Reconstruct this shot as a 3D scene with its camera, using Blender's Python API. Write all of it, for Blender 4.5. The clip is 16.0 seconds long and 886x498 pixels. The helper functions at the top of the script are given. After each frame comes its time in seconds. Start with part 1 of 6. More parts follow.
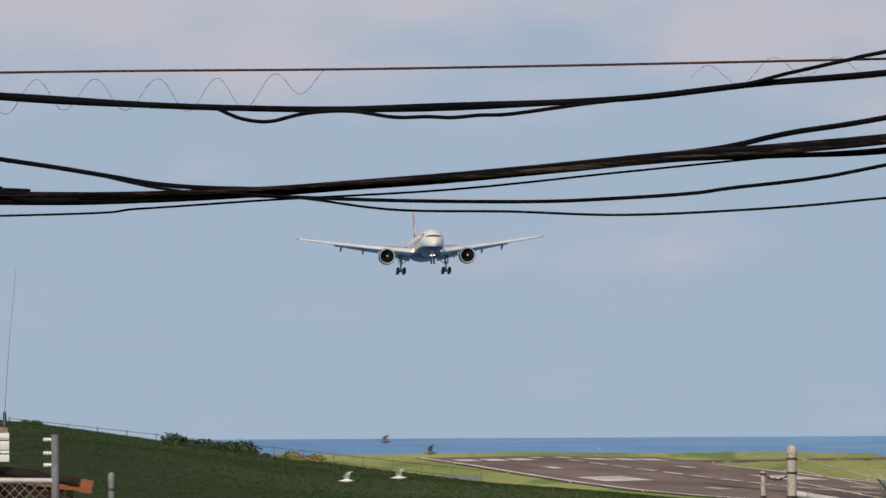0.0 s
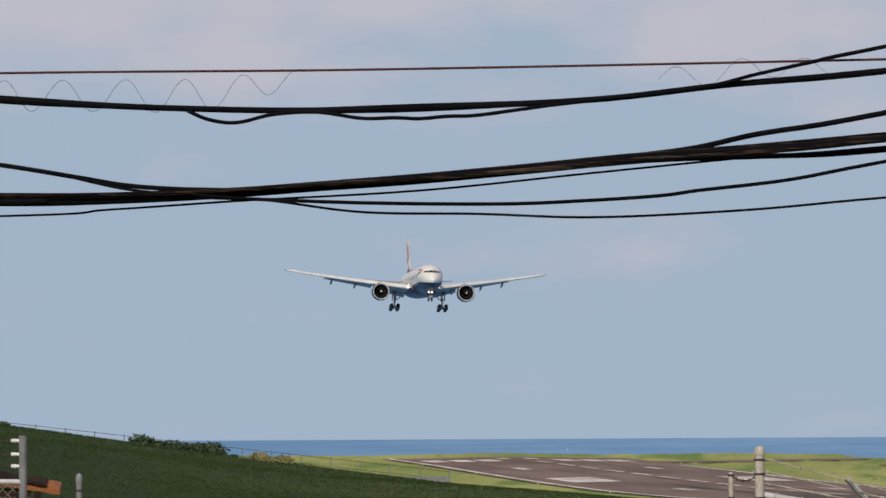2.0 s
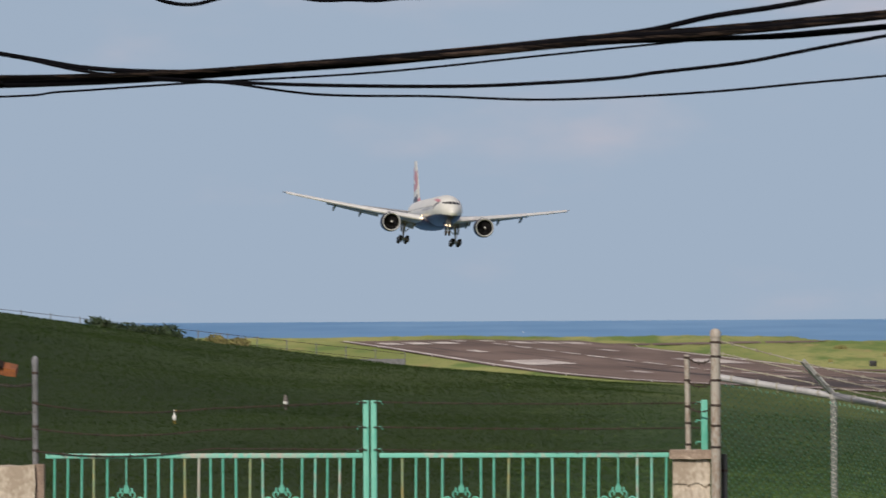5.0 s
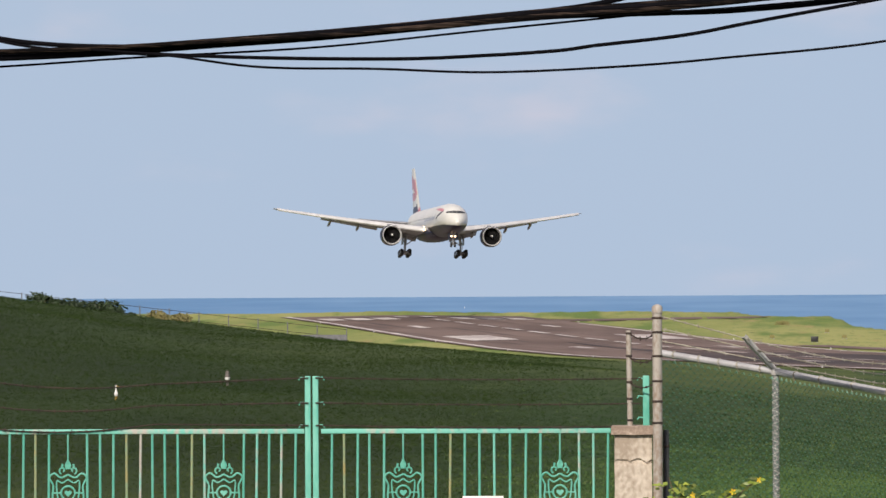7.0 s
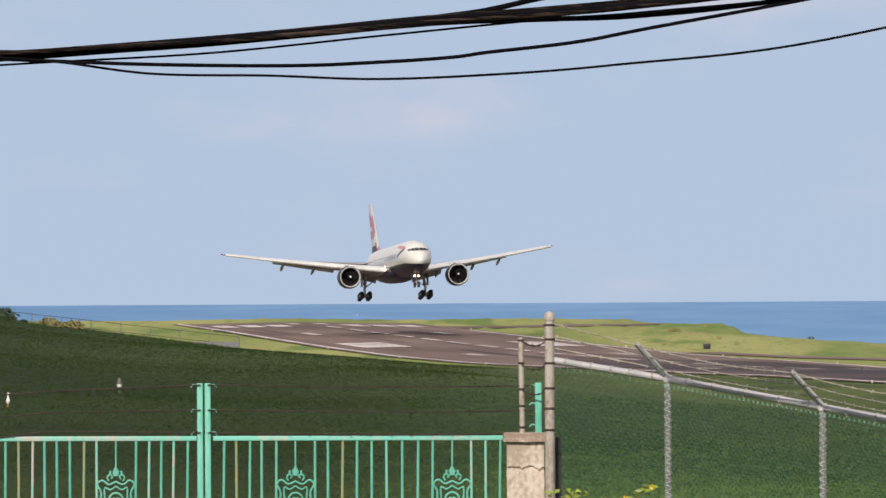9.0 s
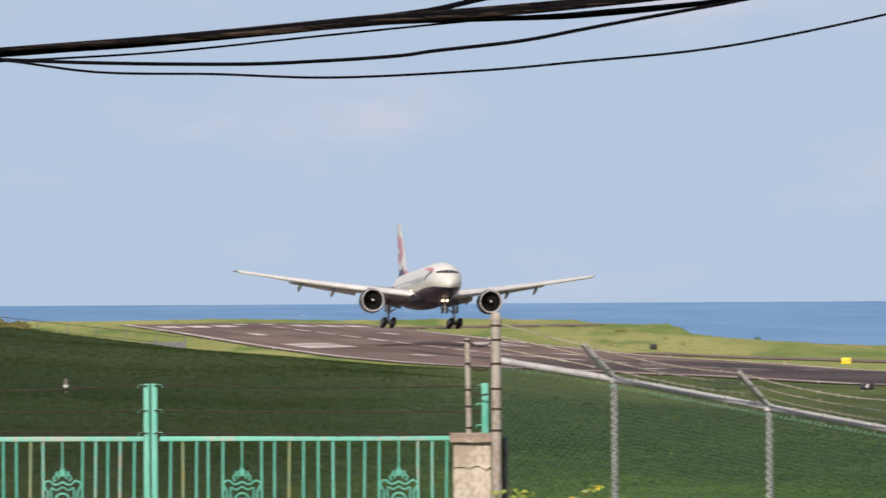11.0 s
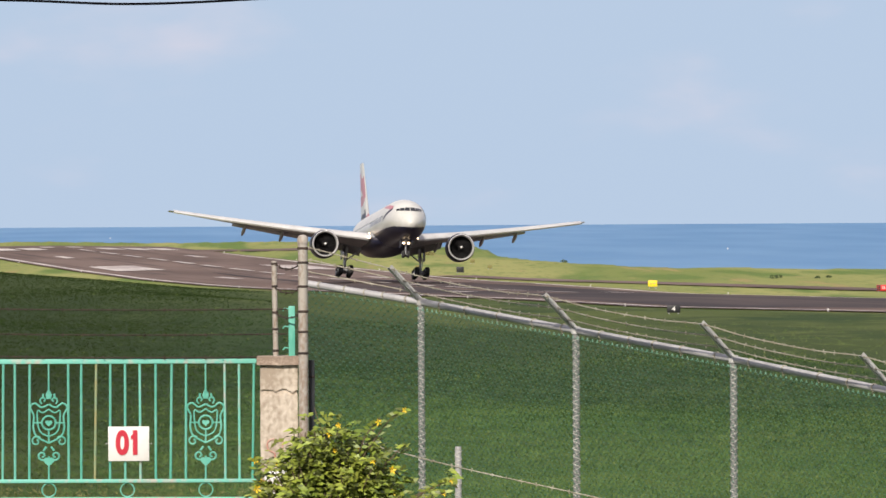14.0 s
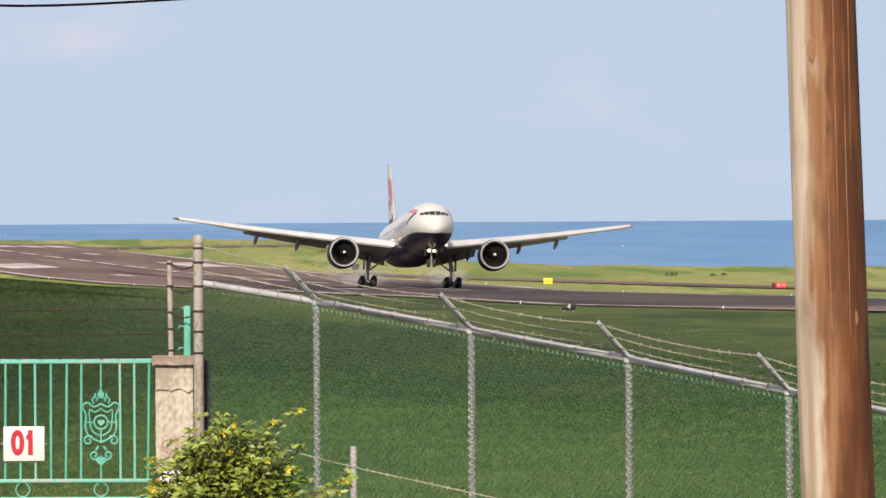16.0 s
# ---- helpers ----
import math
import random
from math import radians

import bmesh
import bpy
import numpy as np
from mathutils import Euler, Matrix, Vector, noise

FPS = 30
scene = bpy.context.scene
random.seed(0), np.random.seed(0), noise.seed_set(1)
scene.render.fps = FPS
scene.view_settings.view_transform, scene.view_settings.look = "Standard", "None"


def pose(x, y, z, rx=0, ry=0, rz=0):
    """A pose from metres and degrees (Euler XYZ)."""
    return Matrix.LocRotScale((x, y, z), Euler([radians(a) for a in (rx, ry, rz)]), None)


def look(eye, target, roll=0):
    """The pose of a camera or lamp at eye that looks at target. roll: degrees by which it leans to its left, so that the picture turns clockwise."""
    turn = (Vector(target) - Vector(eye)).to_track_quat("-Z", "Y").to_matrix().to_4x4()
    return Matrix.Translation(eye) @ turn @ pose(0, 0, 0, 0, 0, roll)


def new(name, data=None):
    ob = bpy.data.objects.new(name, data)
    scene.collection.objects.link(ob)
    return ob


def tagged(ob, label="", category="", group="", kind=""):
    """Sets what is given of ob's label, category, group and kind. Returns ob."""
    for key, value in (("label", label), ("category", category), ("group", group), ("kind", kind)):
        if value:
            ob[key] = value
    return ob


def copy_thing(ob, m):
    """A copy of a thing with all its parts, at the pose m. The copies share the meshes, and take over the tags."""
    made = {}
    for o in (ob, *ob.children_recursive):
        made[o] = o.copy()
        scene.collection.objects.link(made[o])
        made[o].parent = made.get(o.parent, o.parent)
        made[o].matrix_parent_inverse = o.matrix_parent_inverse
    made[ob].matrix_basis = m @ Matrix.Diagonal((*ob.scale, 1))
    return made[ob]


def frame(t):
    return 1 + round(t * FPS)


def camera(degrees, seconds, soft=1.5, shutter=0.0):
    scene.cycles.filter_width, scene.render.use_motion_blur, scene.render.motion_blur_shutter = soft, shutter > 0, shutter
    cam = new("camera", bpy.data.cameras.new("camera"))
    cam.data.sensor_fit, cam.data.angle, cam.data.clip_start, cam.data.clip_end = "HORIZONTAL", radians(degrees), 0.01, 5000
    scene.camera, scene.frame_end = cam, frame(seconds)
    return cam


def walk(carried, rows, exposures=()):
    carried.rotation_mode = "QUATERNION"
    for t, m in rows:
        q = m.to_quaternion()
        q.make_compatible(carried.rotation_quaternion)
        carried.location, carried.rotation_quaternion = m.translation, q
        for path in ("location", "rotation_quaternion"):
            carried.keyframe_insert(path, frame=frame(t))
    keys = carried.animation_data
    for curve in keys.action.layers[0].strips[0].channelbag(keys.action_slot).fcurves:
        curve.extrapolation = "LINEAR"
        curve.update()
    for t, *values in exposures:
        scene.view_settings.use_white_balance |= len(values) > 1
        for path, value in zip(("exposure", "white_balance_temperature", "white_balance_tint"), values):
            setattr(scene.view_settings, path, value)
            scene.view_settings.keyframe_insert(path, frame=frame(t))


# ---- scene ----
# camera on a balcony, turning on its stand; the gate's ground is z = 0
DEGREES = 5.6105
EYE = (0.0, 0.0, 3.5)
cam = camera(DEGREES, 16.0, soft=1.5, shutter=0.5)
# seconds, degrees to the right, degrees upward
AIM = [
    (0, -1.993, 0.955), (0.5, -2.004, 0.958), (1, -1.911, 0.958), (1.5, -1.832, 0.961), (2, -1.789, 0.961), (2.5, -1.755, 0.961),
    (3, -1.846, 0.958), (3.1, -1.875, 0.958), (3.2, -1.921, 0.958), (3.3, -2.079, 0.957), (3.4, -2.201, 0.956), (3.5, -2.251, 0.953),
    (4, -2.172, 0.956), (4.2, -2.219, 0.956), (4.3, -2.219, 0.931), (4.4, -2.259, 0.838), (4.5, -2.223, 0.752), (4.6, -2.139, 0.494),
    (4.7, -1.961, 0.328), (4.8, -1.778, 0.273), (4.9, -1.628, 0.247), (5.0, -1.514, 0.214), (5.1, -1.474, 0.182), (5.2, -1.435, 0.149),
    (7.3, -1.078, 0.058), (7.5, -1.013, 0.068), (8, -0.836, 0.083), (8.5, -0.673, 0.095), (8.7, -0.583, 0.098), (10.8, -0.204, 0.103),
    (11, -0.125, 0.101), (11.2, 0.294, 0.099), (11.35, 0.491, 0.098), (11.5, 0.577, 0.097), (11.7, 0.617, 0.100), (12, 0.545, 0.106),
    (12.5, 0.491, 0.106), (12.7, 0.538, 0.103), (12.8, 0.584, 0.084), (12.9, 0.630, -0.123), (13, 0.682, -0.287), (13.1, 0.732, -0.436),
    (13.2, 0.767, -0.500), (13.3, 0.806, -0.540), (13.4, 0.849, -0.597), (13.5, 0.895, -0.657), (13.6, 0.949, -0.591), (13.7, 1.015, -0.441),
    (13.8, 1.051, -0.405), (14, 1.097, -0.395), (14.5, 1.301, -0.414), (15, 1.534, -0.415), (15.5, 1.656, -0.416), (16, 1.760, -0.415),
]


def aim_pose(right, up, rise=0.0):
    a, e, z = radians(right), radians(up), EYE[2] + rise
    return look((EYE[0], EYE[1], z), (EYE[0] + math.sin(a) * 100, EYE[1] + math.cos(a) * 100, z + math.tan(e) * 100), -0.32)


walk(cam, [(t, aim_pose(a, e, 0.020 * max(0.0, (t - 14.8) / 1.2))) for t, a, e in AIM],
     exposures=[(0.0, 0.06, 6500, 10), (4.3, 0.06, 6500, 10), (5.0, 0.01, 6500, 11), (5.2, 0.03, 6500, 11), (7.3, 0.36, 6500, 13), (8.7, 0.38, 6500, 13), (11.0, 0.41, 6500, 13),
                (13.0, 0.40, 6500, 12), (13.5, 0.37, 6500, 12), (14.2, 0.53, 6500, 12), (15.2, 0.54, 6550, 12), (16.0, 0.56, 6650, 13)])

# ---- light ----
SUN = Vector((-0.22, -0.80, 0.56)).normalized()
world = bpy.data.worlds.new("world")
scene.world = world
world.use_nodes = True
wn, wl = world.node_tree.nodes, world.node_tree.links
sky = wn.new("ShaderNodeTexSky")
sky.sky_type = "NISHITA"
sky.sun_disc = False
sky.sun_elevation = math.asin(SUN.z)
sky.sun_rotation = math.atan2(SUN.x, SUN.y)
sky.altitude, sky.air_density, sky.dust_density, sky.ozone_density = 60, 1.0, 0.6, 2.0
geo = wn.new("ShaderNodeTexCoord")
# clear sea air: the blue of the higher sky reaches down to the horizon
lift = wn.new("ShaderNodeVectorMath")
lift.inputs[1].default_value = (0, 0, 0.30)
unit = wn.new("ShaderNodeVectorMath")
unit.operation = "NORMALIZE"
wl.new(geo.outputs["Generated"], lift.inputs[0])
wl.new(lift.outputs[0], unit.inputs[0])
wl.new(unit.outputs[0], sky.inputs["Vector"])
mapc = wn.new("ShaderNodeMapping")
mapc.inputs["Scale"].default_value = (34, 34, 90)
wl.new(geo.outputs["Generated"], mapc.inputs["Vector"])
puff = wn.new("ShaderNodeTexNoise")
puff.inputs["Scale"].default_value = 1.0
puff.inputs["Detail"].default_value = 5
puff.inputs["Roughness"].default_value = 0.5
wl.new(mapc.outputs["Vector"], puff.inputs["Vector"])
sep = wn.new("ShaderNodeSeparateXYZ")
wl.new(geo.outputs["Generated"], sep.inputs["Vector"])
# a cloud bank from about two degrees upward, faint tufts below it
bank = wn.new("ShaderNodeMapRange")
bank.inputs["From Min"].default_value, bank.inputs["From Max"].default_value = 0.024, 0.046
bank.inputs["To Min"].default_value, bank.inputs["To Max"].default_value = -0.13, 0.24
wl.new(sep.outputs["Z"], bank.inputs["Value"])
add = wn.new("ShaderNodeMath")
wl.new(puff.outputs["Fac"], add.inputs[0])
wl.new(bank.outputs["Result"], add.inputs[1])
cloud = wn.new("ShaderNodeMapRange")
cloud.interpolation_type = "SMOOTHSTEP"
cloud.inputs["From Min"].default_value, cloud.inputs["From Max"].default_value = 0.40, 0.80
cloud.inputs["To Max"].default_value = 0.75
wl.new(add.outputs[0], cloud.inputs["Value"])
tone = wn.new("ShaderNodeMix")
tone.data_type = "RGBA"
tone.blend_type = "MULTIPLY"
tone.inputs["Factor"].default_value = 1.0
tone.inputs["B"].default_value = (1.0, 1.0, 1.0, 1)
wl.new(sky.outputs["Color"], tone.inputs["A"])
# pale sea haze that thins out upward
veil = wn.new("ShaderNodeMapRange")
veil.interpolation_type = "SMOOTHSTEP"
veil.inputs["From Min"].default_value, veil.inputs["From Max"].default_value = 0.02, 0.40
veil.inputs["To Min"].default_value, veil.inputs["To Max"].default_value = 0.92, 0.0
wl.new(sep.outputs["Z"], veil.inputs["Value"])
haze = wn.new("ShaderNodeMix")
haze.data_type = "RGBA"
haze.inputs["B"].default_value = (4.2, 5.22, 6.5, 1)
wl.new(veil.outputs["Result"], haze.inputs["Factor"])
wl.new(tone.outputs["Result"], haze.inputs["A"])
mixc = wn.new("ShaderNodeMix")
mixc.data_type = "RGBA"
wl.new(cloud.outputs["Result"], mixc.inputs["Factor"])
wl.new(haze.outputs["Result"], mixc.inputs["A"])
mixc.inputs["B"].default_value = (6.3, 5.9, 6.5, 1)
wl.new(mixc.outputs["Result"], wn["Background"].inputs["Color"])
wn["Background"].inputs["Strength"].default_value = 0.085

sun = new("sun", bpy.data.lights.new("sun", "SUN"))
sun.data.energy, sun.data.angle, sun.data.color = 3.4, radians(0.55), (1.0, 0.93, 0.82)
sun.matrix_world = look(SUN * 50, (0, 0, 0))

# ---- materials ----
def material(name, base, rough=0.6, metal=0.0, other=None, scale=6.0, fine=0.0, bump=0.0, stretch=(1, 1, 1), low=0.35, high=0.65, emit=0.0, alpha=1.0, vary=0.0, spec=0.5):
    """Two scales of noise mix base and other; fine noise and bump on top; vary: brightness from piece to piece."""
    m = bpy.data.materials.new(name)
    m.use_nodes = True
    n, l = m.node_tree.nodes, m.node_tree.links
    b = n["Principled BSDF"]
    b.inputs["Roughness"].default_value, b.inputs["Metallic"].default_value = rough, metal
    b.inputs["Specular IOR Level"].default_value = spec
    b.inputs["Base Color"].default_value = (*base, 1)
    if other or bump:
        co = n.new("ShaderNodeTexCoord")
        mp = n.new("ShaderNodeMapping")
        mp.inputs["Scale"].default_value = stretch
        l.new(co.outputs["Object"], mp.inputs["Vector"])
        big, small = n.new("ShaderNodeTexNoise"), n.new("ShaderNodeTexNoise")
        for t, s, d in ((big, scale, 5), (small, scale * 9, 4)):
            t.inputs["Scale"].default_value, t.inputs["Detail"].default_value = s, d
            l.new(mp.outputs["Vector"], t.inputs["Vector"])
        if other:
            ad = n.new("ShaderNodeMath")
            ad.operation = "MULTIPLY_ADD"
            ad.inputs[1].default_value = 0.35 + fine
            l.new(small.outputs["Fac"], ad.inputs[0])
            l.new(big.outputs["Fac"], ad.inputs[2])
            r = n.new("ShaderNodeMapRange")
            off = (0.35 + fine) * 0.5
            r.inputs["From Min"].default_value, r.inputs["From Max"].default_value = low + off, high + off
            l.new(ad.outputs[0], r.inputs["Value"])
            mx = n.new("ShaderNodeMix")
            mx.data_type = "RGBA"
            mx.inputs["A"].default_value, mx.inputs["B"].default_value = (*base, 1), (*other, 1)
            l.new(r.outputs["Result"], mx.inputs["Factor"])
            out = mx.outputs["Result"]
            if vary:
                out = piece_tone(n, l, out, vary)
            l.new(out, b.inputs["Base Color"])
        if bump:
            bp = n.new("ShaderNodeBump")
            bp.inputs["Strength"].default_value, bp.inputs["Distance"].default_value = bump, 0.02
            l.new(small.outputs["Fac"], bp.inputs["Height"])
            l.new(bp.outputs["Normal"], b.inputs["Normal"])
    if emit:
        b.inputs["Emission Color"].default_value = (*base, 1)
        b.inputs["Emission Strength"].default_value = emit
    if alpha < 1:
        b.inputs["Alpha"].default_value = alpha
    return m


def piece_tone(n, l, out, vary):
    g = n.new("ShaderNodeNewGeometry")
    r = n.new("ShaderNodeMapRange")
    r.inputs["To Min"].default_value, r.inputs["To Max"].default_value = 1 - vary, 1 + vary
    l.new(g.outputs["Random Per Island"], r.inputs["Value"])
    h = n.new("ShaderNodeHueSaturation")
    l.new(r.outputs["Result"], h.inputs["Value"])
    l.new(out, h.inputs["Color"])
    return h.outputs["Color"]


def ground_material():
    """Lush field near the road with cloud shade in its colour, paler mown airfield grass beyond about 700 m, worn
    patches.
    """
    m = bpy.data.materials.new("grass_ground")
    m.use_nodes = True
    n, l = m.node_tree.nodes, m.node_tree.links
    b = n["Principled BSDF"]
    b.inputs["Roughness"].default_value = 0.9
    b.inputs["Specular IOR Level"].default_value = 0.1
    co = n.new("ShaderNodeTexCoord")

    def nz(scale, detail, stretch=(1, 1, 1)):
        mp = n.new("ShaderNodeMapping")
        mp.inputs["Scale"].default_value = stretch
        l.new(co.outputs["Object"], mp.inputs["Vector"])
        t = n.new("ShaderNodeTexNoise")
        t.inputs["Scale"].default_value, t.inputs["Detail"].default_value = scale, detail
        l.new(mp.outputs["Vector"], t.inputs["Vector"])
        return t.outputs["Fac"]

    def mix(fac, a, c):
        x = n.new("ShaderNodeMix")
        x.data_type = "RGBA"
        if isinstance(fac, float):
            x.inputs["Factor"].default_value = fac
        else:
            l.new(fac, x.inputs["Factor"])
        for k, v in (("A", a), ("B", c)):
            if isinstance(v, tuple):
                x.inputs[k].default_value = (*v, 1)
            else:
                l.new(v, x.inputs[k])
        return x.outputs["Result"]

    def ramp(v, lo, hi):
        r = n.new("ShaderNodeMapRange")
        r.interpolation_type = "SMOOTHSTEP"
        r.inputs["From Min"].default_value, r.inputs["From Max"].default_value = lo, hi
        l.new(v, r.inputs["Value"])
        return r.outputs["Result"]

    lush = mix(ramp(nz(0.05, 6, (1, 0.25, 1)), 0.35, 0.68), (0.0268, 0.0588, 0.0161), (0.0450, 0.0833, 0.0210))
    lush = mix(ramp(nz(0.8, 6, (0.5, 0.3, 1)), 0.42, 0.7), lush, (0.0674, 0.1110, 0.0290))
    # hill side: rank olive grass, darkened with cloud shade in its colour
    rank = mix(ramp(nz(0.06, 6, (1, 0.25, 1)), 0.35, 0.68), (0.0147, 0.0278, 0.0065), (0.0251, 0.0433, 0.0104))
    rank = mix(ramp(nz(1.6, 6, (1, 0.3, 1)), 0.5, 0.8), rank, (0.0286, 0.0425, 0.0104))
    side = n.new("ShaderNodeSeparateXYZ")
    l.new(co.outputs["Object"], side.inputs["Vector"])
    edge = n.new("ShaderNodeMath")
    edge.operation = "MULTIPLY_ADD"
    edge.inputs[1].default_value = 6.0
    l.new(nz(0.08, 4), edge.inputs[0])
    l.new(side.outputs["X"], edge.inputs[2])
    # grass further up the field: cloud shade put into a darker green
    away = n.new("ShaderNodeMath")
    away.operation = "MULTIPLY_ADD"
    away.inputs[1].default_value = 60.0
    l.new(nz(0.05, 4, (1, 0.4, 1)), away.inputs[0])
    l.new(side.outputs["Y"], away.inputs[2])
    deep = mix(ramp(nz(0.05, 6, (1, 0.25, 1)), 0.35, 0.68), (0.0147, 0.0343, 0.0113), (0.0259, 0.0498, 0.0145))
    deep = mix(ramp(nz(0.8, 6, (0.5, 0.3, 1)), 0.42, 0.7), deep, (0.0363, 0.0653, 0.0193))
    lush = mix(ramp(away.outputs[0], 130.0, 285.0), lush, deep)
    olive = mix(ramp(nz(0.3, 6, (1, 0.3, 1)), 0.35, 0.68), (0.0380, 0.0555, 0.0145), (0.0622, 0.0816, 0.0217))
    rank = mix(ramp(away.outputs[0], 120.0, 230.0), olive, rank)
    lush = mix(ramp(edge.outputs[0], -4.0, 5.0), rank, lush)
    dry = mix(ramp(nz(0.03, 6, (1, 0.12, 1)), 0.36, 0.66), (0.19, 0.225, 0.062), (0.30, 0.30, 0.105))
    dry = mix(ramp(nz(0.4, 5, (1, 0.1, 1)), 0.5, 0.8), dry, (0.16, 0.21, 0.06))
    dry = mix(ramp(nz(0.09, 6, (1, 0.10, 1)), 0.52, 0.66), dry, (0.125, 0.185, 0.045))
    dry = mix(ramp(nz(0.16, 6, (1, 0.07, 1)), 0.60, 0.72), dry, (0.31, 0.255, 0.105))
    dry = mix(ramp(nz(1.1, 4, (1, 0.06, 1)), 0.56, 0.78), dry, (0.145, 0.17, 0.05))
    sp = n.new("ShaderNodeSeparateXYZ")
    l.new(co.outputs["Object"], sp.inputs["Vector"])
    far = n.new("ShaderNodeMath")
    far.operation = "MULTIPLY_ADD"
    far.inputs[1].default_value = 120.0
    l.new(nz(0.02, 4), far.inputs[0])
    l.new(sp.outputs["Y"], far.inputs[2])
    lean = n.new("ShaderNodeMath")
    lean.operation = "MULTIPLY_ADD"
    lean.inputs[1].default_value = 6.0
    l.new(sp.outputs["X"], lean.inputs[0])
    l.new(far.outputs[0], lean.inputs[2])
    # rank olive verge on the near side of the runway
    verge = mix(ramp(nz(0.035, 6, (1, 0.2, 1)), 0.38, 0.64), (0.046, 0.068, 0.019), (0.080, 0.104, 0.028))
    verge = mix(ramp(nz(0.3, 5, (1, 0.2, 1)), 0.5, 0.75), verge, (0.100, 0.122, 0.036))
    verge = mix(ramp(nz(0.10, 6, (1, 0.12, 1)), 0.52, 0.66), verge, (0.030, 0.056, 0.016))
    verge = mix(ramp(nz(0.9, 5, (1, 0.15, 1)), 0.58, 0.76), verge, (0.110, 0.145, 0.038))
    cross = n.new("ShaderNodeMath")
    cross.operation = "MULTIPLY_ADD"
    cross.inputs[1].default_value = 0.116
    l.new(sp.outputs["Y"], cross.inputs[0])
    l.new(sp.outputs["X"], cross.inputs[2])
    dry = mix(ramp(sp.outputs["Y"], 1150.0, 1330.0), mix(ramp(cross.outputs[0], 137.0, 147.0), verge, dry), dry)
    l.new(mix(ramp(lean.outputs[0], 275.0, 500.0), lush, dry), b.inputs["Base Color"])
    bp = n.new("ShaderNodeBump")
    bp.inputs["Strength"].default_value, bp.inputs["Distance"].default_value = 0.5, 0.1
    l.new(nz(5.0, 5), bp.inputs["Height"])
    l.new(bp.outputs["Normal"], b.inputs["Normal"])
    return m


def runway_material(name, base, worn, dark):
    """Patchy asphalt with streaks along the landing direction, seams and pale dust."""
    m = bpy.data.materials.new(name)
    m.use_nodes = True
    n, l = m.node_tree.nodes, m.node_tree.links
    b = n["Principled BSDF"]
    b.inputs["Roughness"].default_value = 0.85
    b.inputs["Specular IOR Level"].default_value = 0.2
    co = n.new("ShaderNodeTexCoord")
    turn = n.new("ShaderNodeMapping")
    turn.inputs["Rotation"].default_value = (0, 0, -0.1155)
    l.new(co.outputs["Object"], turn.inputs["Vector"])

    def nz(stretch, detail):
        mp = n.new("ShaderNodeMapping")
        mp.inputs["Scale"].default_value = stretch
        l.new(turn.outputs["Vector"], mp.inputs["Vector"])
        t = n.new("ShaderNodeTexNoise")
        t.inputs["Scale"].default_value, t.inputs["Detail"].default_value = 1.0, detail
        l.new(mp.outputs["Vector"], t.inputs["Vector"])
        return t.outputs["Fac"]

    def ramp(v, lo, hi, top=1.0):
        r = n.new("ShaderNodeMapRange")
        r.interpolation_type = "SMOOTHSTEP"
        r.inputs["From Min"].default_value, r.inputs["From Max"].default_value, r.inputs["To Max"].default_value = lo, hi, top
        l.new(v, r.inputs["Value"])
        return r.outputs["Result"]

    def mix(fac, a, c):
        x = n.new("ShaderNodeMix")
        x.data_type = "RGBA"
        l.new(fac, x.inputs["Factor"])
        for k, v in (("A", a), ("B", c)):
            if isinstance(v, tuple):
                x.inputs[k].default_value = (*v, 1)
            else:
                l.new(v, x.inputs[k])
        return x.outputs["Result"]
    c = mix(ramp(nz((0.05, 0.006, 1), 5), 0.36, 0.64), base, worn)
    c = mix(ramp(nz((0.55, 0.008, 1), 4), 0.50, 0.74, 0.75), c, dark)
    c = mix(ramp(nz((0.30, 0.03, 1), 5), 0.58, 0.78, 0.6), c, worn)
    c = mix(ramp(nz((0.9, 0.12, 1), 6), 0.60, 0.80, 0.5), c, dark)
    l.new(c, b.inputs["Base Color"])
    return m


GROUND = ground_material()
SEA = material("sea", (0.098, 0.225, 0.395), 0.6, 0, (0.150, 0.285, 0.455), 0.012, 0.5, 0.3, (0.22, 0.03, 1), 0.30, 0.70, spec=0.08)
ASPHALT = runway_material("asphalt", (0.112, 0.076, 0.060), (0.185, 0.130, 0.104), (0.060, 0.043, 0.038))
RUBBER = runway_material("rubbered_asphalt", (0.036, 0.029, 0.029), (0.088, 0.064, 0.056), (0.020, 0.017, 0.018))
ROADMARK = material("road_paint", (0.62, 0.56, 0.50), 0.7, 0, (0.36, 0.30, 0.27), 0.15, 0.3, 0, (1, 0.2, 1))
WHITE = material("white_aircraft_paint", (0.63, 0.62, 0.56), 0.3, 0, (0.56, 0.55, 0.50), 0.25, 0.1)
NAVY = material("navy_aircraft_paint", (0.013, 0.015, 0.036), 0.4, 0, (0.018, 0.020, 0.046), 0.3)
# red paint paled: the distance haze is put into its colour
REDP = material("haze_paled_red_paint", (0.50, 0.19, 0.21), 0.35, 0, (0.44, 0.17, 0.19), 0.4)
WINGGREY = material("wing_grey", (0.30, 0.30, 0.305), 0.45, 0.1, (0.23, 0.23, 0.235), 0.3, 0.1)
WINGWHITE = material("wing_leading_edge", (0.60, 0.59, 0.565), 0.4, 0.1, (0.50, 0.49, 0.47), 0.4, 0.1)
NAMEGREY = material("grey_blue_lettering", (0.30, 0.31, 0.36), 0.4)
DARKMETAL = material("dark_metal", (0.05, 0.05, 0.055), 0.45, 0.6, (0.09, 0.09, 0.09), 2.0)
GEARMETAL = material("gear_metal", (0.42, 0.42, 0.42), 0.4, 0.5, (0.30, 0.30, 0.30), 2.0)
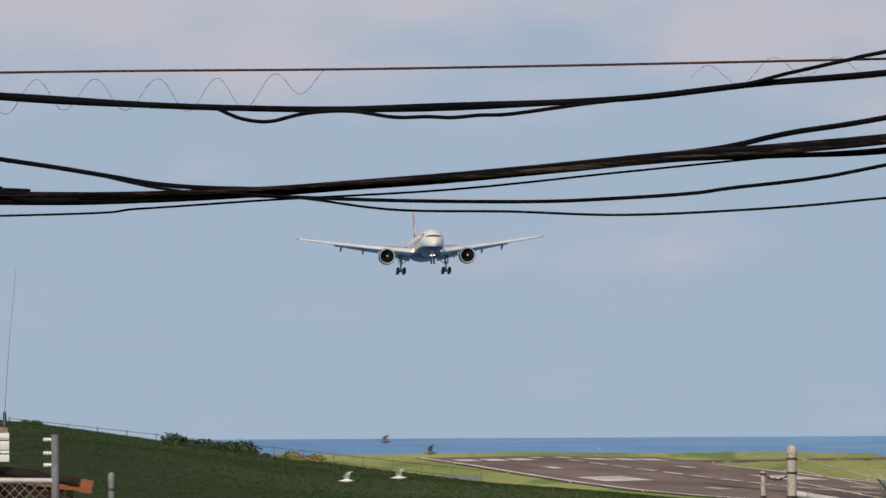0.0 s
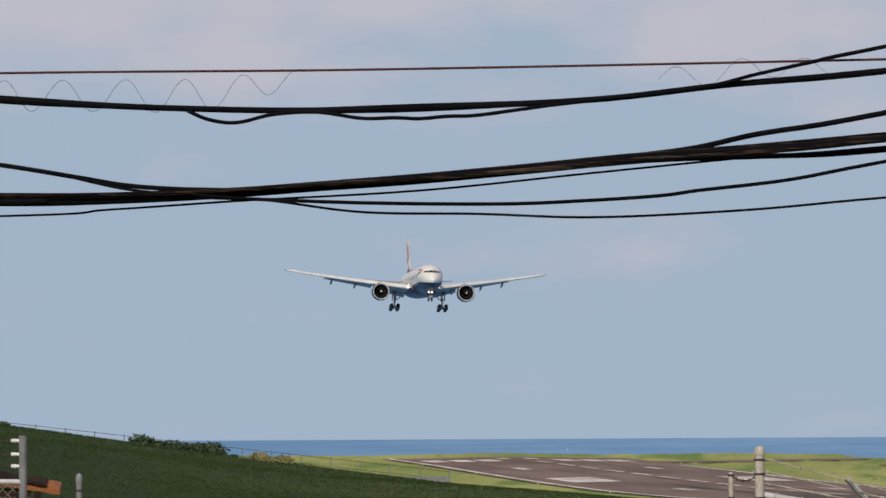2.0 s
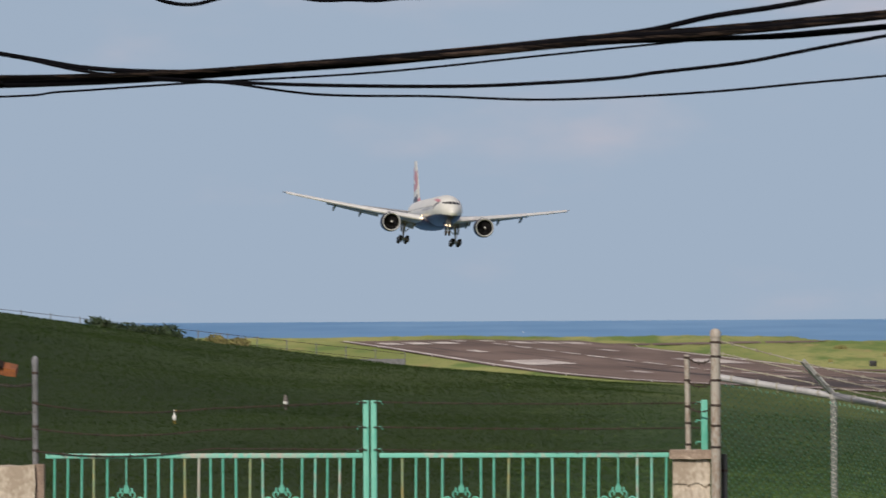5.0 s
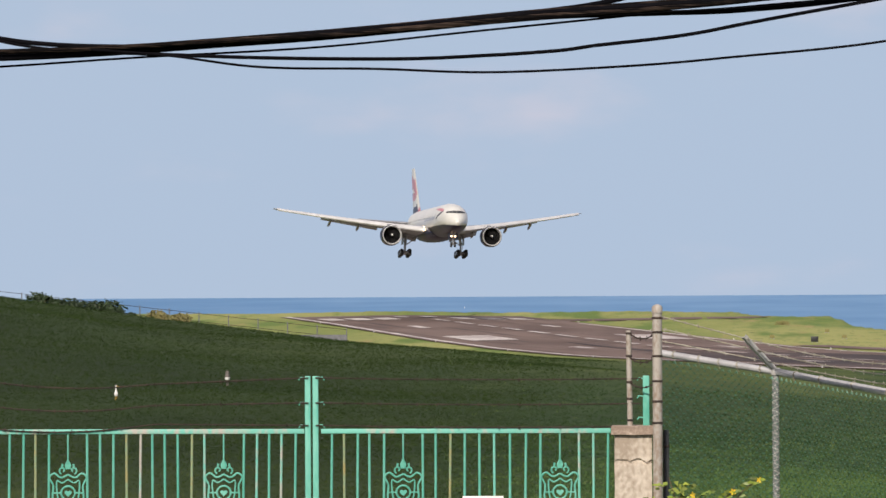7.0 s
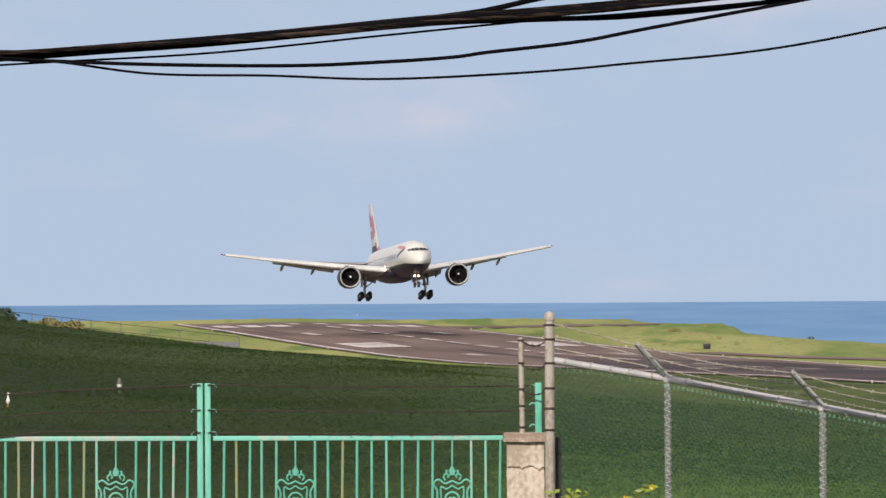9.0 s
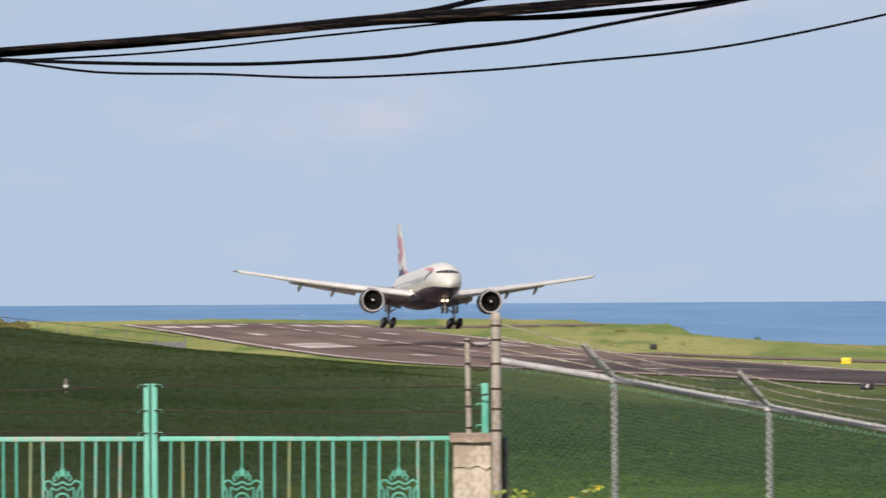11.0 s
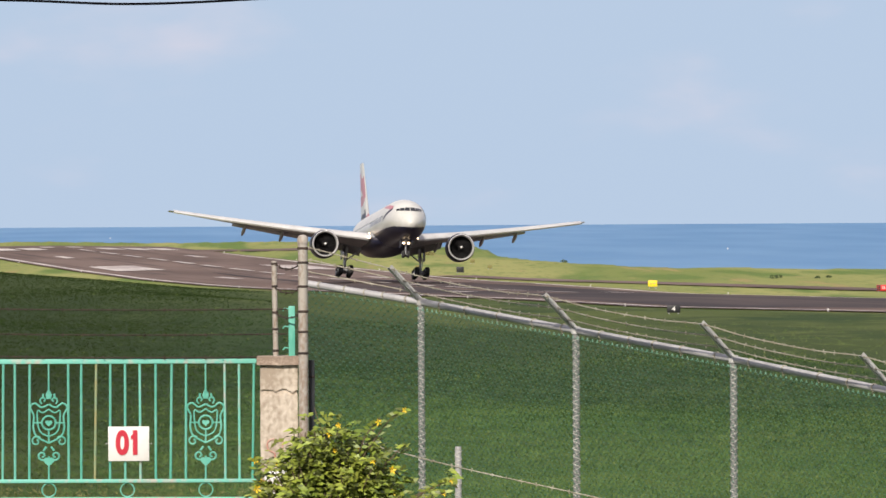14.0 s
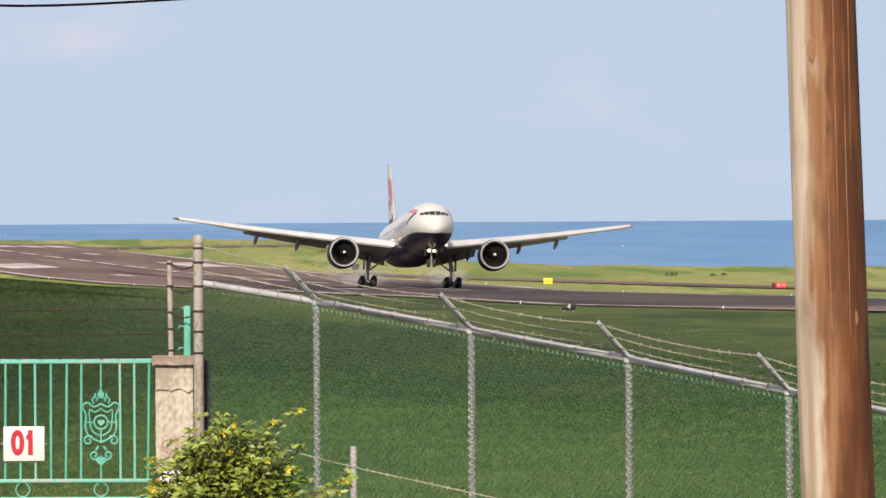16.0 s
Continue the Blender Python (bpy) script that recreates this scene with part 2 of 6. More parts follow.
CHROME = material("polished_lip", (0.78, 0.77, 0.74), 0.3, 0.5, (0.66, 0.65, 0.63), 1.0)
FAN = material("fan_dark", (0.014, 0.013, 0.014), 0.7, 0.0, (0.022, 0.021, 0.021), 2.0, spec=0.15)
TYRE = material("tyre_rubber", (0.018, 0.018, 0.019), 0.8, 0, (0.035, 0.033, 0.032), 3.0)
GLASS = material("cockpit_glass", (0.015, 0.017, 0.02), 0.08, 0, (0.02, 0.022, 0.025), 1.0)
LIGHTW = material("landing_light", (1.0, 0.74, 0.45), 0.3, emit=2.6)
SMOKE = material("tyre_smoke", (0.46, 0.42, 0.44), 1.0, 0, (0.54, 0.50, 0.52), 0.5, alpha=0.075, spec=0.0)
CABLE = material("black_cable", (0.0030, 0.0030, 0.0042), 0.85, 0, (0.0065, 0.0062, 0.0075), 3.0, 0.1, 0.3, (1, 1, 6), spec=0.03)
CABLEBROWN = material("weathered_cable", (0.0045, 0.004, 0.004), 0.85, 0, (0.085, 0.058, 0.044), 4.0, 0.2, 0.4, (0.4, 1, 6), 0.50, 0.78, spec=0.03)
COPPER = material("rusty_red_wire", (0.045, 0.018, 0.017), 0.8, 0, (0.075, 0.032, 0.027), 5.0, spec=0.1)
THINGREY = material("thin_grey_wire", (0.13, 0.135, 0.165), 0.9, spec=0.05)


def pole_material():
    """Grey-tan wood on one side, red-brown over the rest, dark runs below the knots, fine upright grain."""
    m = bpy.data.materials.new("pole_wood")
    m.use_nodes = True
    n, l = m.node_tree.nodes, m.node_tree.links
    b = n["Principled BSDF"]
    b.inputs["Roughness"].default_value = 0.75
    b.inputs["Specular IOR Level"].default_value = 0.25
    co = n.new("ShaderNodeTexCoord")
    sp = n.new("ShaderNodeSeparateXYZ")
    l.new(co.outputs["Object"], sp.inputs["Vector"])

    def nz(stretch, detail, rough=0.5):
        mp = n.new("ShaderNodeMapping")
        mp.inputs["Scale"].default_value = stretch
        l.new(co.outputs["Object"], mp.inputs["Vector"])
        t = n.new("ShaderNodeTexNoise")
        t.inputs["Scale"].default_value, t.inputs["Detail"].default_value, t.inputs["Roughness"].default_value = 1.0, detail, rough
        l.new(mp.outputs["Vector"], t.inputs["Vector"])
        return t.outputs["Fac"]

    def madd(a, k, c):
        x = n.new("ShaderNodeMath")
        x.operation = "MULTIPLY_ADD"
        x.inputs[1].default_value = k
        l.new(a, x.inputs[0])
        if isinstance(c, float):
            x.inputs[2].default_value = c
        else:
            l.new(c, x.inputs[2])
        return x.outputs[0]

    def ramp(v, lo, hi, top=1.0):
        r = n.new("ShaderNodeMapRange")
        r.interpolation_type = "SMOOTHSTEP"
        r.inputs["From Min"].default_value, r.inputs["From Max"].default_value, r.inputs["To Max"].default_value = lo, hi, top
        l.new(v, r.inputs["Value"])
        return r.outputs["Result"]

    def mix(fac, a, c):
        x = n.new("ShaderNodeMix")
        x.data_type = "RGBA"
        l.new(fac, x.inputs["Factor"])
        for k, v in (("A", a), ("B", c)):
            if isinstance(v, tuple):
                x.inputs[k].default_value = (*v, 1)
            else:
                l.new(v, x.inputs[k])
        return x.outputs["Result"]
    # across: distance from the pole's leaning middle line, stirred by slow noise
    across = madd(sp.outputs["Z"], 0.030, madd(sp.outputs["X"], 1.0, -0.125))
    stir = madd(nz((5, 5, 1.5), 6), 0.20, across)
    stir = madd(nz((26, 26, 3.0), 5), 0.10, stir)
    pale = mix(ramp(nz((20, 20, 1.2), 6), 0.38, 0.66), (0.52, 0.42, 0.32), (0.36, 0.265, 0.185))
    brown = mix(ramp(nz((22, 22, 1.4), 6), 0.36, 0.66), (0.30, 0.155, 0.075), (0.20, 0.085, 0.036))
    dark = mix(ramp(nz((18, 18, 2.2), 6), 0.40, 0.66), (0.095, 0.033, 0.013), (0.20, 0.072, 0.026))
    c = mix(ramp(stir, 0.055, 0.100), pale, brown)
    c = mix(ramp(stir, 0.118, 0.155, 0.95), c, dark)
    c = mix(ramp(nz((3.2, 3.2, 1.6), 4), 0.56, 0.72, 0.7), c, (0.115, 0.050, 0.024))
    c = mix(ramp(nz((60, 60, 1.8), 5), 0.58, 0.78, 0.28), c, (0.10, 0.052, 0.030))
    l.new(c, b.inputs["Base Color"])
    bp = n.new("ShaderNodeBump")
    bp.inputs["Strength"].default_value, bp.inputs["Distance"].default_value = 0.35, 0.01
    l.new(nz((40, 40, 1.5), 6), bp.inputs["Height"])
    l.new(bp.outputs["Normal"], b.inputs["Normal"])
    return m


POLEWOOD = pole_material()
KNOT = material("wood_knot", (0.20, 0.09, 0.04), 0.9, 0, (0.30, 0.15, 0.08), 10.0)
TEAL = material("teal_paint", (0.095, 0.40, 0.295), 0.5, 0, (0.17, 0.49, 0.38), 3.0, 0.3, 0.2, (1, 1, 0.4), 0.42, 0.70)
MESHDULL = material("pale_mesh_wire", (0.58, 0.56, 0.50), 0.55, 0.1, (0.40, 0.38, 0.33), 9.0, 0.3)
MINTWIRE = material("mint_coated_wire", (0.10, 0.27, 0.19), 0.5, 0, (0.22, 0.40, 0.31), 14.0, 0.4)
KNOTGREEN = material("dull_green_twist", (0.030, 0.115, 0.075), 0.5, 0, (0.05, 0.16, 0.105), 6.0)
TEALPALE = material("bleached_teal_paint", (0.17, 0.52, 0.41), 0.6, 0, (0.45, 0.42, 0.36), 2.4, 0.5, 0.2, (1, 1, 0.5), 0.50, 0.72)
RUSTBAR = material("rusty_bar", (0.34, 0.29, 0.12), 0.8, 0, (0.22, 0.32, 0.19), 5.0, 0.3, 0.2)
BARB = material("rusty_barbed_wire", (0.020, 0.013, 0.010), 0.8, 0, (0.05, 0.03, 0.02), 8.0)
BARBPALE = material("galvanised_barbed_wire", (0.44, 0.41, 0.33), 0.6, 0.3, (0.30, 0.26, 0.19), 8.0)
GALV = material("galvanised_pipe", (0.42, 0.41, 0.405), 0.55, 0.1, (0.32, 0.31, 0.31), 5.0, 0.2, 0.05)
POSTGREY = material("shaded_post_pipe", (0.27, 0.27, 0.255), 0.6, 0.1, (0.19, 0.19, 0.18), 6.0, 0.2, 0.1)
ARMGALV = material("bright_galvanised_angle", (0.52, 0.51, 0.48), 0.5, 0.1, (0.36, 0.34, 0.31), 7.0, 0.3, 0.1)
GREYPIPE = material("dull_grey_pipe", (0.19, 0.19, 0.20), 0.7, 0.1, (0.12, 0.12, 0.12), 6.0, 0.3, 0.2)
OLDPIPE = material("weathered_pipe", (0.40, 0.36, 0.31), 0.7, 0.1, (0.24, 0.17, 0.12), 5.0, 0.4, 0.2, (1, 1, 0.5), 0.42, 0.72)
MESHGREEN = material("green_coated_mesh", (0.010, 0.060, 0.034), 0.5, 0, (0.014, 0.08, 0.045), 6.0)
CONCRETE = material("stained_concrete", (0.60, 0.52, 0.42), 0.9, 0, (0.36, 0.29, 0.22), 3.2, 0.4, 0.6, (1, 1, 0.7))
CONCRETEDARK = material("weathered_cap", (0.30, 0.22, 0.17), 0.9, 0, (0.18, 0.13, 0.10), 6.0, 0.4, 0.5)
CAPSTONE = material("weathered_cap_stone", (0.46, 0.36, 0.28), 0.9, 0, (0.27, 0.20, 0.15), 6.0, 0.4, 0.5)
SIGNWHITE = material("white_sign_plate", (0.80, 0.77, 0.73), 0.5, 0, (0.72, 0.69, 0.64), 6.0)
SIGNRED = material("red_lettering", (0.50, 0.015, 0.035), 0.5)
SIGNYELLOW = material("yellow_sign_face", (0.85, 0.62, 0.02), 0.5, 0, (0.78, 0.55, 0.02), 3.0)
SIGNBLACK = material("black_sign_face", (0.012, 0.012, 0.013), 0.5)
SIGNREDFACE = material("red_sign_face", (0.62, 0.035, 0.03), 0.5)
GRAFFITI = material("faded_red_spray", (0.50, 0.20, 0.15), 0.9, 0, (0.52, 0.34, 0.27), 20.0)
LEAF = material("yellow_green_leaf", (0.115, 0.165, 0.018), 0.5, 0, (0.24, 0.27, 0.034), 3.0, 0.1, vary=0.55)
FLOWER = material("yellow_flower", (0.85, 0.60, 0.02), 0.6, 0, (0.80, 0.52, 0.02), 6.0)
TWIG = material("twig", (0.12, 0.09, 0.05), 0.9)
SHRUBPALE = material("far_shrub_leaf", (0.040, 0.066, 0.020), 0.7, 0, (0.070, 0.10, 0.03), 1.0, 0.1, vary=0.4)
SHRUB = material("dark_shrub_leaf", (0.018, 0.036, 0.012), 0.7, 0, (0.036, 0.060, 0.018), 1.0, 0.1, vary=0.4)
STRAW = material("straw_grass", (0.17, 0.16, 0.05), 0.9, 0, (0.26, 0.22, 0.09), 1.0, 0.1, vary=0.3)
SHADEDBLADE = material("cloud_shaded_grass_blade", (0.0190, 0.0441, 0.0137), 0.8, 0, (0.0329, 0.0636, 0.0185), 0.12, 0.2, vary=0.25, spec=0.15)
OLIVEBLADE = material("olive_grass_blade", (0.0432, 0.0636, 0.0169), 0.8, 0, (0.0692, 0.0898, 0.0250), 0.12, 0.2, vary=0.25, spec=0.15)
SHADEDRANKBLADE = material("shaded_rank_grass_blade", (0.0156, 0.0302, 0.0072), 0.85, 0, (0.0268, 0.0449, 0.0109), 0.12, 0.2, vary=0.18, spec=0.1)
BLADE = material("lush_grass_blade", (0.0467, 0.0963, 0.0257), 0.75, 0, (0.0778, 0.1347, 0.0354), 0.12, 0.2, vary=0.25, spec=0.2)
BLADELIGHT = material("light_grass_blade", (0.0907, 0.1372, 0.0338), 0.75, 0, (0.1253, 0.1592, 0.0483), 0.2, 0.2, vary=0.35, spec=0.2)
PLASTER = material("cream_plaster", (0.56, 0.46, 0.31), 0.85, 0, (0.47, 0.38, 0.25), 4.0, 0.2, 0.2)
FASCIA = material("white_painted_board", (0.70, 0.69, 0.67), 0.7, 0, (0.50, 0.48, 0.45), 5.0, 0.3, 0.2, (0.4, 1, 2), 0.52, 0.8)
RUSTROOF = material("rusty_orange_sheet", (0.26, 0.080, 0.016), 0.85, 0, (0.13, 0.045, 0.018), 3.0, 0.3, 0.3)
DARKWOOD = material("dark_board", (0.012, 0.008, 0.007), 0.95, 0, (0.030, 0.018, 0.013), 4.0, spec=0.1)
DOME = material("white_housing", (0.74, 0.73, 0.70), 0.45, 0, (0.64, 0.62, 0.59), 4.0)
SMOKED = material("smoked_dome", (0.02, 0.022, 0.022), 0.1, 0, (0.03, 0.03, 0.03), 4.0)
PORCELAIN = material("porcelain", (0.72, 0.71, 0.69), 0.3, 0, (0.60, 0.58, 0.55), 9.0)
EGRET = material("white_feathers", (0.78, 0.76, 0.72), 0.8, 0, (0.66, 0.64, 0.60), 8.0)
BROWNBIRD = material("grey_brown_feathers", (0.16, 0.14, 0.125), 0.8, 0, (0.09, 0.075, 0.065), 8.0)
BEAK = material("yellow_beak", (0.55, 0.32, 0.05), 0.6)
PINK = material("pink_insulator", (0.62, 0.30, 0.26), 0.5, 0, (0.50, 0.24, 0.20), 9.0)


# ---- mesh helpers ----
def link(name, bm, mat, parent=None, label="", smooth=True):
    me = bpy.data.meshes.new(name)
    bm.to_mesh(me)
    bm.free()
    for m in (mat if isinstance(mat, (list, tuple)) else [mat]):
        me.materials.append(m)
    if smooth:
        me.polygons.foreach_set("use_smooth", [True] * len(me.polygons))
        if hasattr(me, "set_sharp_from_angle"):
            me.set_sharp_from_angle(angle=radians(40))
    ob = new(name, me)
    ob.parent = parent
    if label:
        tagged(ob, label)
    return ob


def part(name, bm, material, parent, label=""):
    return link(name, bm, material, parent, label)


def thing(name, m, label, category, group="", kind=""):
    e = new(name)
    e.empty_display_size = 0.2
    e.matrix_basis = m
    return tagged(e, label, category, group, kind)


def box(bm, x0, x1, y0, y1, z0, z1, bevel=0.0, m=None):
    vs = [bm.verts.new((x, y, z)) for x in (x0, x1) for y in (y0, y1) for z in (z0, z1)]
    fs = [bm.faces.new([vs[i] for i in q]) for q in ((0, 1, 3, 2), (4, 6, 7, 5), (0, 4, 5, 1), (2, 3, 7, 6), (0, 2, 6, 4), (1, 5, 7, 3))]
    if bevel:
        es = list({e for f in fs for e in f.edges})
        r = bmesh.ops.bevel(bm, geom=es, offset=bevel, segments=2, affect="EDGES", profile=0.5)
        vs = list({v for f in r["faces"] for v in f.verts} | {v for v in vs if v.is_valid})
    if m is not None:
        for v in vs:
            v.co = m @ v.co
    return vs


def tube(bm, pts, radius, sides=6, caps=True):
    """A pipe along points; radius a number or one a point."""
    pts = [Vector(p) for p in pts]
    rad = radius if isinstance(radius, (list, tuple)) else [radius] * len(pts)
    rings = []
    up = Vector((0, 0, 1))
    for i, p in enumerate(pts):
        d = (pts[min(i + 1, len(pts) - 1)] - pts[max(i - 1, 0)]).normalized()
        a = d.cross(up if abs(d.z) < 0.95 else Vector((0, 1, 0))).normalized()
        b = d.cross(a)
        rings.append([bm.verts.new(p + (a * math.cos(k * math.tau / sides) + b * math.sin(k * math.tau / sides)) * rad[i]) for k in range(sides)])
    for r0, r1 in zip(rings, rings[1:]):
        for k in range(sides):
            bm.faces.new((r0[k], r0[(k + 1) % sides], r1[(k + 1) % sides], r1[k]))
    if caps:
        bm.faces.new(rings[0][::-1])
        bm.faces.new(rings[-1])
    return rings


def loft(bm, rings, close=True, caps=True):
    """Joins rings of points that have the same count."""
    vr = [[bm.verts.new(p) for p in r] for r in rings]
    k = len(vr[0])
    fs = []
    for a, b in zip(vr, vr[1:]):
        for i in range(k if close else k - 1):
            fs.append(bm.faces.new((a[i], a[(i + 1) % k], b[(i + 1) % k], b[i])))
    if caps:
        bm.faces.new(vr[0][::-1])
        bm.faces.new(vr[-1])
    return fs


def lathe(bm, profile, centre, axis="Y", sides=32, closed=False):
    """Turns (along, radius) pairs round an axis through centre."""
    c = Vector(centre)
    rings = []
    for s, r in profile:
        ring = []
        for k in range(sides):
            ca, sa = math.cos(k * math.tau / sides) * r, math.sin(k * math.tau / sides) * r
            ring.append(c + (Vector((ca, s, sa)) if axis == "Y" else Vector((s, ca, sa)) if axis == "X" else Vector((ca, sa, s))))
        rings.append(ring)
    fs = loft(bm, rings, True, not closed)
    return fs


def spline(pts, n=8):
    """A smooth line through points."""
    pts = [Vector(p) for p in pts]
    out = []
    for i in range(len(pts) - 1):
        p0, p1, p2, p3 = pts[max(i - 1, 0)], pts[i], pts[i + 1], pts[min(i + 2, len(pts) - 1)]
        for k in range(n):
            t = k / n
            out.append(0.5 * ((2 * p1) + (p2 - p0) * t + (2 * p0 - 5 * p1 + 4 * p2 - p3) * t * t + (3 * p1 - p0 - 3 * p2 + p3) * t ** 3))
    return out + [pts[-1]]


def raw(name, verts, faces, mats, label, category, kind="stuff", parent=None):
    me = bpy.data.meshes.new(name)
    verts, faces = np.asarray(verts, dtype=np.float32), np.asarray(faces, dtype=np.int32)
    me.vertices.add(len(verts))
    me.vertices.foreach_set("co", verts.ravel())
    k = faces.shape[1]
    me.loops.add(faces.size)
    me.loops.foreach_set("vertex_index", faces.ravel())
    me.polygons.add(len(faces))
    me.polygons.foreach_set("loop_start", np.arange(0, faces.size, k, dtype=np.int32))
    me.polygons.foreach_set("loop_total", np.full(len(faces), k, dtype=np.int32))
    me.update(calc_edges=True)
    me.validate()
    for m in (mats if isinstance(mats, list) else [mats]):
        me.materials.append(m)
    ob = new(name, me)
    ob.parent = parent
    return tagged(ob, label, category, "", kind)


def lettering(text, size, m, mat, parent, name="lettering", depth=0.004, bold=0.0):
    cu = bpy.data.curves.new(name, "FONT")
    cu.body, cu.size, cu.extrude, cu.align_x, cu.align_y, cu.offset = text, size, depth, "CENTER", "CENTER", bold
    tmp = new(name + "_curve", cu)
    me = bpy.data.meshes.new_from_object(tmp.evaluated_get(bpy.context.evaluated_depsgraph_get()))
    bpy.data.objects.remove(tmp)
    bpy.data.curves.remove(cu)
    me.transform(m)
    me.materials.clear()
    me.materials.append(mat)
    ob = new(name, me)
    ob.parent = parent
    return ob

# ---- land and sea ----
RUN_Y = [-200, 0, 60, 90, 300, 450, 600, 765, 900, 1050, 1180, 1300, 1400, 1500, 1608, 1820, 2000, 2400]
RUN_Z = [1.0, 0.6, 0.1, -0.05, -2.0, -3.7, -5.6, -7.9, -9.3, -10.0, -10.2, -10.3, -10.1, -9.7, -9.2, -8.1, -7.4, -7.2]
HILL_X = [-120, -60, -40, -26, -19, -14.3, -9.4, -2.2, 5, 12, 18, 26]
HILL_H = [8.2, 7.3, 6.4, 4.75, 3.55, 2.98, 2.72, 2.2, 1.6, 0.8, 0.2, 0.0]
COAST_A = [-0.4, 0.012, 0.0147, 0.0225, 0.0262, 0.032, 0.04, 0.069, 0.3]
COAST_Y = [1872, 1862, 1800, 1765, 1610, 1550, 1480, 1430, 1380]


def soft_step(a, b, t):
    t = np.clip((t - a) / (b - a), 0, 1)
    return t * t * (3 - 2 * t)


TWIST_Y = [640, 700, 770, 885, 1000, 1085, 1173, 1233, 1298, 1350, 1400, 1500, 1600, 1711, 1827]
TWIST_NEAR = [0.1, 0.25, 0.45, 0.60, 0.72, 0.50, 0.14, -0.16, -0.36, -0.50, -0.60, -0.60, -0.42, -0.24, -0.25]
TWIST_MID = [0.2, 0.25, 0.40, 0.60, 0.72, 0.48, 0.10, 0.02, -0.05, -0.14, -0.18, -0.14, -0.04, 0.05, 0.10]
TWIST_FAR = [0.0, 0.0, 0.15, 0.30, 0.40, 0.0, -0.50, -0.40, -0.34, -0.58, -0.60, -0.54, -0.36, -0.30, -0.30]


def twist(x, y):
    """Cross slope of the runway strip: a crown in the middle, both sides sagging at mid length."""
    lat = x - (166 - 0.116 * y)
    f = np.clip(lat / 23, -1, 1)
    d = np.interp(y, TWIST_Y, TWIST_MID) * (1 - np.abs(f))
    d = d + np.interp(y, TWIST_Y, TWIST_NEAR) * np.maximum(-f, 0) + np.interp(y, TWIST_Y, TWIST_FAR) * np.maximum(f, 0)
    return d * soft_step(-110, -40, lat) * (1 - soft_step(30, 56, lat))


def ground_z(x, y):
    x, y = np.asarray(x, float), np.asarray(y, float)
    z = (np.interp(y - 12, RUN_Y, RUN_Z) + np.interp(y, RUN_Y, RUN_Z) + np.interp(y + 12, RUN_Y, RUN_Z)) / 3
    h = (np.interp(x - 4, HILL_X, HILL_H) + np.interp(x, HILL_X, HILL_H) + np.interp(x + 4, HILL_X, HILL_H)) / 3
    z = z + h * soft_step(150, 450, y) * (1 - soft_step(450, 640, y))
    # gentle unevenness of the field
    near = soft_step(95, 160, y) * (1 - soft_step(700, 800, y))
    z = z + near * (0.10 * np.sin(x * 0.31 + y * 0.043) + 0.07 * np.sin(x * 0.13 - y * 0.09 + 1.7))
    z = z + twist(x, y)
    # low bank past the runway's end, and a grassy mound by the shore
    z = z + 0.62 * np.exp(-((y - 1848) / 13) ** 2) * (1 - soft_step(-10, 30, x))
    z = z + 0.5 * np.exp(-((x - 44.5) / 6) ** 2 - ((y - 1735) / 40) ** 2) + 0.12 * np.sin(x * 1.3) * np.sin(x * 0.47 + 1) * soft_step(1640, 1720, y)
    shore = np.interp(x / np.maximum(y, 200), COAST_A, COAST_Y)
    shore = shore + 6 * np.sin(x * 0.35) + 4 * np.sin(x * 0.9 + 1)
    return z + (-34 - z) * soft_step(0, 90, y - shore)


def gz(x, y):
    return float(ground_z(x, y))


def build_ground():
    ys = np.concatenate([np.linspace(-150, 60, 14), np.linspace(70, 300, 60), np.linspace(306, 660, 60), np.linspace(672, 1380, 60), np.linspace(1386, 2100, 120)])
    xs = np.concatenate([np.linspace(-1500, -160, 14), np.linspace(-150, -62, 18), np.linspace(-60, 60, 90), np.linspace(62, 180, 46), np.linspace(200, 1500, 14)])
    X, Y = np.meshgrid(xs, ys)
    v = np.stack([X, Y, ground_z(X, Y)], -1).reshape(-1, 3)
    n, k = len(ys), len(xs)
    i = (np.arange(n - 1)[:, None] * k + np.arange(k - 1)[None]).ravel()
    ob = raw("ground", v, np.stack([i, i + 1, i + k + 1, i + k], -1), GROUND, "dark green field sloping to a pale mown airfield", "grass", "structure")
    ob.data.polygons.foreach_set("use_smooth", [True] * len(ob.data.polygons))


build_ground()


def build_sea():
    bm = bmesh.new()
    xs, ys = np.linspace(-4000, 4000, 60), np.concatenate([[300, 1200], np.linspace(1500, 4900, 60)])
    g = [[bm.verts.new((x, y, -17.5)) for x in xs] for y in ys]
    for a, b in zip(g, g[1:]):
        for i in range(len(xs) - 1):
            bm.faces.new((a[i], a[i + 1], b[i + 1], b[i]))
    tagged(link("water", bm, SEA), "deep blue open sea reaching the horizon", "sea", "", "structure")


build_sea()


# ---- runway ----
def lane(y):
    """x of the runway's middle line at y."""
    return 166 - 0.116 * y


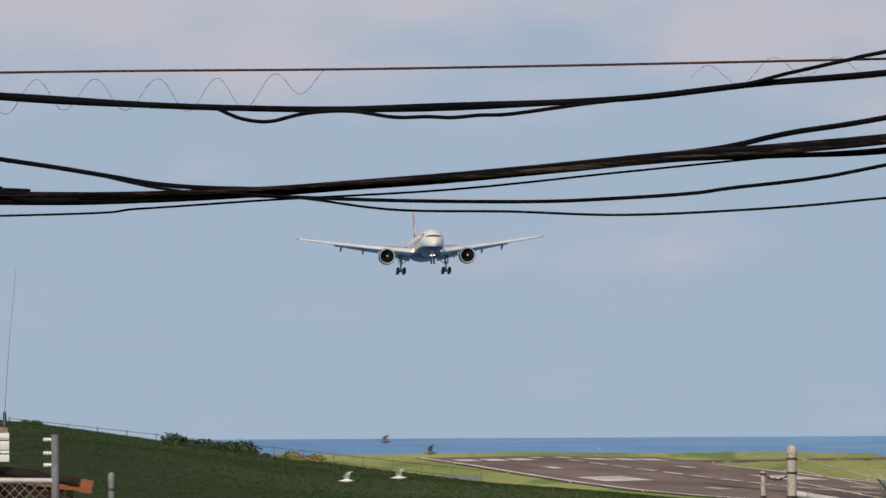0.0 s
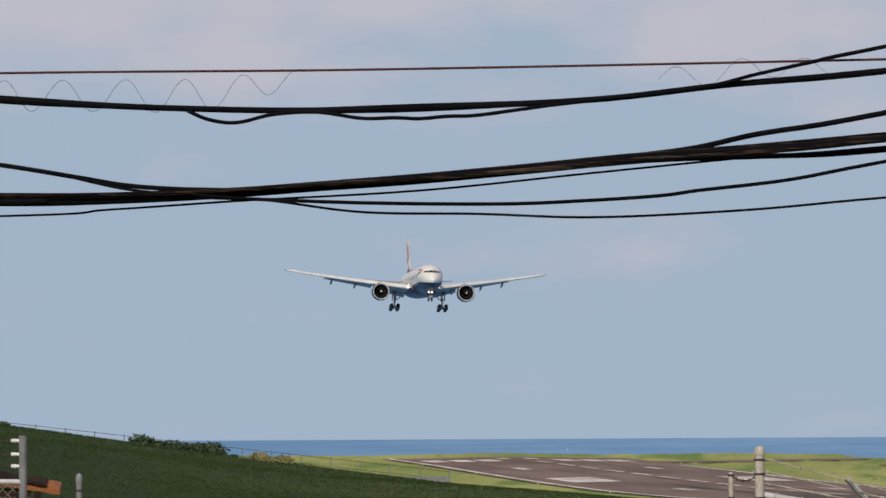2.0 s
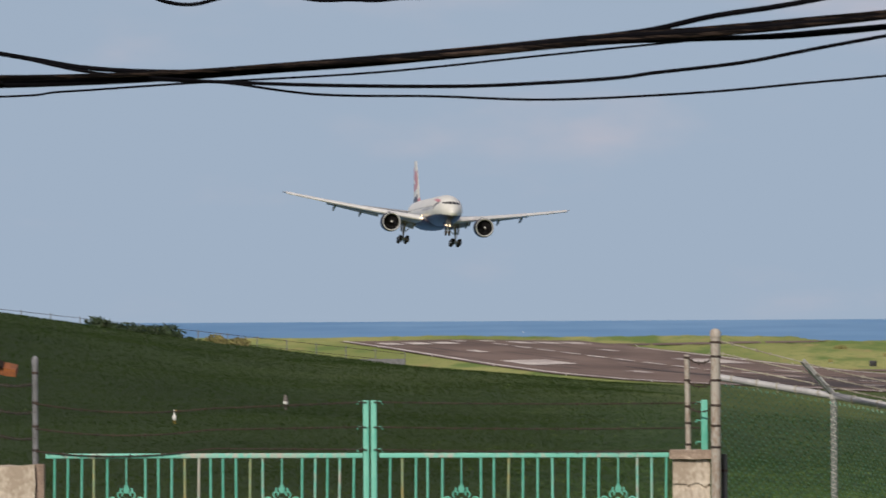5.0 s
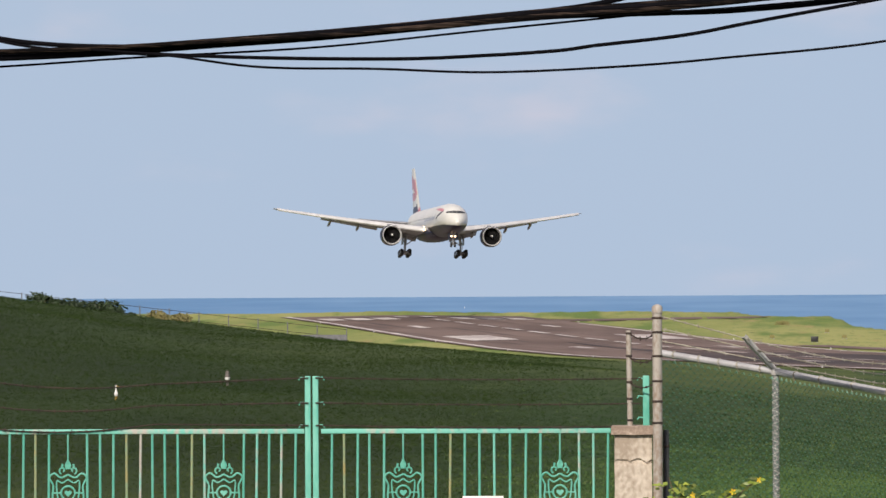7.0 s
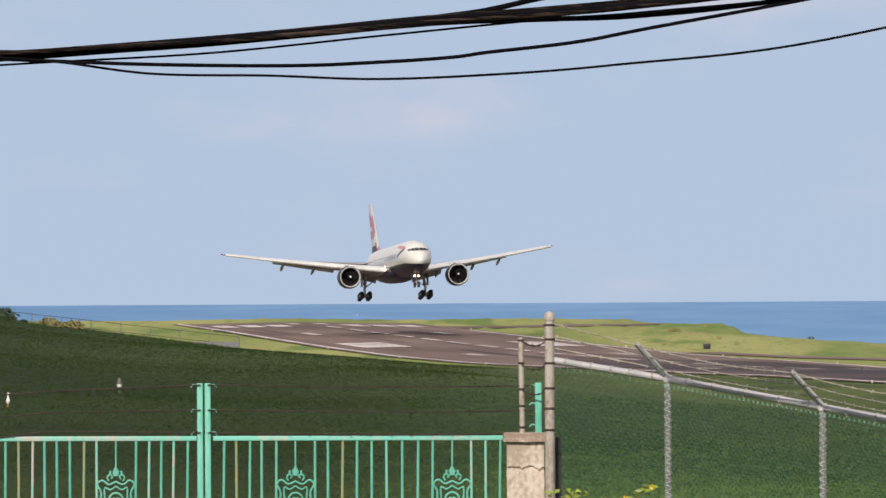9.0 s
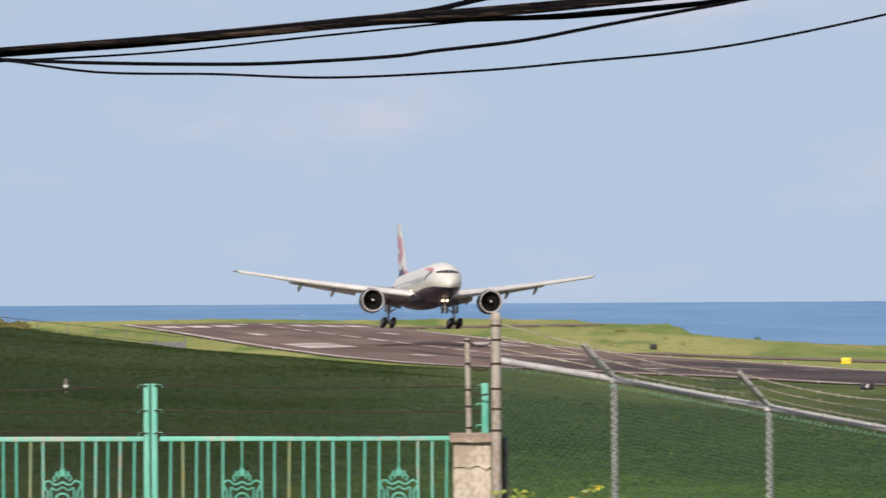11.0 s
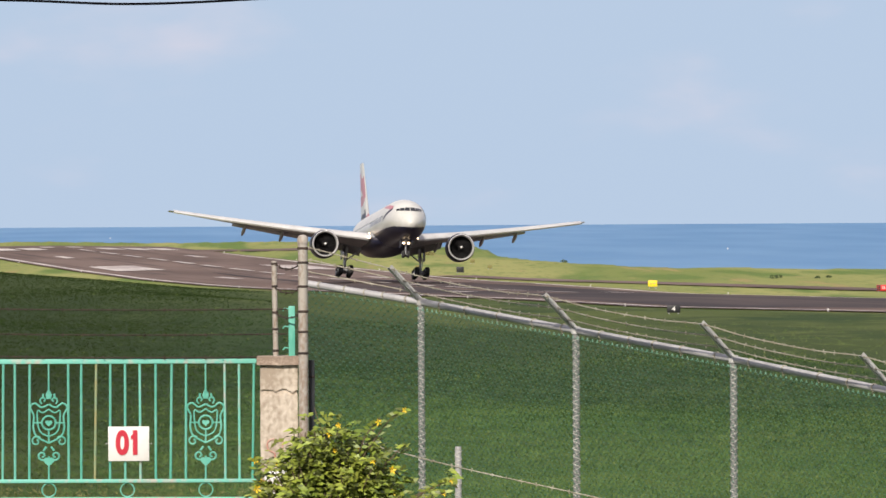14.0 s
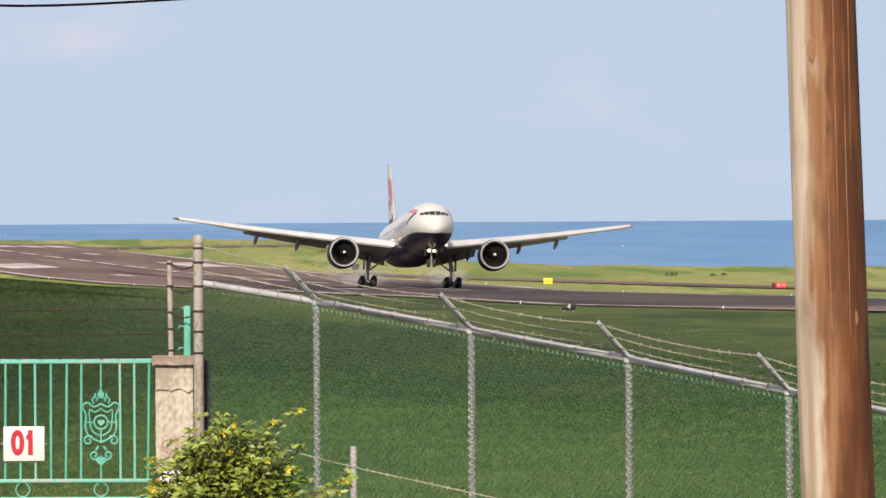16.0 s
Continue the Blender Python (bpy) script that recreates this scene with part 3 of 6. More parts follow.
def strip(bm, lat0, lat1, y0, y1, lift, step=20.0, lat0_end=None, lat1_end=None):
    """A strip along the runway that follows its crown; lat is metres to the far side, negative to the near side."""
    n = max(1, int(abs(y1 - y0) / step))
    cuts = max(1, int(abs(lat1 - lat0) / 5))
    rows = []
    for i in range(n + 1):
        f = i / n
        y = y0 + (y1 - y0) * f
        a = lat0 + ((lat0_end if lat0_end is not None else lat0) - lat0) * f
        b = lat1 + ((lat1_end if lat1_end is not None else lat1) - lat1) * f
        row = []
        for k in range(cuts + 1):
            c = a + (b - a) * k / cuts
            px, py = lane(y) + c, y + c * 0.116
            row.append(bm.verts.new((px, py, float(np.interp(y, RUN_Y, RUN_Z)) + lift + 0.04 + float(twist(px, py)))))
        rows.append(row)
    for r0, r1 in zip(rows, rows[1:]):
        for k in range(cuts):
            bm.faces.new((r0[k], r0[k + 1], r1[k + 1], r1[k]))


def build_runway():
    bm = bmesh.new()
    strip(bm, -24.0, 24.4, 600, 1822, 0.08)
    road = tagged(link("runway", bm, ASPHALT), "brown-grey asphalt runway with white markings", "runway", "", "structure")
    bm = bmesh.new()
    strip(bm, 24.4, 60, 1738, 1768, 0.07, lat1_end=68)
    tagged(link("turning_pad", bm, ASPHALT), "brown-grey asphalt turning pad beside the runway end", "pavement", "", "structure")
    bm = bmesh.new()
    strip(bm, 91, 98, 600, 1420, 0.09, lat0_end=25, lat1_end=31)
    tagged(link("service_road", bm, ASPHALT), "narrow brown service road across the airfield grass", "road", "", "structure")
    # darkened touchdown lane, broken up toward its ends
    bm = bmesh.new()
    strip(bm, -19, 25.0, 1090, 880, 0.10)
    strip(bm, -10, 14, 1300, 1090, 0.10, lat0_end=-19, lat1_end=25.0)
    strip(bm, -19, 25.0, 880, 800, 0.10, lat0_end=6, lat1_end=25.0)
    part("rubber_lane", bm, RUBBER, road, "black tyre rubber on asphalt")
    for a, b, y0, y1 in ((-9, -5, 1300, 1450), (4, 8, 1300, 1430), (-4, -1.5, 1300, 1380), (10, 12, 1270, 1370), (-14, -11, 1180, 1300), (-17, -15.5, 1130, 1235), (15, 18, 1200, 1280)):
        bm = bmesh.new()
        strip(bm, a, b, y0, y1, 0.11, lat0_end=(a + b) / 2 - 0.15, lat1_end=(a + b) / 2 + 0.15)
        part("rubber_streak", bm, RUBBER, road)

    def mark(name, *a, **k):
        bm = bmesh.new()
        strip(bm, *a, **k)
        part(name, bm, ROADMARK, road)
    mark("edge_line", -23.2, -22.1, 600, 1822, 0.14)
    mark("edge_line", 22.1, 23.2, 600, 1700, 0.14)
    for s in (-1, 1):
        for c in (7.6, 12.8, 18.0):
            mark("threshold_bar", s * c - 1.9, s * c + 1.9, 1752, 1782, 0.15)
        mark("aiming_block", s * 10.6, s * 18.4, 1488, 1540, 0.15)
        mark("touchdown_bar", s * 12.0 - 0.9, s * 12.0 + 0.9, 1638, 1664, 0.15)
        mark("touchdown_bar", s * 11.2 - 0.9, s * 11.2 + 0.9, 1376, 1402, 0.15)
        mark("touchdown_bar", s * 10.0 - 0.9, s * 10.0 + 0.9, 1128, 1150, 0.15)
    mark("threshold_bar", -3.6, -1.4, 1783, 1797, 0.15)
    mark("threshold_bar", 1.6, 4.2, 1783, 1797, 0.15)
    for k in range(-9, 6):
        mark("centre_dash", -0.55, 0.55, 1500 + 43.6 * k, 1530 + 43.6 * k, 0.16)
    return road


runway = build_runway()


def build_edge_lights():
    bm = bmesh.new()
    lathe(bm, [(0, 0.09), (0.03, 0.09), (0.04, 0.04), (0.14, 0.035), (0.15, 0.07), (0.22, 0.065), (0.26, 0.02)], (0, 0, 0), "Z", 10)
    first = None
    for y in range(797, 1800, 115):
        for lat in (-24.5, 24.5):
            px, py = lane(y) + lat, y + lat * 0.116
            m = pose(px, py, float(np.interp(y, RUN_Y, RUN_Z) + twist(px, py)) + 0.11)
            if first is None:
                first = thing("runway_light", m, "small white elevated runway edge light", "runway light", "runway edge lights")
                part("lamp_body", bm, SIGNWHITE, first)
            else:
                copy_thing(first, m)


build_edge_lights()
# ---- the airliner ----
# its own space: nose toward -y, z up, origin between the engine inlets at the height of the engine axes
AXIS = 2.70
NOSE = -20.5


def section(y, r, z, n=40, rz=None):
    return [Vector((r * math.sin(k * math.tau / n), y, z + (rz or r) * math.cos(k * math.tau / n))) for k in range(n)]


def wing_ring(x, y, z, chord, thick, twist=0.0, n=10):
    """An aerofoil in the y-z plane, front at y."""
    up, lo = [], []
    for i in range(n + 1):
        c = 0.5 * (1 - math.cos(math.pi * i / n))
        t = 5 * thick * (0.2969 * math.sqrt(c) - 0.126 * c - 0.3516 * c * c + 0.2843 * c ** 3 - 0.1015 * c ** 4)
        up.append((c * chord, t * chord * 1.1 + 0.02 * chord * math.sin(math.pi * c)))
        lo.append((c * chord, -t * chord * 0.9 + 0.02 * chord * math.sin(math.pi * c)))
    pts = up + lo[::-1][1:-1]
    ca, sa = math.cos(twist), math.sin(twist)
    return [Vector((x, y + a * ca + b * sa, z - a * sa + b * ca)) for a, b in pts]


def wing_at(x):
    """Front edge y, z, chord of the wing at span x."""
    a = abs(x)
    y = 0.6 + (a - 3.0) * 0.70
    chord = np.interp(a, [0, 3.0, 9.8, 30.4], [14.5, 12.8, 8.2, 2.1])
    z = 1.15 + (a - 3.0) * 0.142 + 0.0009 * max(a - 8, 0) ** 2
    return y, z, float(chord)


def build_airliner():
    plane = thing("airliner", pose(0, 0, 0), "white twin-engine airliner with navy belly, gear down, landing", "airplane")
    st = [(0.0, 0.06, -0.85), (0.25, 0.55, -0.82), (0.7, 0.95, -0.74), (1.3, 1.36, -0.62), (2.1, 1.76, -0.47), (3.1, 2.14, -0.32), (4.3, 2.48, -0.19), (5.8, 2.76, -0.09), (7.6, 2.98, -0.03),
          (9.6, 3.08, 0), (12, 3.1, 0), (18, 3.1, 0), (26, 3.1, 0), (34, 3.1, 0), (42, 3.1, 0.0), (46, 2.95, 0.14), (50, 2.55, 0.5), (54, 1.98, 0.95), (58, 1.3, 1.4), (61, 0.75, 1.72), (63.2, 0.25, 1.9)]
    st = [tuple(v) for v in spline(st, 4)]
    bm = bmesh.new()
    n = 80
    loft(bm, [section(NOSE + s, r, AXIS + z, n) for s, r, z in st])
    for f in bm.faces:
        c = f.calc_center_median()
        f.material_index = 1 if c.z < AXIS - 1.20 - 0.25 * max(0.0, 1 - (c.y - NOSE) / 3.0) and c.y - NOSE < 58 else 0
    part("fuselage", bm, [WHITE, NAVY], plane)
    # belly fairing
    bm = bmesh.new()
    loft(bm, [section(NOSE + s, w, AXIS - 2.1, 24, h) for s, w, h in ((17, 0.4, 0.3), (19, 2.3, 1.0), (22, 3.3, 1.45), (30, 3.5, 1.6), (36, 3.2, 1.45), (40, 2.0, 0.9), (43, 0.4, 0.3))])
    part("belly_fairing", bm, NAVY, plane)
    # cockpit panes, lying on the nose
    stations, radii, shifts = [b[0] for b in st], [b[1] for b in st], [b[2] for b in st]

    def on_nose(x, h):
        lo, hi = 0.3, 12.0
        for _ in range(40):
            mid = (lo + hi) / 2
            r, z0 = float(np.interp(mid, stations, radii)), float(np.interp(mid, stations, shifts))
            if h - z0 < r and r * r > x * x + (h - z0) ** 2:
                hi = mid
            else:
                lo = mid
        return Vector((x, NOSE + hi, AXIS + h))
    edges = ((-1.78, -1.38), (-1.31, -0.78), (-0.71, -0.05), (0.05, 0.71), (0.78, 1.31), (1.38, 1.78))
    for i, (xa, xb) in enumerate(edges):
        bm = bmesh.new()
        low = [0.92 + 0.05 * abs(x) for x in (xa, xb)]
        high = [1.46 - 0.07 * x * x for x in (xa, xb)]
        q = [on_nose(xa, low[0]), on_nose(xb, low[1]), on_nose(xa, high[0]), on_nose(xb, high[1])]
        vs = [bm.verts.new(v + Vector((v.x * 0.02, -0.07, 0.05))) for v in q] + [bm.verts.new(v + Vector((0, 0.25, -0.1))) for v in q]
        for fidx in ((0, 1, 3, 2), (4, 6, 7, 5), (0, 4, 5, 1), (2, 3, 7, 6), (0, 2, 6, 4), (1, 5, 7, 3)):
            bm.faces.new([vs[k] for k in fidx])
        bmesh.ops.recalc_face_normals(bm, faces=bm.faces)
        part("cockpit_pane", bm, GLASS, plane, "dark cockpit pane" if i == 0 else "")
    # ribbon emblem by the nose, both sides
    for s in (-1, 1):
        for nm, mat, y0, y1 in (("red_ribbon", REDP, 5.2, 13.5), ("blue_ribbon", NAVY, 5.0, 8.6)):
            bm = bmesh.new()
            rows = []
            for i in range(13):
                f = i / 12
                s0 = y0 + (y1 - y0) * f
                r = float(np.interp(s0, [b[0] for b in st], [b[1] for b in st])) + 0.02
                z0 = float(np.interp(s0, [b[0] for b in st], [b[2] for b in st]))
                if nm == "red_ribbon":
                    lo, hi = 44 + 3 * f, 58 - 11 * f * f
                else:
                    lo, hi = 50 + 36 * f, 60 + 33 * f ** 0.8
                rows.append([bm.verts.new((s * r * math.sin(radians(t)), NOSE + s0, AXIS + z0 + r * math.cos(radians(t)))) for t in np.linspace(lo, hi, 5)])
            for r0, r1 in zip(rows, rows[1:]):
                for k in range(4):
                    bm.faces.new((r0[k], r0[k + 1], r1[k + 1], r1[k]))
            part(nm, bm, mat, plane)
        # grey name bar and cabin windows
        bm = bmesh.new()
        for k in range(9):
            y = NOSE + 10.5 + k * 1.5
            vs = [bm.verts.new((s * 3.12 * math.sin(radians(t)), yy, AXIS + 3.12 * math.cos(radians(t)))) for yy, t in ((y, 80), (y + 1.0, 80), (y + 1.0, 90), (y, 90))]
            bm.faces.new(vs)
        part("lettering_bar", bm, NAMEGREY, plane)
        win = None
        for k in range(44):
            y = NOSE + 9.5 + k * 0.98
            if win is None:
                bm = bmesh.new()
                box(bm, s * 3.03 - 0.02, s * 3.03 + 0.02, -0.11, 0.11, AXIS + 0.46, AXIS + 0.74)
                win = part("cabin_window", bm, GLASS, plane)
                win.location.y = y
            else:
                o = new("cabin_window", win.data)
                o.parent, o.location = plane, (0, y, 0)
    # wings with flaps, slats and track fairings
    for s in (-1, 1):
        bm = bmesh.new()
        rings = []
        for x in (1.5, 3.0, 6, 9.8, 14, 18, 22, 26, 29.2, 30.4):
            y, z, c = wing_at(x)
            rings.append(wing_ring(s * x, y, z, c, np.interp(x, [3, 10, 30], [0.125, 0.105, 0.085]), radians(np.interp(x, [3, 30], [4.0, 0.5]))))
        loft(bm, rings)
        bmesh.ops.recalc_face_normals(bm, faces=bm.faces)
        part("wing", bm, WINGGREY, plane)
        # drooped leading-edge slats
        for x0, x1 in ((3.6, 8.95), (8.98, 15.2), (15.23, 22.4), (22.43, 29.8)):
            bm = bmesh.new()
            rr = []
            for x in np.linspace(x0, x1, 4):
                y, z, c = wing_at(x)
                t = np.interp(x, [3, 30], [0.42, 0.17])
                rr.append([Vector((s * x, y + a, z + b)) for a, b in ((0.55, t + 0.10), (0.0, t - 0.05), (-0.42, -0.05), (-0.50, -t * 0.75), (-0.30, -t - 0.12), (0.05, -0.10))])
            loft(bm, rr)
            bmesh.ops.recalc_face_normals(bm, faces=bm.faces)
            part("slat", bm, WINGWHITE, plane, "pale grey leading-edge slat")
        for x0, x1, drop in ((3.3, 8.6, 26), (10.9, 21.4, 15)):
            bm = bmesh.new()
            rr = []
            for x in np.linspace(x0, x1, 5):
                y, z, c = wing_at(x)
                tw = radians(np.interp(x, [3, 30], [4.0, 0.5]))
                rr.append(wing_ring(s * x, y + c * 0.86, z - c * 0.86 * math.sin(tw) - 0.10, c * (0.20 if x1 < 10 else 0.22), 0.11, radians(drop)))
            loft(bm, rr)
            bmesh.ops.recalc_face_normals(bm, faces=bm.faces)
            part("flap", bm, WINGGREY, plane, "lowered trailing-edge flap")
        for x in (7.6, 14.6, 19.8):
            y, z, c = wing_at(x)
            bm = bmesh.new()
            lathe(bm, [(0, 0.05), (0.9, 0.24), (2.2, 0.28), (3.6, 0.22), (4.6, 0.05)], (0, 0, 0), "Y", 10)
            bmesh.ops.transform(bm, verts=bm.verts, matrix=pose(s * x, y + c * 0.55, z - c * 0.05 - 0.15, -14))
            part("flap_fairing", bm, WINGGREY, plane)
        # engine
        bm = bmesh.new()
        lathe(bm, [(1.3, 1.58), (0.5, 1.60), (0.12, 1.68), (0.0, 1.80), (0.10, 1.90), (0.6, 1.99), (1.6, 2.04), (3.2, 1.98), (4.6, 1.75), (5.6, 1.50), (5.6, 1.42), (4.2, 1.5)], (s * 9.8, 0, 0), "Y", 40, True)
        bmesh.ops.recalc_face_normals(bm, faces=bm.faces)
        for f in bm.faces:
            c = f.calc_center_median()
            f.material_index = 0 if c.y > 0.55 and (Vector((c.x - s * 9.8, 0, c.z)).length > 1.7) else 2 if c.y > 0.35 else 1
        eng = part("engine", bm, [NAVY, CHROME, FAN], plane, "navy engine with pale intake ring")
        bm = bmesh.new()
        lathe(bm, [(5.4, 1.2), (6.6, 0.9), (7.6, 0.35)], (s * 9.8, 0, 0), "Y", 24)
        part("exhaust_cone", bm, DARKMETAL, eng)
        bm = bmesh.new()
        for k in range(30):
            a = k * math.tau / 30
            r0, r1 = 0.42, 1.57
            vs = []
            for r, tw in ((r0, 0.22), (0.95, 0.15), (r1, 0.10)):
                for d, yy in ((-tw, 0.95), (tw, 1.2)):
                    aa = a + d * (0.55 / r if r > 0.5 else 0.6)
                    vs.append(bm.verts.new((s * 9.8 + r * math.cos(aa), yy, r * math.sin(aa))))
            bm.faces.new((vs[0], vs[1], vs[3], vs[2]))
            bm.faces.new((vs[2], vs[3], vs[5], vs[4]))
        lathe(bm, [(1.25, 1.6), (1.27, 1.6)], (s * 9.8, 0, 0), "Y", 32)
        part("fan", bm, FAN, eng, "dark fan blades")
        bm = bmesh.new()
        lathe(bm, [(0.25, 0.03), (0.45, 0.17), (0.75, 0.32), (1.1, 0.45)], (s * 9.8, 0, 0), "Y", 20)
        part("spinner", bm, FAN, eng)
        bm = bmesh.new()
        lathe(bm, [(0.14, 0.03), (0.20, 0.12), (0.40, 0.19)], (s * 9.8 + 0.04, 0, 0.03), "Y", 12)
        part("spinner_swirl", bm, SIGNWHITE, eng, "white swirl mark")
        bm = bmesh.new()
        loft(bm, [[Vector((s * 9.8 + dx, y, z)) for dx, y, z in ((-w, y0, z0), (w, y0, z0), (w, y1, z0), (-w, y1, z0))] for w, y0, y1, z0 in ((0.28, 1.5, 6.8, 1.7), (0.3, 3.2, 9.0, 2.0), (0.2, 5.6, 11.0, 2.4))])
        part("pylon", bm, WINGGREY, plane)
        # tailplane
        bm = bmesh.new()
        loft(bm, [wing_ring(s * x, y, z, c, 0.09) for x, y, z, c in ((0.6, NOSE + 54.0, AXIS + 0.7, 7.2), (5, NOSE + 57.0, AXIS + 1.15, 4.9), (10.7, NOSE + 61.0, AXIS + 1.8, 2.3))])
        bmesh.ops.recalc_face_normals(bm, faces=bm.faces)
        part("tailplane", bm, WINGGREY, plane)
    # fin: painted in waving bands of red, white and navy
    bm = bmesh.new()
    rows = []
    around = [(0.0, 0.0), (0.55, 0.06), (0.9, 0.16), (1.0, 0.28), (0.95, 0.42), (0.8, 0.56), (0.6, 0.70), (0.35, 0.84), (0.0, 1.0)]
    around += [(-a, b) for a, b in around[-2:0:-1]]
    for k in range(41):
        f = k / 40
        z = AXIS + 1.6 + f * 10.4
        y = NOSE + 49.0 + f * 10.2
        c = 11.2 - f * 7.0
        t = 0.030
        rows.append([Vector((xx * c * t, y + yy * c, z)) for xx, yy in around])
    loft(bm, rows)
    bmesh.ops.recalc_face_normals(bm, faces=bm.faces)
    for f in bm.faces:
        c = f.calc_center_median()
        h = (c.z - AXIS - 1.6) / 10.4
        u = (c.y - NOSE - 49.0 - h * 10.2) / (11.2 - h * 7.0)
        w = h * 7.0 + 1.6 * u + 0.35 * math.sin(5 * u)
        f.material_index = 0
        if 0.04 < h < 0.52:
            k = int(w + 0.3) % 3
            f.material_index = 1 if k == 1 else 2 if k == 2 and u > 0.2 else 0
        elif 0.56 < h + 0.05 * math.sin(6 * u) < 0.82:
            f.material_index = 1 if u > 0.10 else 0
    part("fin", bm, [WHITE, REDP, NAVY], plane, "fin with red, white and navy bands")

    # landing gear
    def wheel(parent, x, y, z, r, w):
        bm = bmesh.new()
        lathe(bm, [(-w / 2, r * 0.5), (-w / 2, r * 0.86), (-w * 0.3, r), (w * 0.3, r), (w / 2, r * 0.86), (w / 2, r * 0.5)], (x, y, z), "X", 20)
        wh = part("wheel", bm, TYRE, parent)
        bm = bmesh.new()
        lathe(bm, [(-w * 0.52, r * 0.15), (-w * 0.5, r * 0.46), (w * 0.5, r * 0.46), (w * 0.52, r * 0.15)], (x, y, z), "X", 14)
        part("hub", bm, GEARMETAL, wh)

    for s in (-1, 1):
        bm = bmesh.new()
        x, y = s * 5.55, 12.6
        tube(bm, [(x - s * 0.3, y, 0.6), (x - s * 0.1, y, -1.3)], 0.27, 12)
        tube(bm, [(x - s * 0.1, y, -1.3), (x, y, -3.1)], 0.19, 12)
        tube(bm, [(x - s * 2.4, y - 0.6, 0.1), (x, y, -1.6)], 0.11, 8)
        tube(bm, [(x, y + 2.4, 0.4), (x, y, -1.7)], 0.10, 8)
        tube(bm, [(x, y - 1.55, -2.98), (x, y + 1.55, -3.22)], 0.17, 8)
        for k in (-1.5, 0, 1.5):
            tube(bm, [(x - 0.76, y + k, -3.1 - k * 0.10), (x + 0.76, y + k, -3.1 - k * 0.10)], 0.12, 8)
        tube(bm, [(x + s * 0.12, y - 0.3, -0.9), (x + s * 0.25, y - 0.3, -2.2)], 0.05, 6)
        gear = part("main_gear", bm, GEARMETAL, plane, "grey landing gear leg with six wheels")
        bm = bmesh.new()
        box(bm, x + s * 0.42, x + s * 0.50, y - 1.0, y + 1.2, -1.4, 0.7, 0.02)
        part("gear_door", bm, WINGGREY, gear)
        for k in (-1.5, 0, 1.5):
            for d in (-0.76, 0.76):
                wheel(gear, x + d, y + k, -3.1 - k * 0.10, 0.70, 0.62)
    bm = bmesh.new()
    y = NOSE + 6.2
    tube(bm, [(0, y, AXIS - 2.7), (0, y, -1.1)], 0.16, 10)
    tube(bm, [(0, y, -1.1), (0, y, -2.2)], 0.12, 10)
    tube(bm, [(0, y - 1.7, AXIS - 2.7), (0, y, -0.9)], 0.08, 8)
    tube(bm, [(-0.45, y, -2.2), (0.45, y, -2.2)], 0.08, 8)
    gear = part("nose_gear", bm, GEARMETAL, plane, "slim grey nose gear leg with two wheels")
    for d in (-0.36, 0.36):
        wheel(gear, d, y, -2.2, 0.53, 0.36)
    for d in (-1, 1):
        bm = bmesh.new()
        box(bm, d * 0.75 - 0.03, d * 0.75 + 0.03, y - 0.7, y + 1.4, -1.25, AXIS - 2.75, 0.01)
        part("nose_gear_door", bm, NAVY, gear)
    # landing lights
    for x, yy, z, r in ((-0.36, y - 0.25, -0.62, 0.20), (0.36, y - 0.25, -0.62, 0.20), (-3.5, 0.45, 1.15, 0.24), (3.5, 0.45, 1.15, 0.14), (-3.35, 1.6, 1.75, 0.12)):
        bm = bmesh.new()
        lathe(bm, [(0.0, r * 0.4), (0.02, r), (0.25, r * 0.8)], (x, yy, z), "Y", 14)
        part("landing_light", bm, LIGHTW, plane, "bright warm landing light")
    return plane


airliner = build_airliner()


# ---- overhead cables along the road, 34 m off ----
WIRE_Y = 34.2
COPPER_LINE = [(-6.028, 4.716), (-2.869, 4.75), (-1.372, 4.755), (0.483, 4.779), (2.447, 4.812)]
UPPER_CABLE = [(-6.028, 4.94), (-3.89, 4.736), (-3.022, 4.671), (-2.441, 4.631), (-2.014, 4.611), (-1.543, 4.602), (-0.945, 4.616), (-0.453, 4.639), (0.017, 4.689), (0.483, 4.725), (1.24, 4.803), (2.447, 4.957)]
UPPER_LASHING = [(-2.035, 4.604), (-1.949, 4.568), (-1.843, 4.557), (-1.704, 4.587), (-1.539, 4.594), (-1.372, 4.57), (-1.244, 4.571), (-1.154, 4.567), (-1.052, 4.575), (-0.941, 4.578), (-0.774, 4.599), (-0.603, 4.621), (-0.111, 4.674), (0.124, 4.727), (0.338, 4.773), (0.483, 4.804), (1.24, 4.942), (2.447, 5.107)]
BUNDLE = [(-6.028, 4.363), (-3.89, 4.287), (-2.869, 4.273), (-2.441, 4.272), (-2.014, 4.287), (-1.543, 4.318), (-1.159, 4.343), (-0.731, 4.38), (-0.304, 4.417), (0.124, 4.444), (0.483, 4.472), (1.026, 4.529), (2.447, 4.732)]
RISING_BRANCH = [(-0.47, 4.409), (-0.133, 4.448), (0.124, 4.502), (0.483, 4.557), (1.24, 4.707), (2.447, 5.0)]
LEFT_BRANCH = [(-6.028, 4.812), (-3.463, 4.52), (-3.022, 4.447), (-2.869, 4.422), (-2.655, 4.389), (-2.441, 4.352), (-2.27, 4.323), (-2.056, 4.307), (-1.753, 4.301)]
LEFT_BRANCH_TWIN = [(-2.48, 4.356), (-2.373, 4.33), (-2.266, 4.308), (-2.095, 4.286)]
STEEP_BRANCH = [(-4.532, 5.124), (-3.022, 4.385), (-2.787, 4.27), (-2.565, 4.267)]
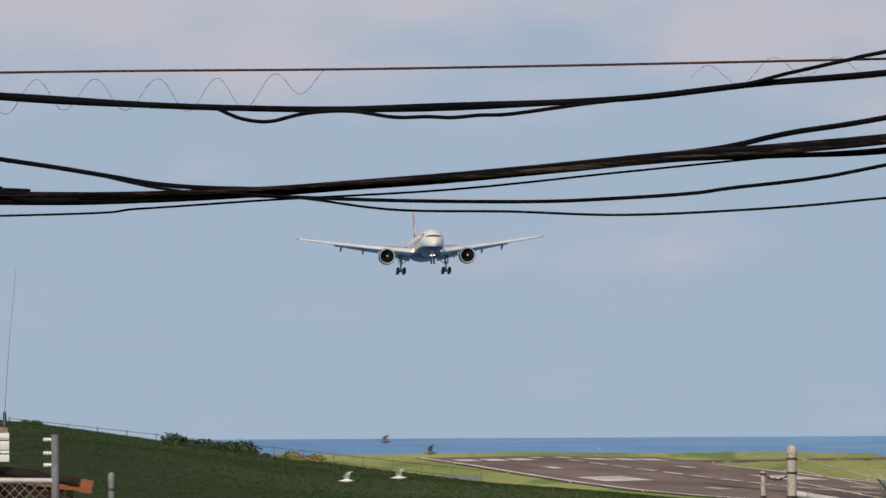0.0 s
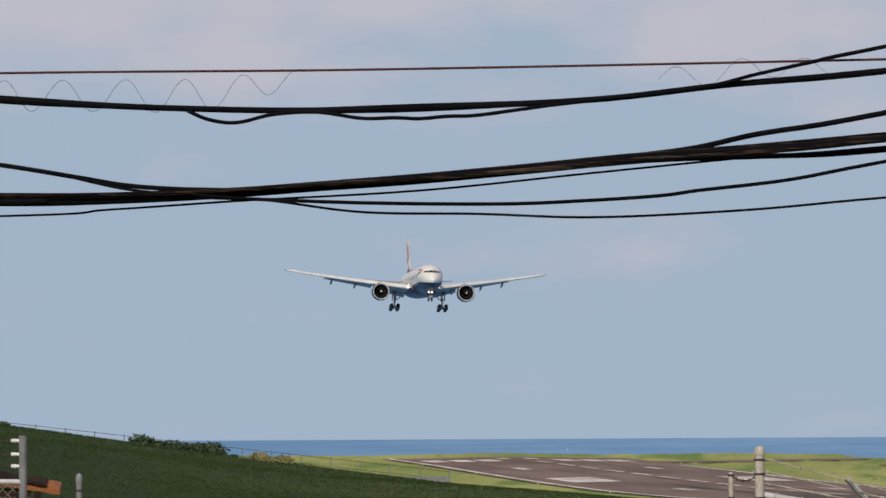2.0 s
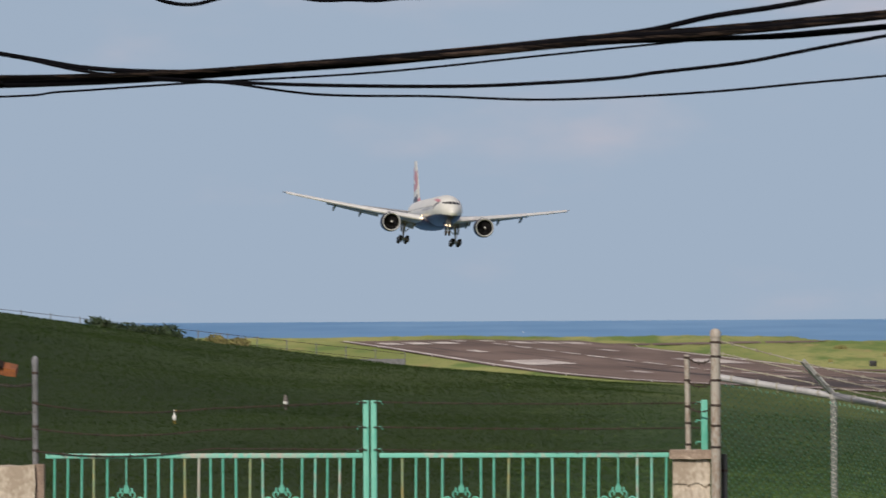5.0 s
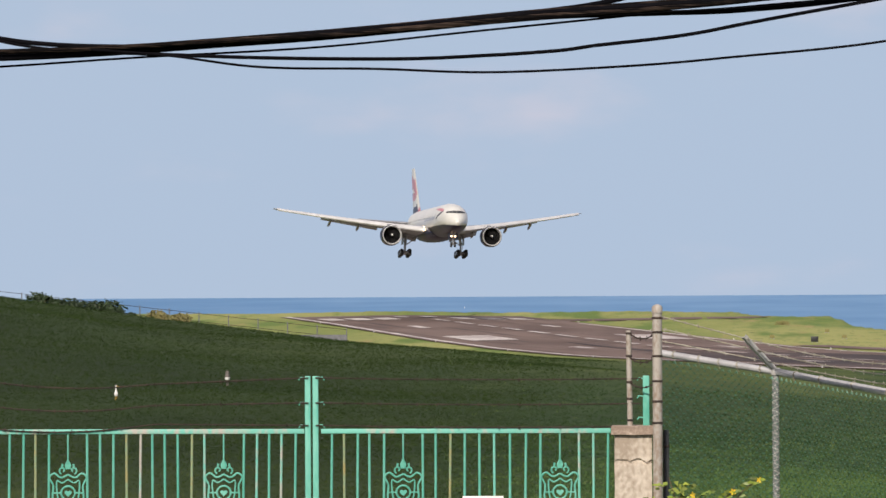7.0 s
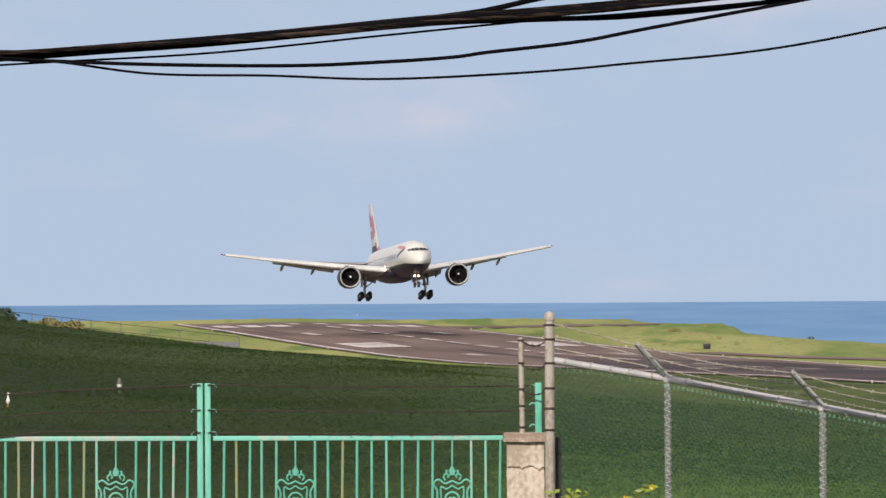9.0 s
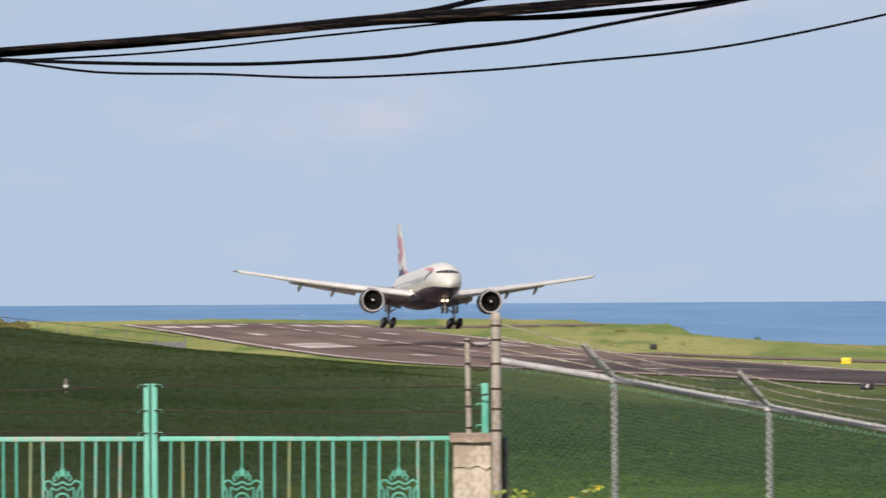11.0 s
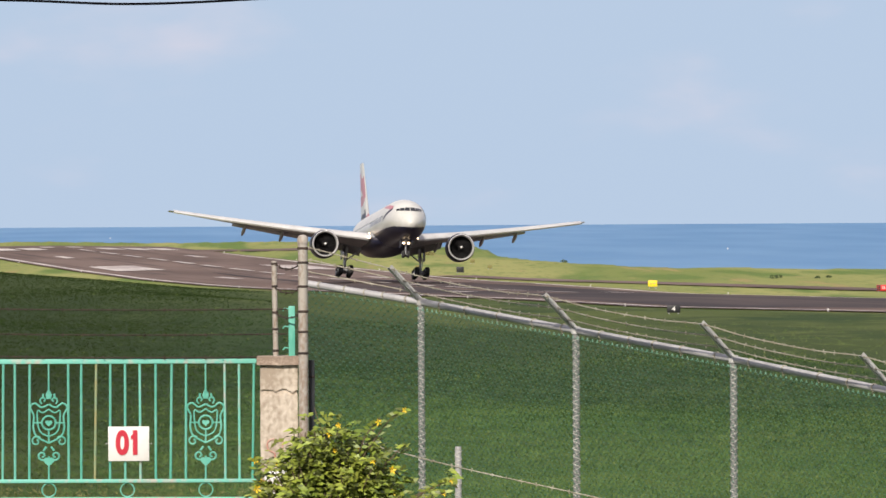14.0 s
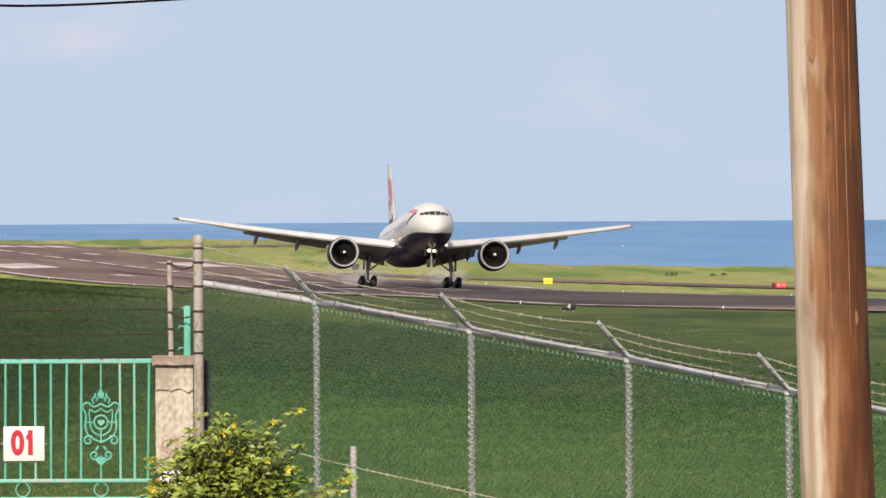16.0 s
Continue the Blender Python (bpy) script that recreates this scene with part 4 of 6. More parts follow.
FLAT_BRANCH = [(-6.028, 4.384), (-3.022, 4.31), (-2.869, 4.295), (-2.655, 4.287), (-2.334, 4.28), (-2.095, 4.283)]
THIN_LINE = [(-6.028, 4.171), (-2.869, 4.208), (-2.334, 4.232), (-1.843, 4.262), (-1.159, 4.297), (-0.517, 4.358), (0.124, 4.418), (0.483, 4.442), (1.24, 4.515), (2.447, 4.7)]
SAGGING_LINE = [(-2.009, 4.283), (-1.778, 4.272), (-1.372, 4.258), (-0.838, 4.251), (-0.517, 4.264), (-0.239, 4.284), (-0.09, 4.304), (0.231, 4.337), (0.483, 4.38), (1.154, 4.5), (2.447, 4.754)]
LOWEST_LINE = [(-2.009, 4.289), (-1.714, 4.264), (-1.372, 4.222), (-0.945, 4.213), (-0.539, 4.2), (-0.09, 4.219), (0.361, 4.246), (1.002, 4.307), (1.836, 4.471), (2.447, 4.615)]
DROP = [(1.872, 4.477), (1.885, 4.443), (1.919, 4.378), (1.979, 4.312), (2.014, 4.284), (2.005, 4.254), (1.977, 4.25), (1.988, 4.301), (2.095, 4.382), (2.266, 4.441), (2.447, 4.487)]


def cable(name, pts, radius, mat, label, dy=0.0, lumps=0.0, group="overhead cables", wobble=0.0, seed=0):
    rnd = random.Random(seed)
    line = spline([(x, WIRE_Y + dy, z) for x, z in pts], 14)
    ph = rnd.random() * 6
    line = [p + Vector((0, 0, wobble * math.sin(p.x * 2.3 + ph) + wobble * 0.5 * math.sin(p.x * 5.1 + ph))) for p in line]
    rad = [radius * (1 + lumps * max(0, noise.noise((p.x * 1.3, seed, 0)))) for p in line]
    o = line[0].copy()
    bm = bmesh.new()
    tube(bm, [p - o for p in line], rad, 8)
    ob = link(name, bm, mat)
    ob.location = o
    return tagged(ob, label, "cable", group)


def offset(pts, dz, swing=0.0, ph=0.0):
    return [(x, z + dz + swing * math.sin(x * 1.1 + ph)) for x, z in pts]


def build_cables():
    made = [cable("overhead_wire", COPPER_LINE, 0.0046, COPPER, "thin rusty red overhead wire"),
            cable("overhead_cable", UPPER_CABLE, 0.0118, CABLE, "thick black overhead cable", 0, 0.7, seed=3),
            cable("overhead_cable", UPPER_LASHING, 0.0072, CABLE, "black lashed cable looping under a thicker one", -0.03, 0.5, seed=4),
            cable("overhead_cable", offset(BUNDLE, 0.006, 0.004, 0.5), 0.0125, CABLEBROWN, "thick weathered black cable in a bundle", 0.0, 0.35, seed=5),
            cable("overhead_cable", offset(BUNDLE, -0.006, 0.008, 2.0), 0.0115, CABLE, "thick black cable in a bundle", -0.035, 0.3, seed=6),
            cable("overhead_cable", [(x, z - 0.013 - 0.030 * min(1.0, max(0.0, (x + 0.2) / 0.7))) for x, z in BUNDLE], 0.0095, CABLE, "black cable in a bundle", 0.03, 0.5, seed=7),
            cable("overhead_cable", offset(BUNDLE, 0.001, 0.014, 4.9), 0.0095, CABLEBROWN, "weathered black cable twisting in a bundle", -0.06, 0.5, seed=8),
            cable("overhead_cable", RISING_BRANCH, 0.0105, CABLE, "black cable rising out of a bundle", 0.03),
            cable("overhead_cable", LEFT_BRANCH, 0.0090, CABLE, "black cable running down into a bundle", 0.04),
            cable("overhead_cable", LEFT_BRANCH_TWIN, 0.0055, CABLE, "short black strand beside a cable", 0.02),
            cable("overhead_cable", STEEP_BRANCH, 0.0120, CABLE, "black cable running steeply into a bundle", -0.05),
            cable("overhead_cable", FLAT_BRANCH, 0.0090, CABLE, "black cable running flat into a bundle", 0.05),
            cable("overhead_wire", THIN_LINE, 0.0042, CABLE, "thin dark wire under a cable bundle", 0.06),
            cable("overhead_wire", SAGGING_LINE, 0.0070, CABLE, "black sagging wire under a cable bundle", -0.04, wobble=0.003),
            cable("overhead_wire", LOWEST_LINE, 0.0047, CABLE, "thin dark wire sagging lowest", -0.07, wobble=0.004),
            cable("drop_wire", DROP, 0.0058, CABLE, "black drop wire hanging in a loop by a pole", -0.07)]
    # loose tie wire curling between the two upper lines
    line = []
    for k in range(150):
        x = -3.2 + k * 0.0105
        a = x * math.tau / 0.228 + 1.3 * noise.noise((x * 2.1, 0, 0))
        f = min(1.0, max(0.0, (x + 1.95) / 0.4))
        line.append((x, WIRE_Y + 0.05 + 0.03 * math.cos(a), 4.726 - (0.062 + 0.02 * noise.noise((x * 3, 1, 0))) * (1 - math.cos(a)) * (1 - 0.45 * f) + 0.05 * f))
    bm = bmesh.new()
    tube(bm, [Vector(p) - Vector(line[0]) for p in line], 0.0011, 5)
    tie = tagged(link("tie_wire", bm, THINGREY), "hair-thin loose wire curling round an overhead line", "wire")
    tie.location = line[0]
    made.append(tie)
    line = []
    for k in range(60):
        x = -0.25 + k * 0.012
        line.append((x, WIRE_Y + 0.02, 4.72 + 0.04 * math.sin(x * 26) + 0.03 * noise.noise((x * 4, 5, 0)) + 0.06 * (x + 0.25)))
    bm = bmesh.new()
    tube(bm, [Vector(p) - Vector(line[0]) for p in line], 0.0009, 5)
    tie = tagged(link("tie_wire", bm, THINGREY), "hair-thin loose wire end beside a cable", "wire")
    tie.location = line[0]
    made.append(tie)
    # pink insulator where the drop wire leaves
    ins = thing("cable_clamp", pose(1.872, WIRE_Y - 0.07, 4.478), "small pink plastic clamp on a thin wire", "cable clamp")
    bm = bmesh.new()
    box(bm, -0.035, 0.035, -0.02, 0.02, -0.014, 0.014, 0.006)
    part("body", bm, PINK, ins)
    bm = bmesh.new()
    tube(bm, [(-0.045, 0, 0), (0.045, 0, 0.002)], 0.009, 8)
    part("sleeve", bm, PORCELAIN, ins)
    made.append(ins)
    return made


cables = build_cables()
sagging = [ob for ob in cables if "sagging" in ob.get("label", "") and ob.name.startswith("overhead_wire")]


def build_pole():
    x, y = 2.520, WIRE_Y + 0.15
    p = thing("utility_pole", pose(x, y, 0), "weathered brown wooden utility pole with cracks and knots", "utility pole")
    bm = bmesh.new()
    rings = []
    g = gz(x, y)
    for k in range(61):
        f = k / 60
        z = g - 0.4 + f * 8.6
        r = 0.148 - 0.0034 * (z)
        cx = -0.030 * (z - 3.5)
        ring = []
        for i in range(40):
            a = i * math.tau / 40
            rr = r * (1 + 0.012 * noise.noise((math.cos(a) * 4, math.sin(a) * 4, z * 0.5)) + 0.010 * noise.noise((math.cos(a) * 11, math.sin(a) * 11, z * 0.25)))
            ring.append(Vector((cx + rr * math.cos(a), rr * math.sin(a), z)))
        rings.append(ring)
    loft(bm, rings)
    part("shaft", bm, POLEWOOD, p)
    for a, z, s in ((250, 4.02, 0.03), (305, 3.0, 0.022), (285, 4.62, 0.018), (262, 2.72, 0.016), (325, 4.42, 0.014)):
        bm = bmesh.new()
        bmesh.ops.create_uvsphere(bm, u_segments=12, v_segments=8, radius=1)
        t = radians(a)
        bmesh.ops.transform(bm, verts=bm.verts, matrix=Matrix.Translation((0.134 * math.cos(t) - 0.0195 * (z - 3.5), 0.134 * math.sin(t), z)) @ Matrix.Diagonal((s, s * 0.12, s * 1.7, 1)))
        part("knot", bm, KNOT, p)
    # long drying cracks
    for a, z0, z1 in ((268, 2.6, 3.7), (282, 3.3, 4.7), (298, 2.5, 4.1), (254, 3.9, 4.9), (310, 3.6, 4.8)):
        bm = bmesh.new()
        pts = []
        for k in range(14):
            z = z0 + (z1 - z0) * k / 13
            t = radians(a + 2.2 * noise.noise((a, z * 2, 0)))
            r = 0.148 - 0.0034 * z
            pts.append((r * math.cos(t) - 0.0195 * (z - 3.5), r * math.sin(t), z))
        tube(bm, pts, [0.0008 + 0.0022 * math.sin(math.pi * k / 13) for k in range(14)], 5)
        part("crack", bm, KNOT, p)
    bm = bmesh.new()
    for z in (4.85, 5.35):
        tube(bm, [(-0.3 - 0.03, -0.16, z + 0.1), (0.3 - 0.03, -0.16, z + 0.1)], 0.02, 8)
    part("cable_bracket", bm, GALV, p)
    return p


build_pole()


# ---- green gate ----
GATE_Y = 76.0
TOP, MID, LOW = 2.04, 1.035, 0.885


def ornament(parent, x):
    """Scrolled shield with a crown, a heart in a ring, and a tail."""
    bm = bmesh.new()
    r = 0.0085
    y = GATE_Y - 0.005
    zc = TOP - 0.515

    def line(pts, rad=r):
        tube(bm, [(x + a, y, zc + b) for a, b in pts], rad, 6)

    def scroll(cx, cz, r0, turns, a0, s):
        return [(cx + s * r0 * (1 - 0.75 * k / 20) * math.cos(a0 + turns * math.tau * k / 20), cz + r0 * (1 - 0.75 * k / 20) * math.sin(a0 + turns * math.tau * k / 20)) for k in range(21)]
    line([(0, 0.50), (0, 0.20)], 0.007)
    line([(0, -0.485), (0, -0.28)], 0.008)
    for s in (-1, 1):
        outer = spline([(s * 0.0, 0.155, 0), (s * 0.06, 0.13, 0), (s * 0.115, 0.165, 0), (s * 0.155, 0.13, 0), (s * 0.125, 0.06, 0), (s * 0.13, -0.04, 0), (s * 0.10, -0.115, 0), (s * 0.0, -0.17, 0)], 5)
        line([(p.x, p.y) for p in outer])
        inner = spline([(s * 0.0, 0.115, 0), (s * 0.05, 0.085, 0), (s * 0.095, 0.10, 0), (s * 0.088, -0.03, 0), (s * 0.06, -0.085, 0), (0, -0.115, 0)], 5)
        line([(p.x, p.y) for p in inner], 0.007)
        line([(s * 0.058, 0), (s * 0.13, 0)], 0.007)
        line(scroll(s * 0.045, 0.19, 0.032, 0.9, -1.2, s), 0.008)
        line(scroll(s * 0.105, -0.155, 0.045, -1.1, 2.4, s), 0.008)
        line(scroll(s * 0.055, -0.275, 0.04, 1.1, -2.0, s), 0.009)
        line([(s * 0.02, -0.20), (s * 0.045, -0.235)], 0.010)
        line([(0, 0.275), (s * 0.018, 0.235), (s * 0.012, 0.20)], 0.010)
        line([(s * 0.045, 0.245), (s * 0.05, 0.21)], 0.009)
    line([(0.058 * math.cos(k * math.tau / 20), 0.058 * math.sin(k * math.tau / 20)) for k in range(21)], 0.009)
    line([(0, -0.058), (0, -0.17)], 0.007)
    part("ornament", bm, TEAL, parent, "teal scrolled shield ornament")
    # heart, and the leaf-shaped tail
    for nm, cz, k in (("heart", -0.002, 0.030), ("tail_leaf", -0.325, 0.045), ("crown", 0.225, 0.026)):
        bm = bmesh.new()
        pts = []
        for i in range(24):
            t = i * math.tau / 24
            pts.append((16 * math.sin(t) ** 3 / 16 * k, (13 * math.cos(t) - 5 * math.cos(2 * t) - 2 * math.cos(3 * t) - math.cos(4 * t)) / 16 * k))
        loft(bm, [[Vector((x + a, y + d, zc + cz + b)) for a, b in pts] for d in (-0.012, 0.012)])
        part(nm, bm, TEAL, parent)


def bar(parent, name, x, z0, z1, r, mat, lean=0.0):
    bm = bmesh.new()
    tube(bm, [(x, GATE_Y, z0), (x + lean * 0.5, GATE_Y, (z0 + z1) / 2), (x + lean, GATE_Y, z1)], r, 8)
    return part(name, bm, mat, parent)


def build_leaf(x0, x1, bars, ornaments, seed):
    rnd = random.Random(seed)
    g = thing("gate_leaf", pose(0, 0, 0.004, 0, 0.16), "weathered teal metal gate leaf with scrolled ornaments", "gate", "leaves of the gate")
    for nm, z, h, mat in (("top_rail", TOP, 0.020, TEALPALE), ("middle_rail", MID, 0.015, TEALPALE), ("lower_rail", LOW, 0.013, TEALPALE), ("bottom_rail", 0.12, 0.018, TEAL)):
        bm = bmesh.new()
        box(bm, x0, x1, GATE_Y - 0.018, GATE_Y + 0.018, z - h, z + h, 0.004)
        part(nm, bm, mat, g)
    for x in bars:
        k = rnd.random()
        bar(g, "bar", x, MID, TOP, 0.0105, RUSTBAR if abs(x + 1.484) < 0.02 or (k < 0.14 and x < -1.5) else TEALPALE if k < 0.35 else TEAL, rnd.uniform(-0.006, 0.014))
    x = x0 + 0.05
    while x < x1 - 0.03:
        bar(g, "lower_bar", x, 0.12, LOW, 0.0105, TEALPALE if rnd.random() < 0.3 else TEAL, rnd.uniform(-0.004, 0.004))
        x += 0.1135
    for x in ornaments:
        ornament(g, x)
    rings = [ornaments[0], (ornaments[0] + ornaments[1]) / 2, ornaments[1]]
    for x in rings:
        bm = bmesh.new()
        z = (MID + LOW) / 2
        tube(bm, [(x + 0.058 * math.cos(k * math.tau / 20), GATE_Y, z + 0.058 * math.sin(k * math.tau / 20)) for k in range(21)], 0.006, 6)
        part("ring", bm, TEAL, g)
    return g


RIGHT_BARS = [-2.48, -2.363, -2.259, -2.154, -2.035, -1.703, -1.598, -1.484, -1.356, -1.228, -1.10, -0.972, -0.848, -0.72, -0.387, -0.268, -0.159]
LEFT_BARS = [-5.303, -5.194, -5.076, -4.968, -4.857, -4.527, -4.42, -4.313, -4.197, -4.09, -3.978, -3.874, -3.764, -3.657, -3.541, -3.22, -3.111, -3.004, -2.905, -2.786]
leaf_a = build_leaf(-2.56, -0.125, RIGHT_BARS, (-1.87, -0.552), 2)
leaf_b = build_leaf(-5.37, -2.70, LEFT_BARS, (-4.691, -3.38), 5)


def build_gate_posts():
    for x in (-2.665, -2.60):
        p = thing("gate_post", pose(x, GATE_Y + 0.01, 0), "teal box-section gate post with wire hooks", "gate post", "middle gate posts")
        bm = bmesh.new()
        box(bm, -0.024, 0.024, -0.03, 0.03, 0, 2.515, 0.004)
        part("post", bm, TEAL, p)
        s = -1 if x < -2.63 else 1
        for z in (2.50, 2.29, 2.10):
            bm = bmesh.new()
            tube(bm, [(s * 0.02, 0, z), (s * 0.06, 0, z + 0.005), (s * 0.075, 0, z - 0.02)], 0.006, 6)
            part("wire_hook", bm, TEAL, p)
    # plate with the gate's number
    p = thing("gate_sign", pose(-1.195, GATE_Y - 0.03, 1.355), "white square plate with red number on the gate", "sign")
    bm = bmesh.new()
    box(bm, -0.172, 0.172, -0.004, 0.004, -0.145, 0.145, 0.003)
    part("plate", bm, SIGNWHITE, p)
    ob = lettering("01", 0.27, pose(0.0, -0.008, 0, 90) @ Matrix.Diagonal((0.80, 1.0, 1, 1)), SIGNRED, p, bold=0.011)
    bm = bmesh.new()
    loft(bm, [[Vector((0.050, d, 0.098)), Vector((0.018, d, 0.066)), Vector((0.018, d, 0.034)), Vector((0.050, d, 0.055))] for d in (-0.0115, -0.005)])
    part("lettering", bm, SIGNRED, p)
    ob.data.materials[0] = SIGNRED
    for s in (-1, 1):
        bm = bmesh.new()
        tube(bm, [(s * 0.172, 0.01, 0), (s * 0.195, 0.02, 0)], 0.004, 6)
        part("clip", bm, GALV, p)


build_gate_posts()


def rough_block(bm, x0, x1, y0, y1, z0, z1, amp, seed):
    """A worn block with chipped, uneven faces."""
    bmesh.ops.create_cube(bm, size=1)
    bmesh.ops.subdivide_edges(bm, edges=bm.edges, cuts=14, use_grid_fill=True)
    for v in bm.verts:
        p = Vector((x0 + (v.co.x + 0.5) * (x1 - x0), y0 + (v.co.y + 0.5) * (y1 - y0), z0 + (v.co.z + 0.5) * (z1 - z0)))
        n = Vector((noise.noise(p * 6 + Vector((seed, 0, 0))), noise.noise(p * 6 + Vector((0, seed, 0))), noise.noise(p * 6 + Vector((0, 0, seed)))))
        v.co = p + n * amp


def build_pillars():
    p = thing("gate_pillar", pose(0, 0, 0), "cracked stained concrete gate pillar with faded red scrawl", "pillar", "gate pillars")
    bm = bmesh.new()
    rough_block(bm, -0.085, 0.225, GATE_Y - 0.14, GATE_Y + 0.14, -0.1, 2.015, 0.012, 1)
    body = part("body", bm, CONCRETE, p)
    bm = bmesh.new()
    rough_block(bm, -0.115, 0.245, GATE_Y - 0.20, GATE_Y + 0.17, 2.012, 2.085, 0.007, 4)
    part("cap", bm, CAPSTONE, p, "brown weathered cap stone")
    for x0, x1, top, low, amp, seed in ((-0.086, 0.226, 2.008, 1.80, 0.05, 2), (-0.086, 0.226, 1.765, 1.22, 0.10, 7)):
        # a coat of plaster with a ragged lower edge
        bm = bmesh.new()
        front, back = [], []
        for i in range(25):
            x = x0 + (x1 - x0) * i / 24
            zl = low + amp * noise.noise((x * 14, seed, 0)) + 0.5 * amp * noise.noise((x * 40, seed, 3))
            zt = top + (0 if seed == 2 else 0.4 * amp * noise.noise((x * 20, seed, 9)))
            front.append((bm.verts.new((x, GATE_Y - 0.158, zt)), bm.verts.new((x, GATE_Y - 0.158, zl))))
            back.append((bm.verts.new((x, GATE_Y - 0.130, zt)), bm.verts.new((x, GATE_Y - 0.130, zl + 0.004))))
        for i in range(24):
            bm.faces.new((front[i][0], front[i + 1][0], front[i + 1][1], front[i][1]))
            bm.faces.new((front[i][1], front[i + 1][1], back[i + 1][1], back[i][1]))
            bm.faces.new((front[i][0], back[i][0], back[i + 1][0], front[i + 1][0]))
        for i in (0, 24):
            bm.faces.new((front[i][0], front[i][1], back[i][1], back[i][0]))
        bmesh.ops.recalc_face_normals(bm, faces=bm.faces)
        part("plaster_coat", bm, CONCRETE, body, "chipped plaster with a ragged edge")
    bm = bmesh.new()
    box(bm, -0.055, 0.16, GATE_Y - 0.170, GATE_Y - 0.150, 0.93, 1.13, 0.003)
    note = part("notice", bm, SIGNWHITE, body, "torn white notice")
    for cx, cz, w, hh in ((-0.015, 1.02, 0.020, 0.07), (0.025, 1.03, 0.016, 0.07), (0.06, 1.02, 0.022, 0.06), (0.10, 1.03, 0.018, 0.07), (0.04, 0.955, 0.13, 0.014)):
        bm = bmesh.new()
        box(bm, cx - w / 2, cx + w / 2, GATE_Y - 0.175, GATE_Y - 0.1705, cz - hh / 2, cz + hh / 2)
        part("bar", bm, OLDPIPE, note)
    for pts in ([(-0.08, 1.885), (0.03, 1.875), (0.12, 1.86), (0.22, 1.868)], [(-0.08, 1.55), (-0.05, 1.48), (-0.07, 1.40)]):
        bm = bmesh.new()
        tube(bm, spline([(a, GATE_Y - 0.141, b) for a, b in pts], 4), [0.0075 * (0.25 + 0.5 * math.sin(1.3 * i + pts[0][0] * 9) ** 2) for i in range(len(spline([(a, 0, b) for a, b in pts], 4)))], 5)
        part("crack", bm, CONCRETEDARK, body)
    for pts in ([(0.06, 1.36), (0.02, 1.39), (-0.03, 1.36), (-0.02, 1.30), (0.03, 1.27), (0.02, 1.21), (-0.05, 1.20)], [(0.10, 1.38), (0.09, 1.22)], [(0.15, 1.34), (0.19, 1.28), (0.15, 1.22)], [(-0.06, 0.72), (0.03, 0.77), (0.05, 0.69), (-0.04, 0.64)], [(0.0, 0.52), (0.08, 0.50), (0.12, 0.43)]):
        bm = bmesh.new()
        tube(bm, spline([(a, GATE_Y - 0.160, b) for a, b in pts], 5), 0.0075, 5)
        part("scrawl", bm, GRAFFITI, body)
    p = thing("gate_pillar", pose(0, 0, 0), "low rough brown stone wall end beside the gate", "pillar", "gate pillars")
    bm = bmesh.new()
    rough_block(bm, -6.6, -5.45, GATE_Y - 0.12, GATE_Y + 0.18, -0.1, 1.98, 0.02, 9)
    part("body", bm, CONCRETE, p)
    bm = bmesh.new()
    rough_block(bm, -5.45, -5.375, GATE_Y - 0.06, GATE_Y + 0.06, -0.1, 1.99, 0.006, 9)
    part("hinge_stile", bm, CONCRETEDARK, p)


build_pillars()


def pipe_post(x, y, z0, z1, r, mat, name, label, category, bands=(), lean=0.0, cap=False):
    p = thing(name, pose(x, y, 0), label, category)
    bm = bmesh.new()
    tube(bm, [(0, 0, z0), (lean / 2, 0, (z0 + z1) / 2), (lean, 0, z1)], r, 14)
    part("pipe", bm, mat, p)
    if cap:
        bm = bmesh.new()
        lathe(bm, [(0, r * 1.12), (0.045, r * 1.12), (0.065, r * 0.8), (0.075, r * 0.2)], (lean, 0, z1 - 0.03), "Z", 14)
        part("cap", bm, mat, p)
    for z in bands:
        bm = bmesh.new()
        lathe(bm, [(0, r * 1.02), (0.004, r * 1.16), (0.013, r * 1.16), (0.02, r * 1.02)], (lean * (z - z0) / (z1 - z0), 0, z), "Z", 12, True)
        part("wire_tie", bm, BARB, p)
    return p


pipe_post(0.045, GATE_Y - 0.02, 2.07, 2.885, 0.023, OLDPIPE, "wire_post", "rusty weathered pipe post with wire wrapped round it", "post", (2.85, 2.66, 2.44, 2.30, 2.12), -0.01)
pipe_post(0.275, GATE_Y - 0.20, -0.1, 3.06, 0.041, OLDPIPE, "corner_post", "weathered grey pipe corner post with a cap", "post", (2.98, 2.86, 2.66, 2.45, 2.28, 2.1), 0.0, True)
teal_stub = thing("teal_post", pose(0.18, GATE_Y - 0.02, 0), "short teal post stub with wire hooks", "post")
bm = bmesh.new()
box(bm, -0.027, 0.027, -0.03, 0.03, 2.08, 2.505, 0.004)
part("post", bm, TEAL, teal_stub)
for z in (2.48, 2.33, 2.15):
    bm = bmesh.new()
    tube(bm, [(-0.02, 0, z), (-0.06, 0, z + 0.005), (-0.075, 0, z - 0.015)], 0.006, 6)
    part("wire_hook", bm, TEAL, teal_stub)
pipe_post(0.345, GATE_Y - 0.05, 0.0, 2.05, 0.026, DARKMETAL, "gate_stile", "dark pipe stile beside the pillar", "post", (1.9, 1.2))
pipe_post(-5.45, GATE_Y, 1.9, 2.86, 0.026, GREYPIPE, "wire_post", "grey pipe post with wire ties on a wall end", "post", (2.75, 2.5, 2.3, 2.1), 0.0, True)


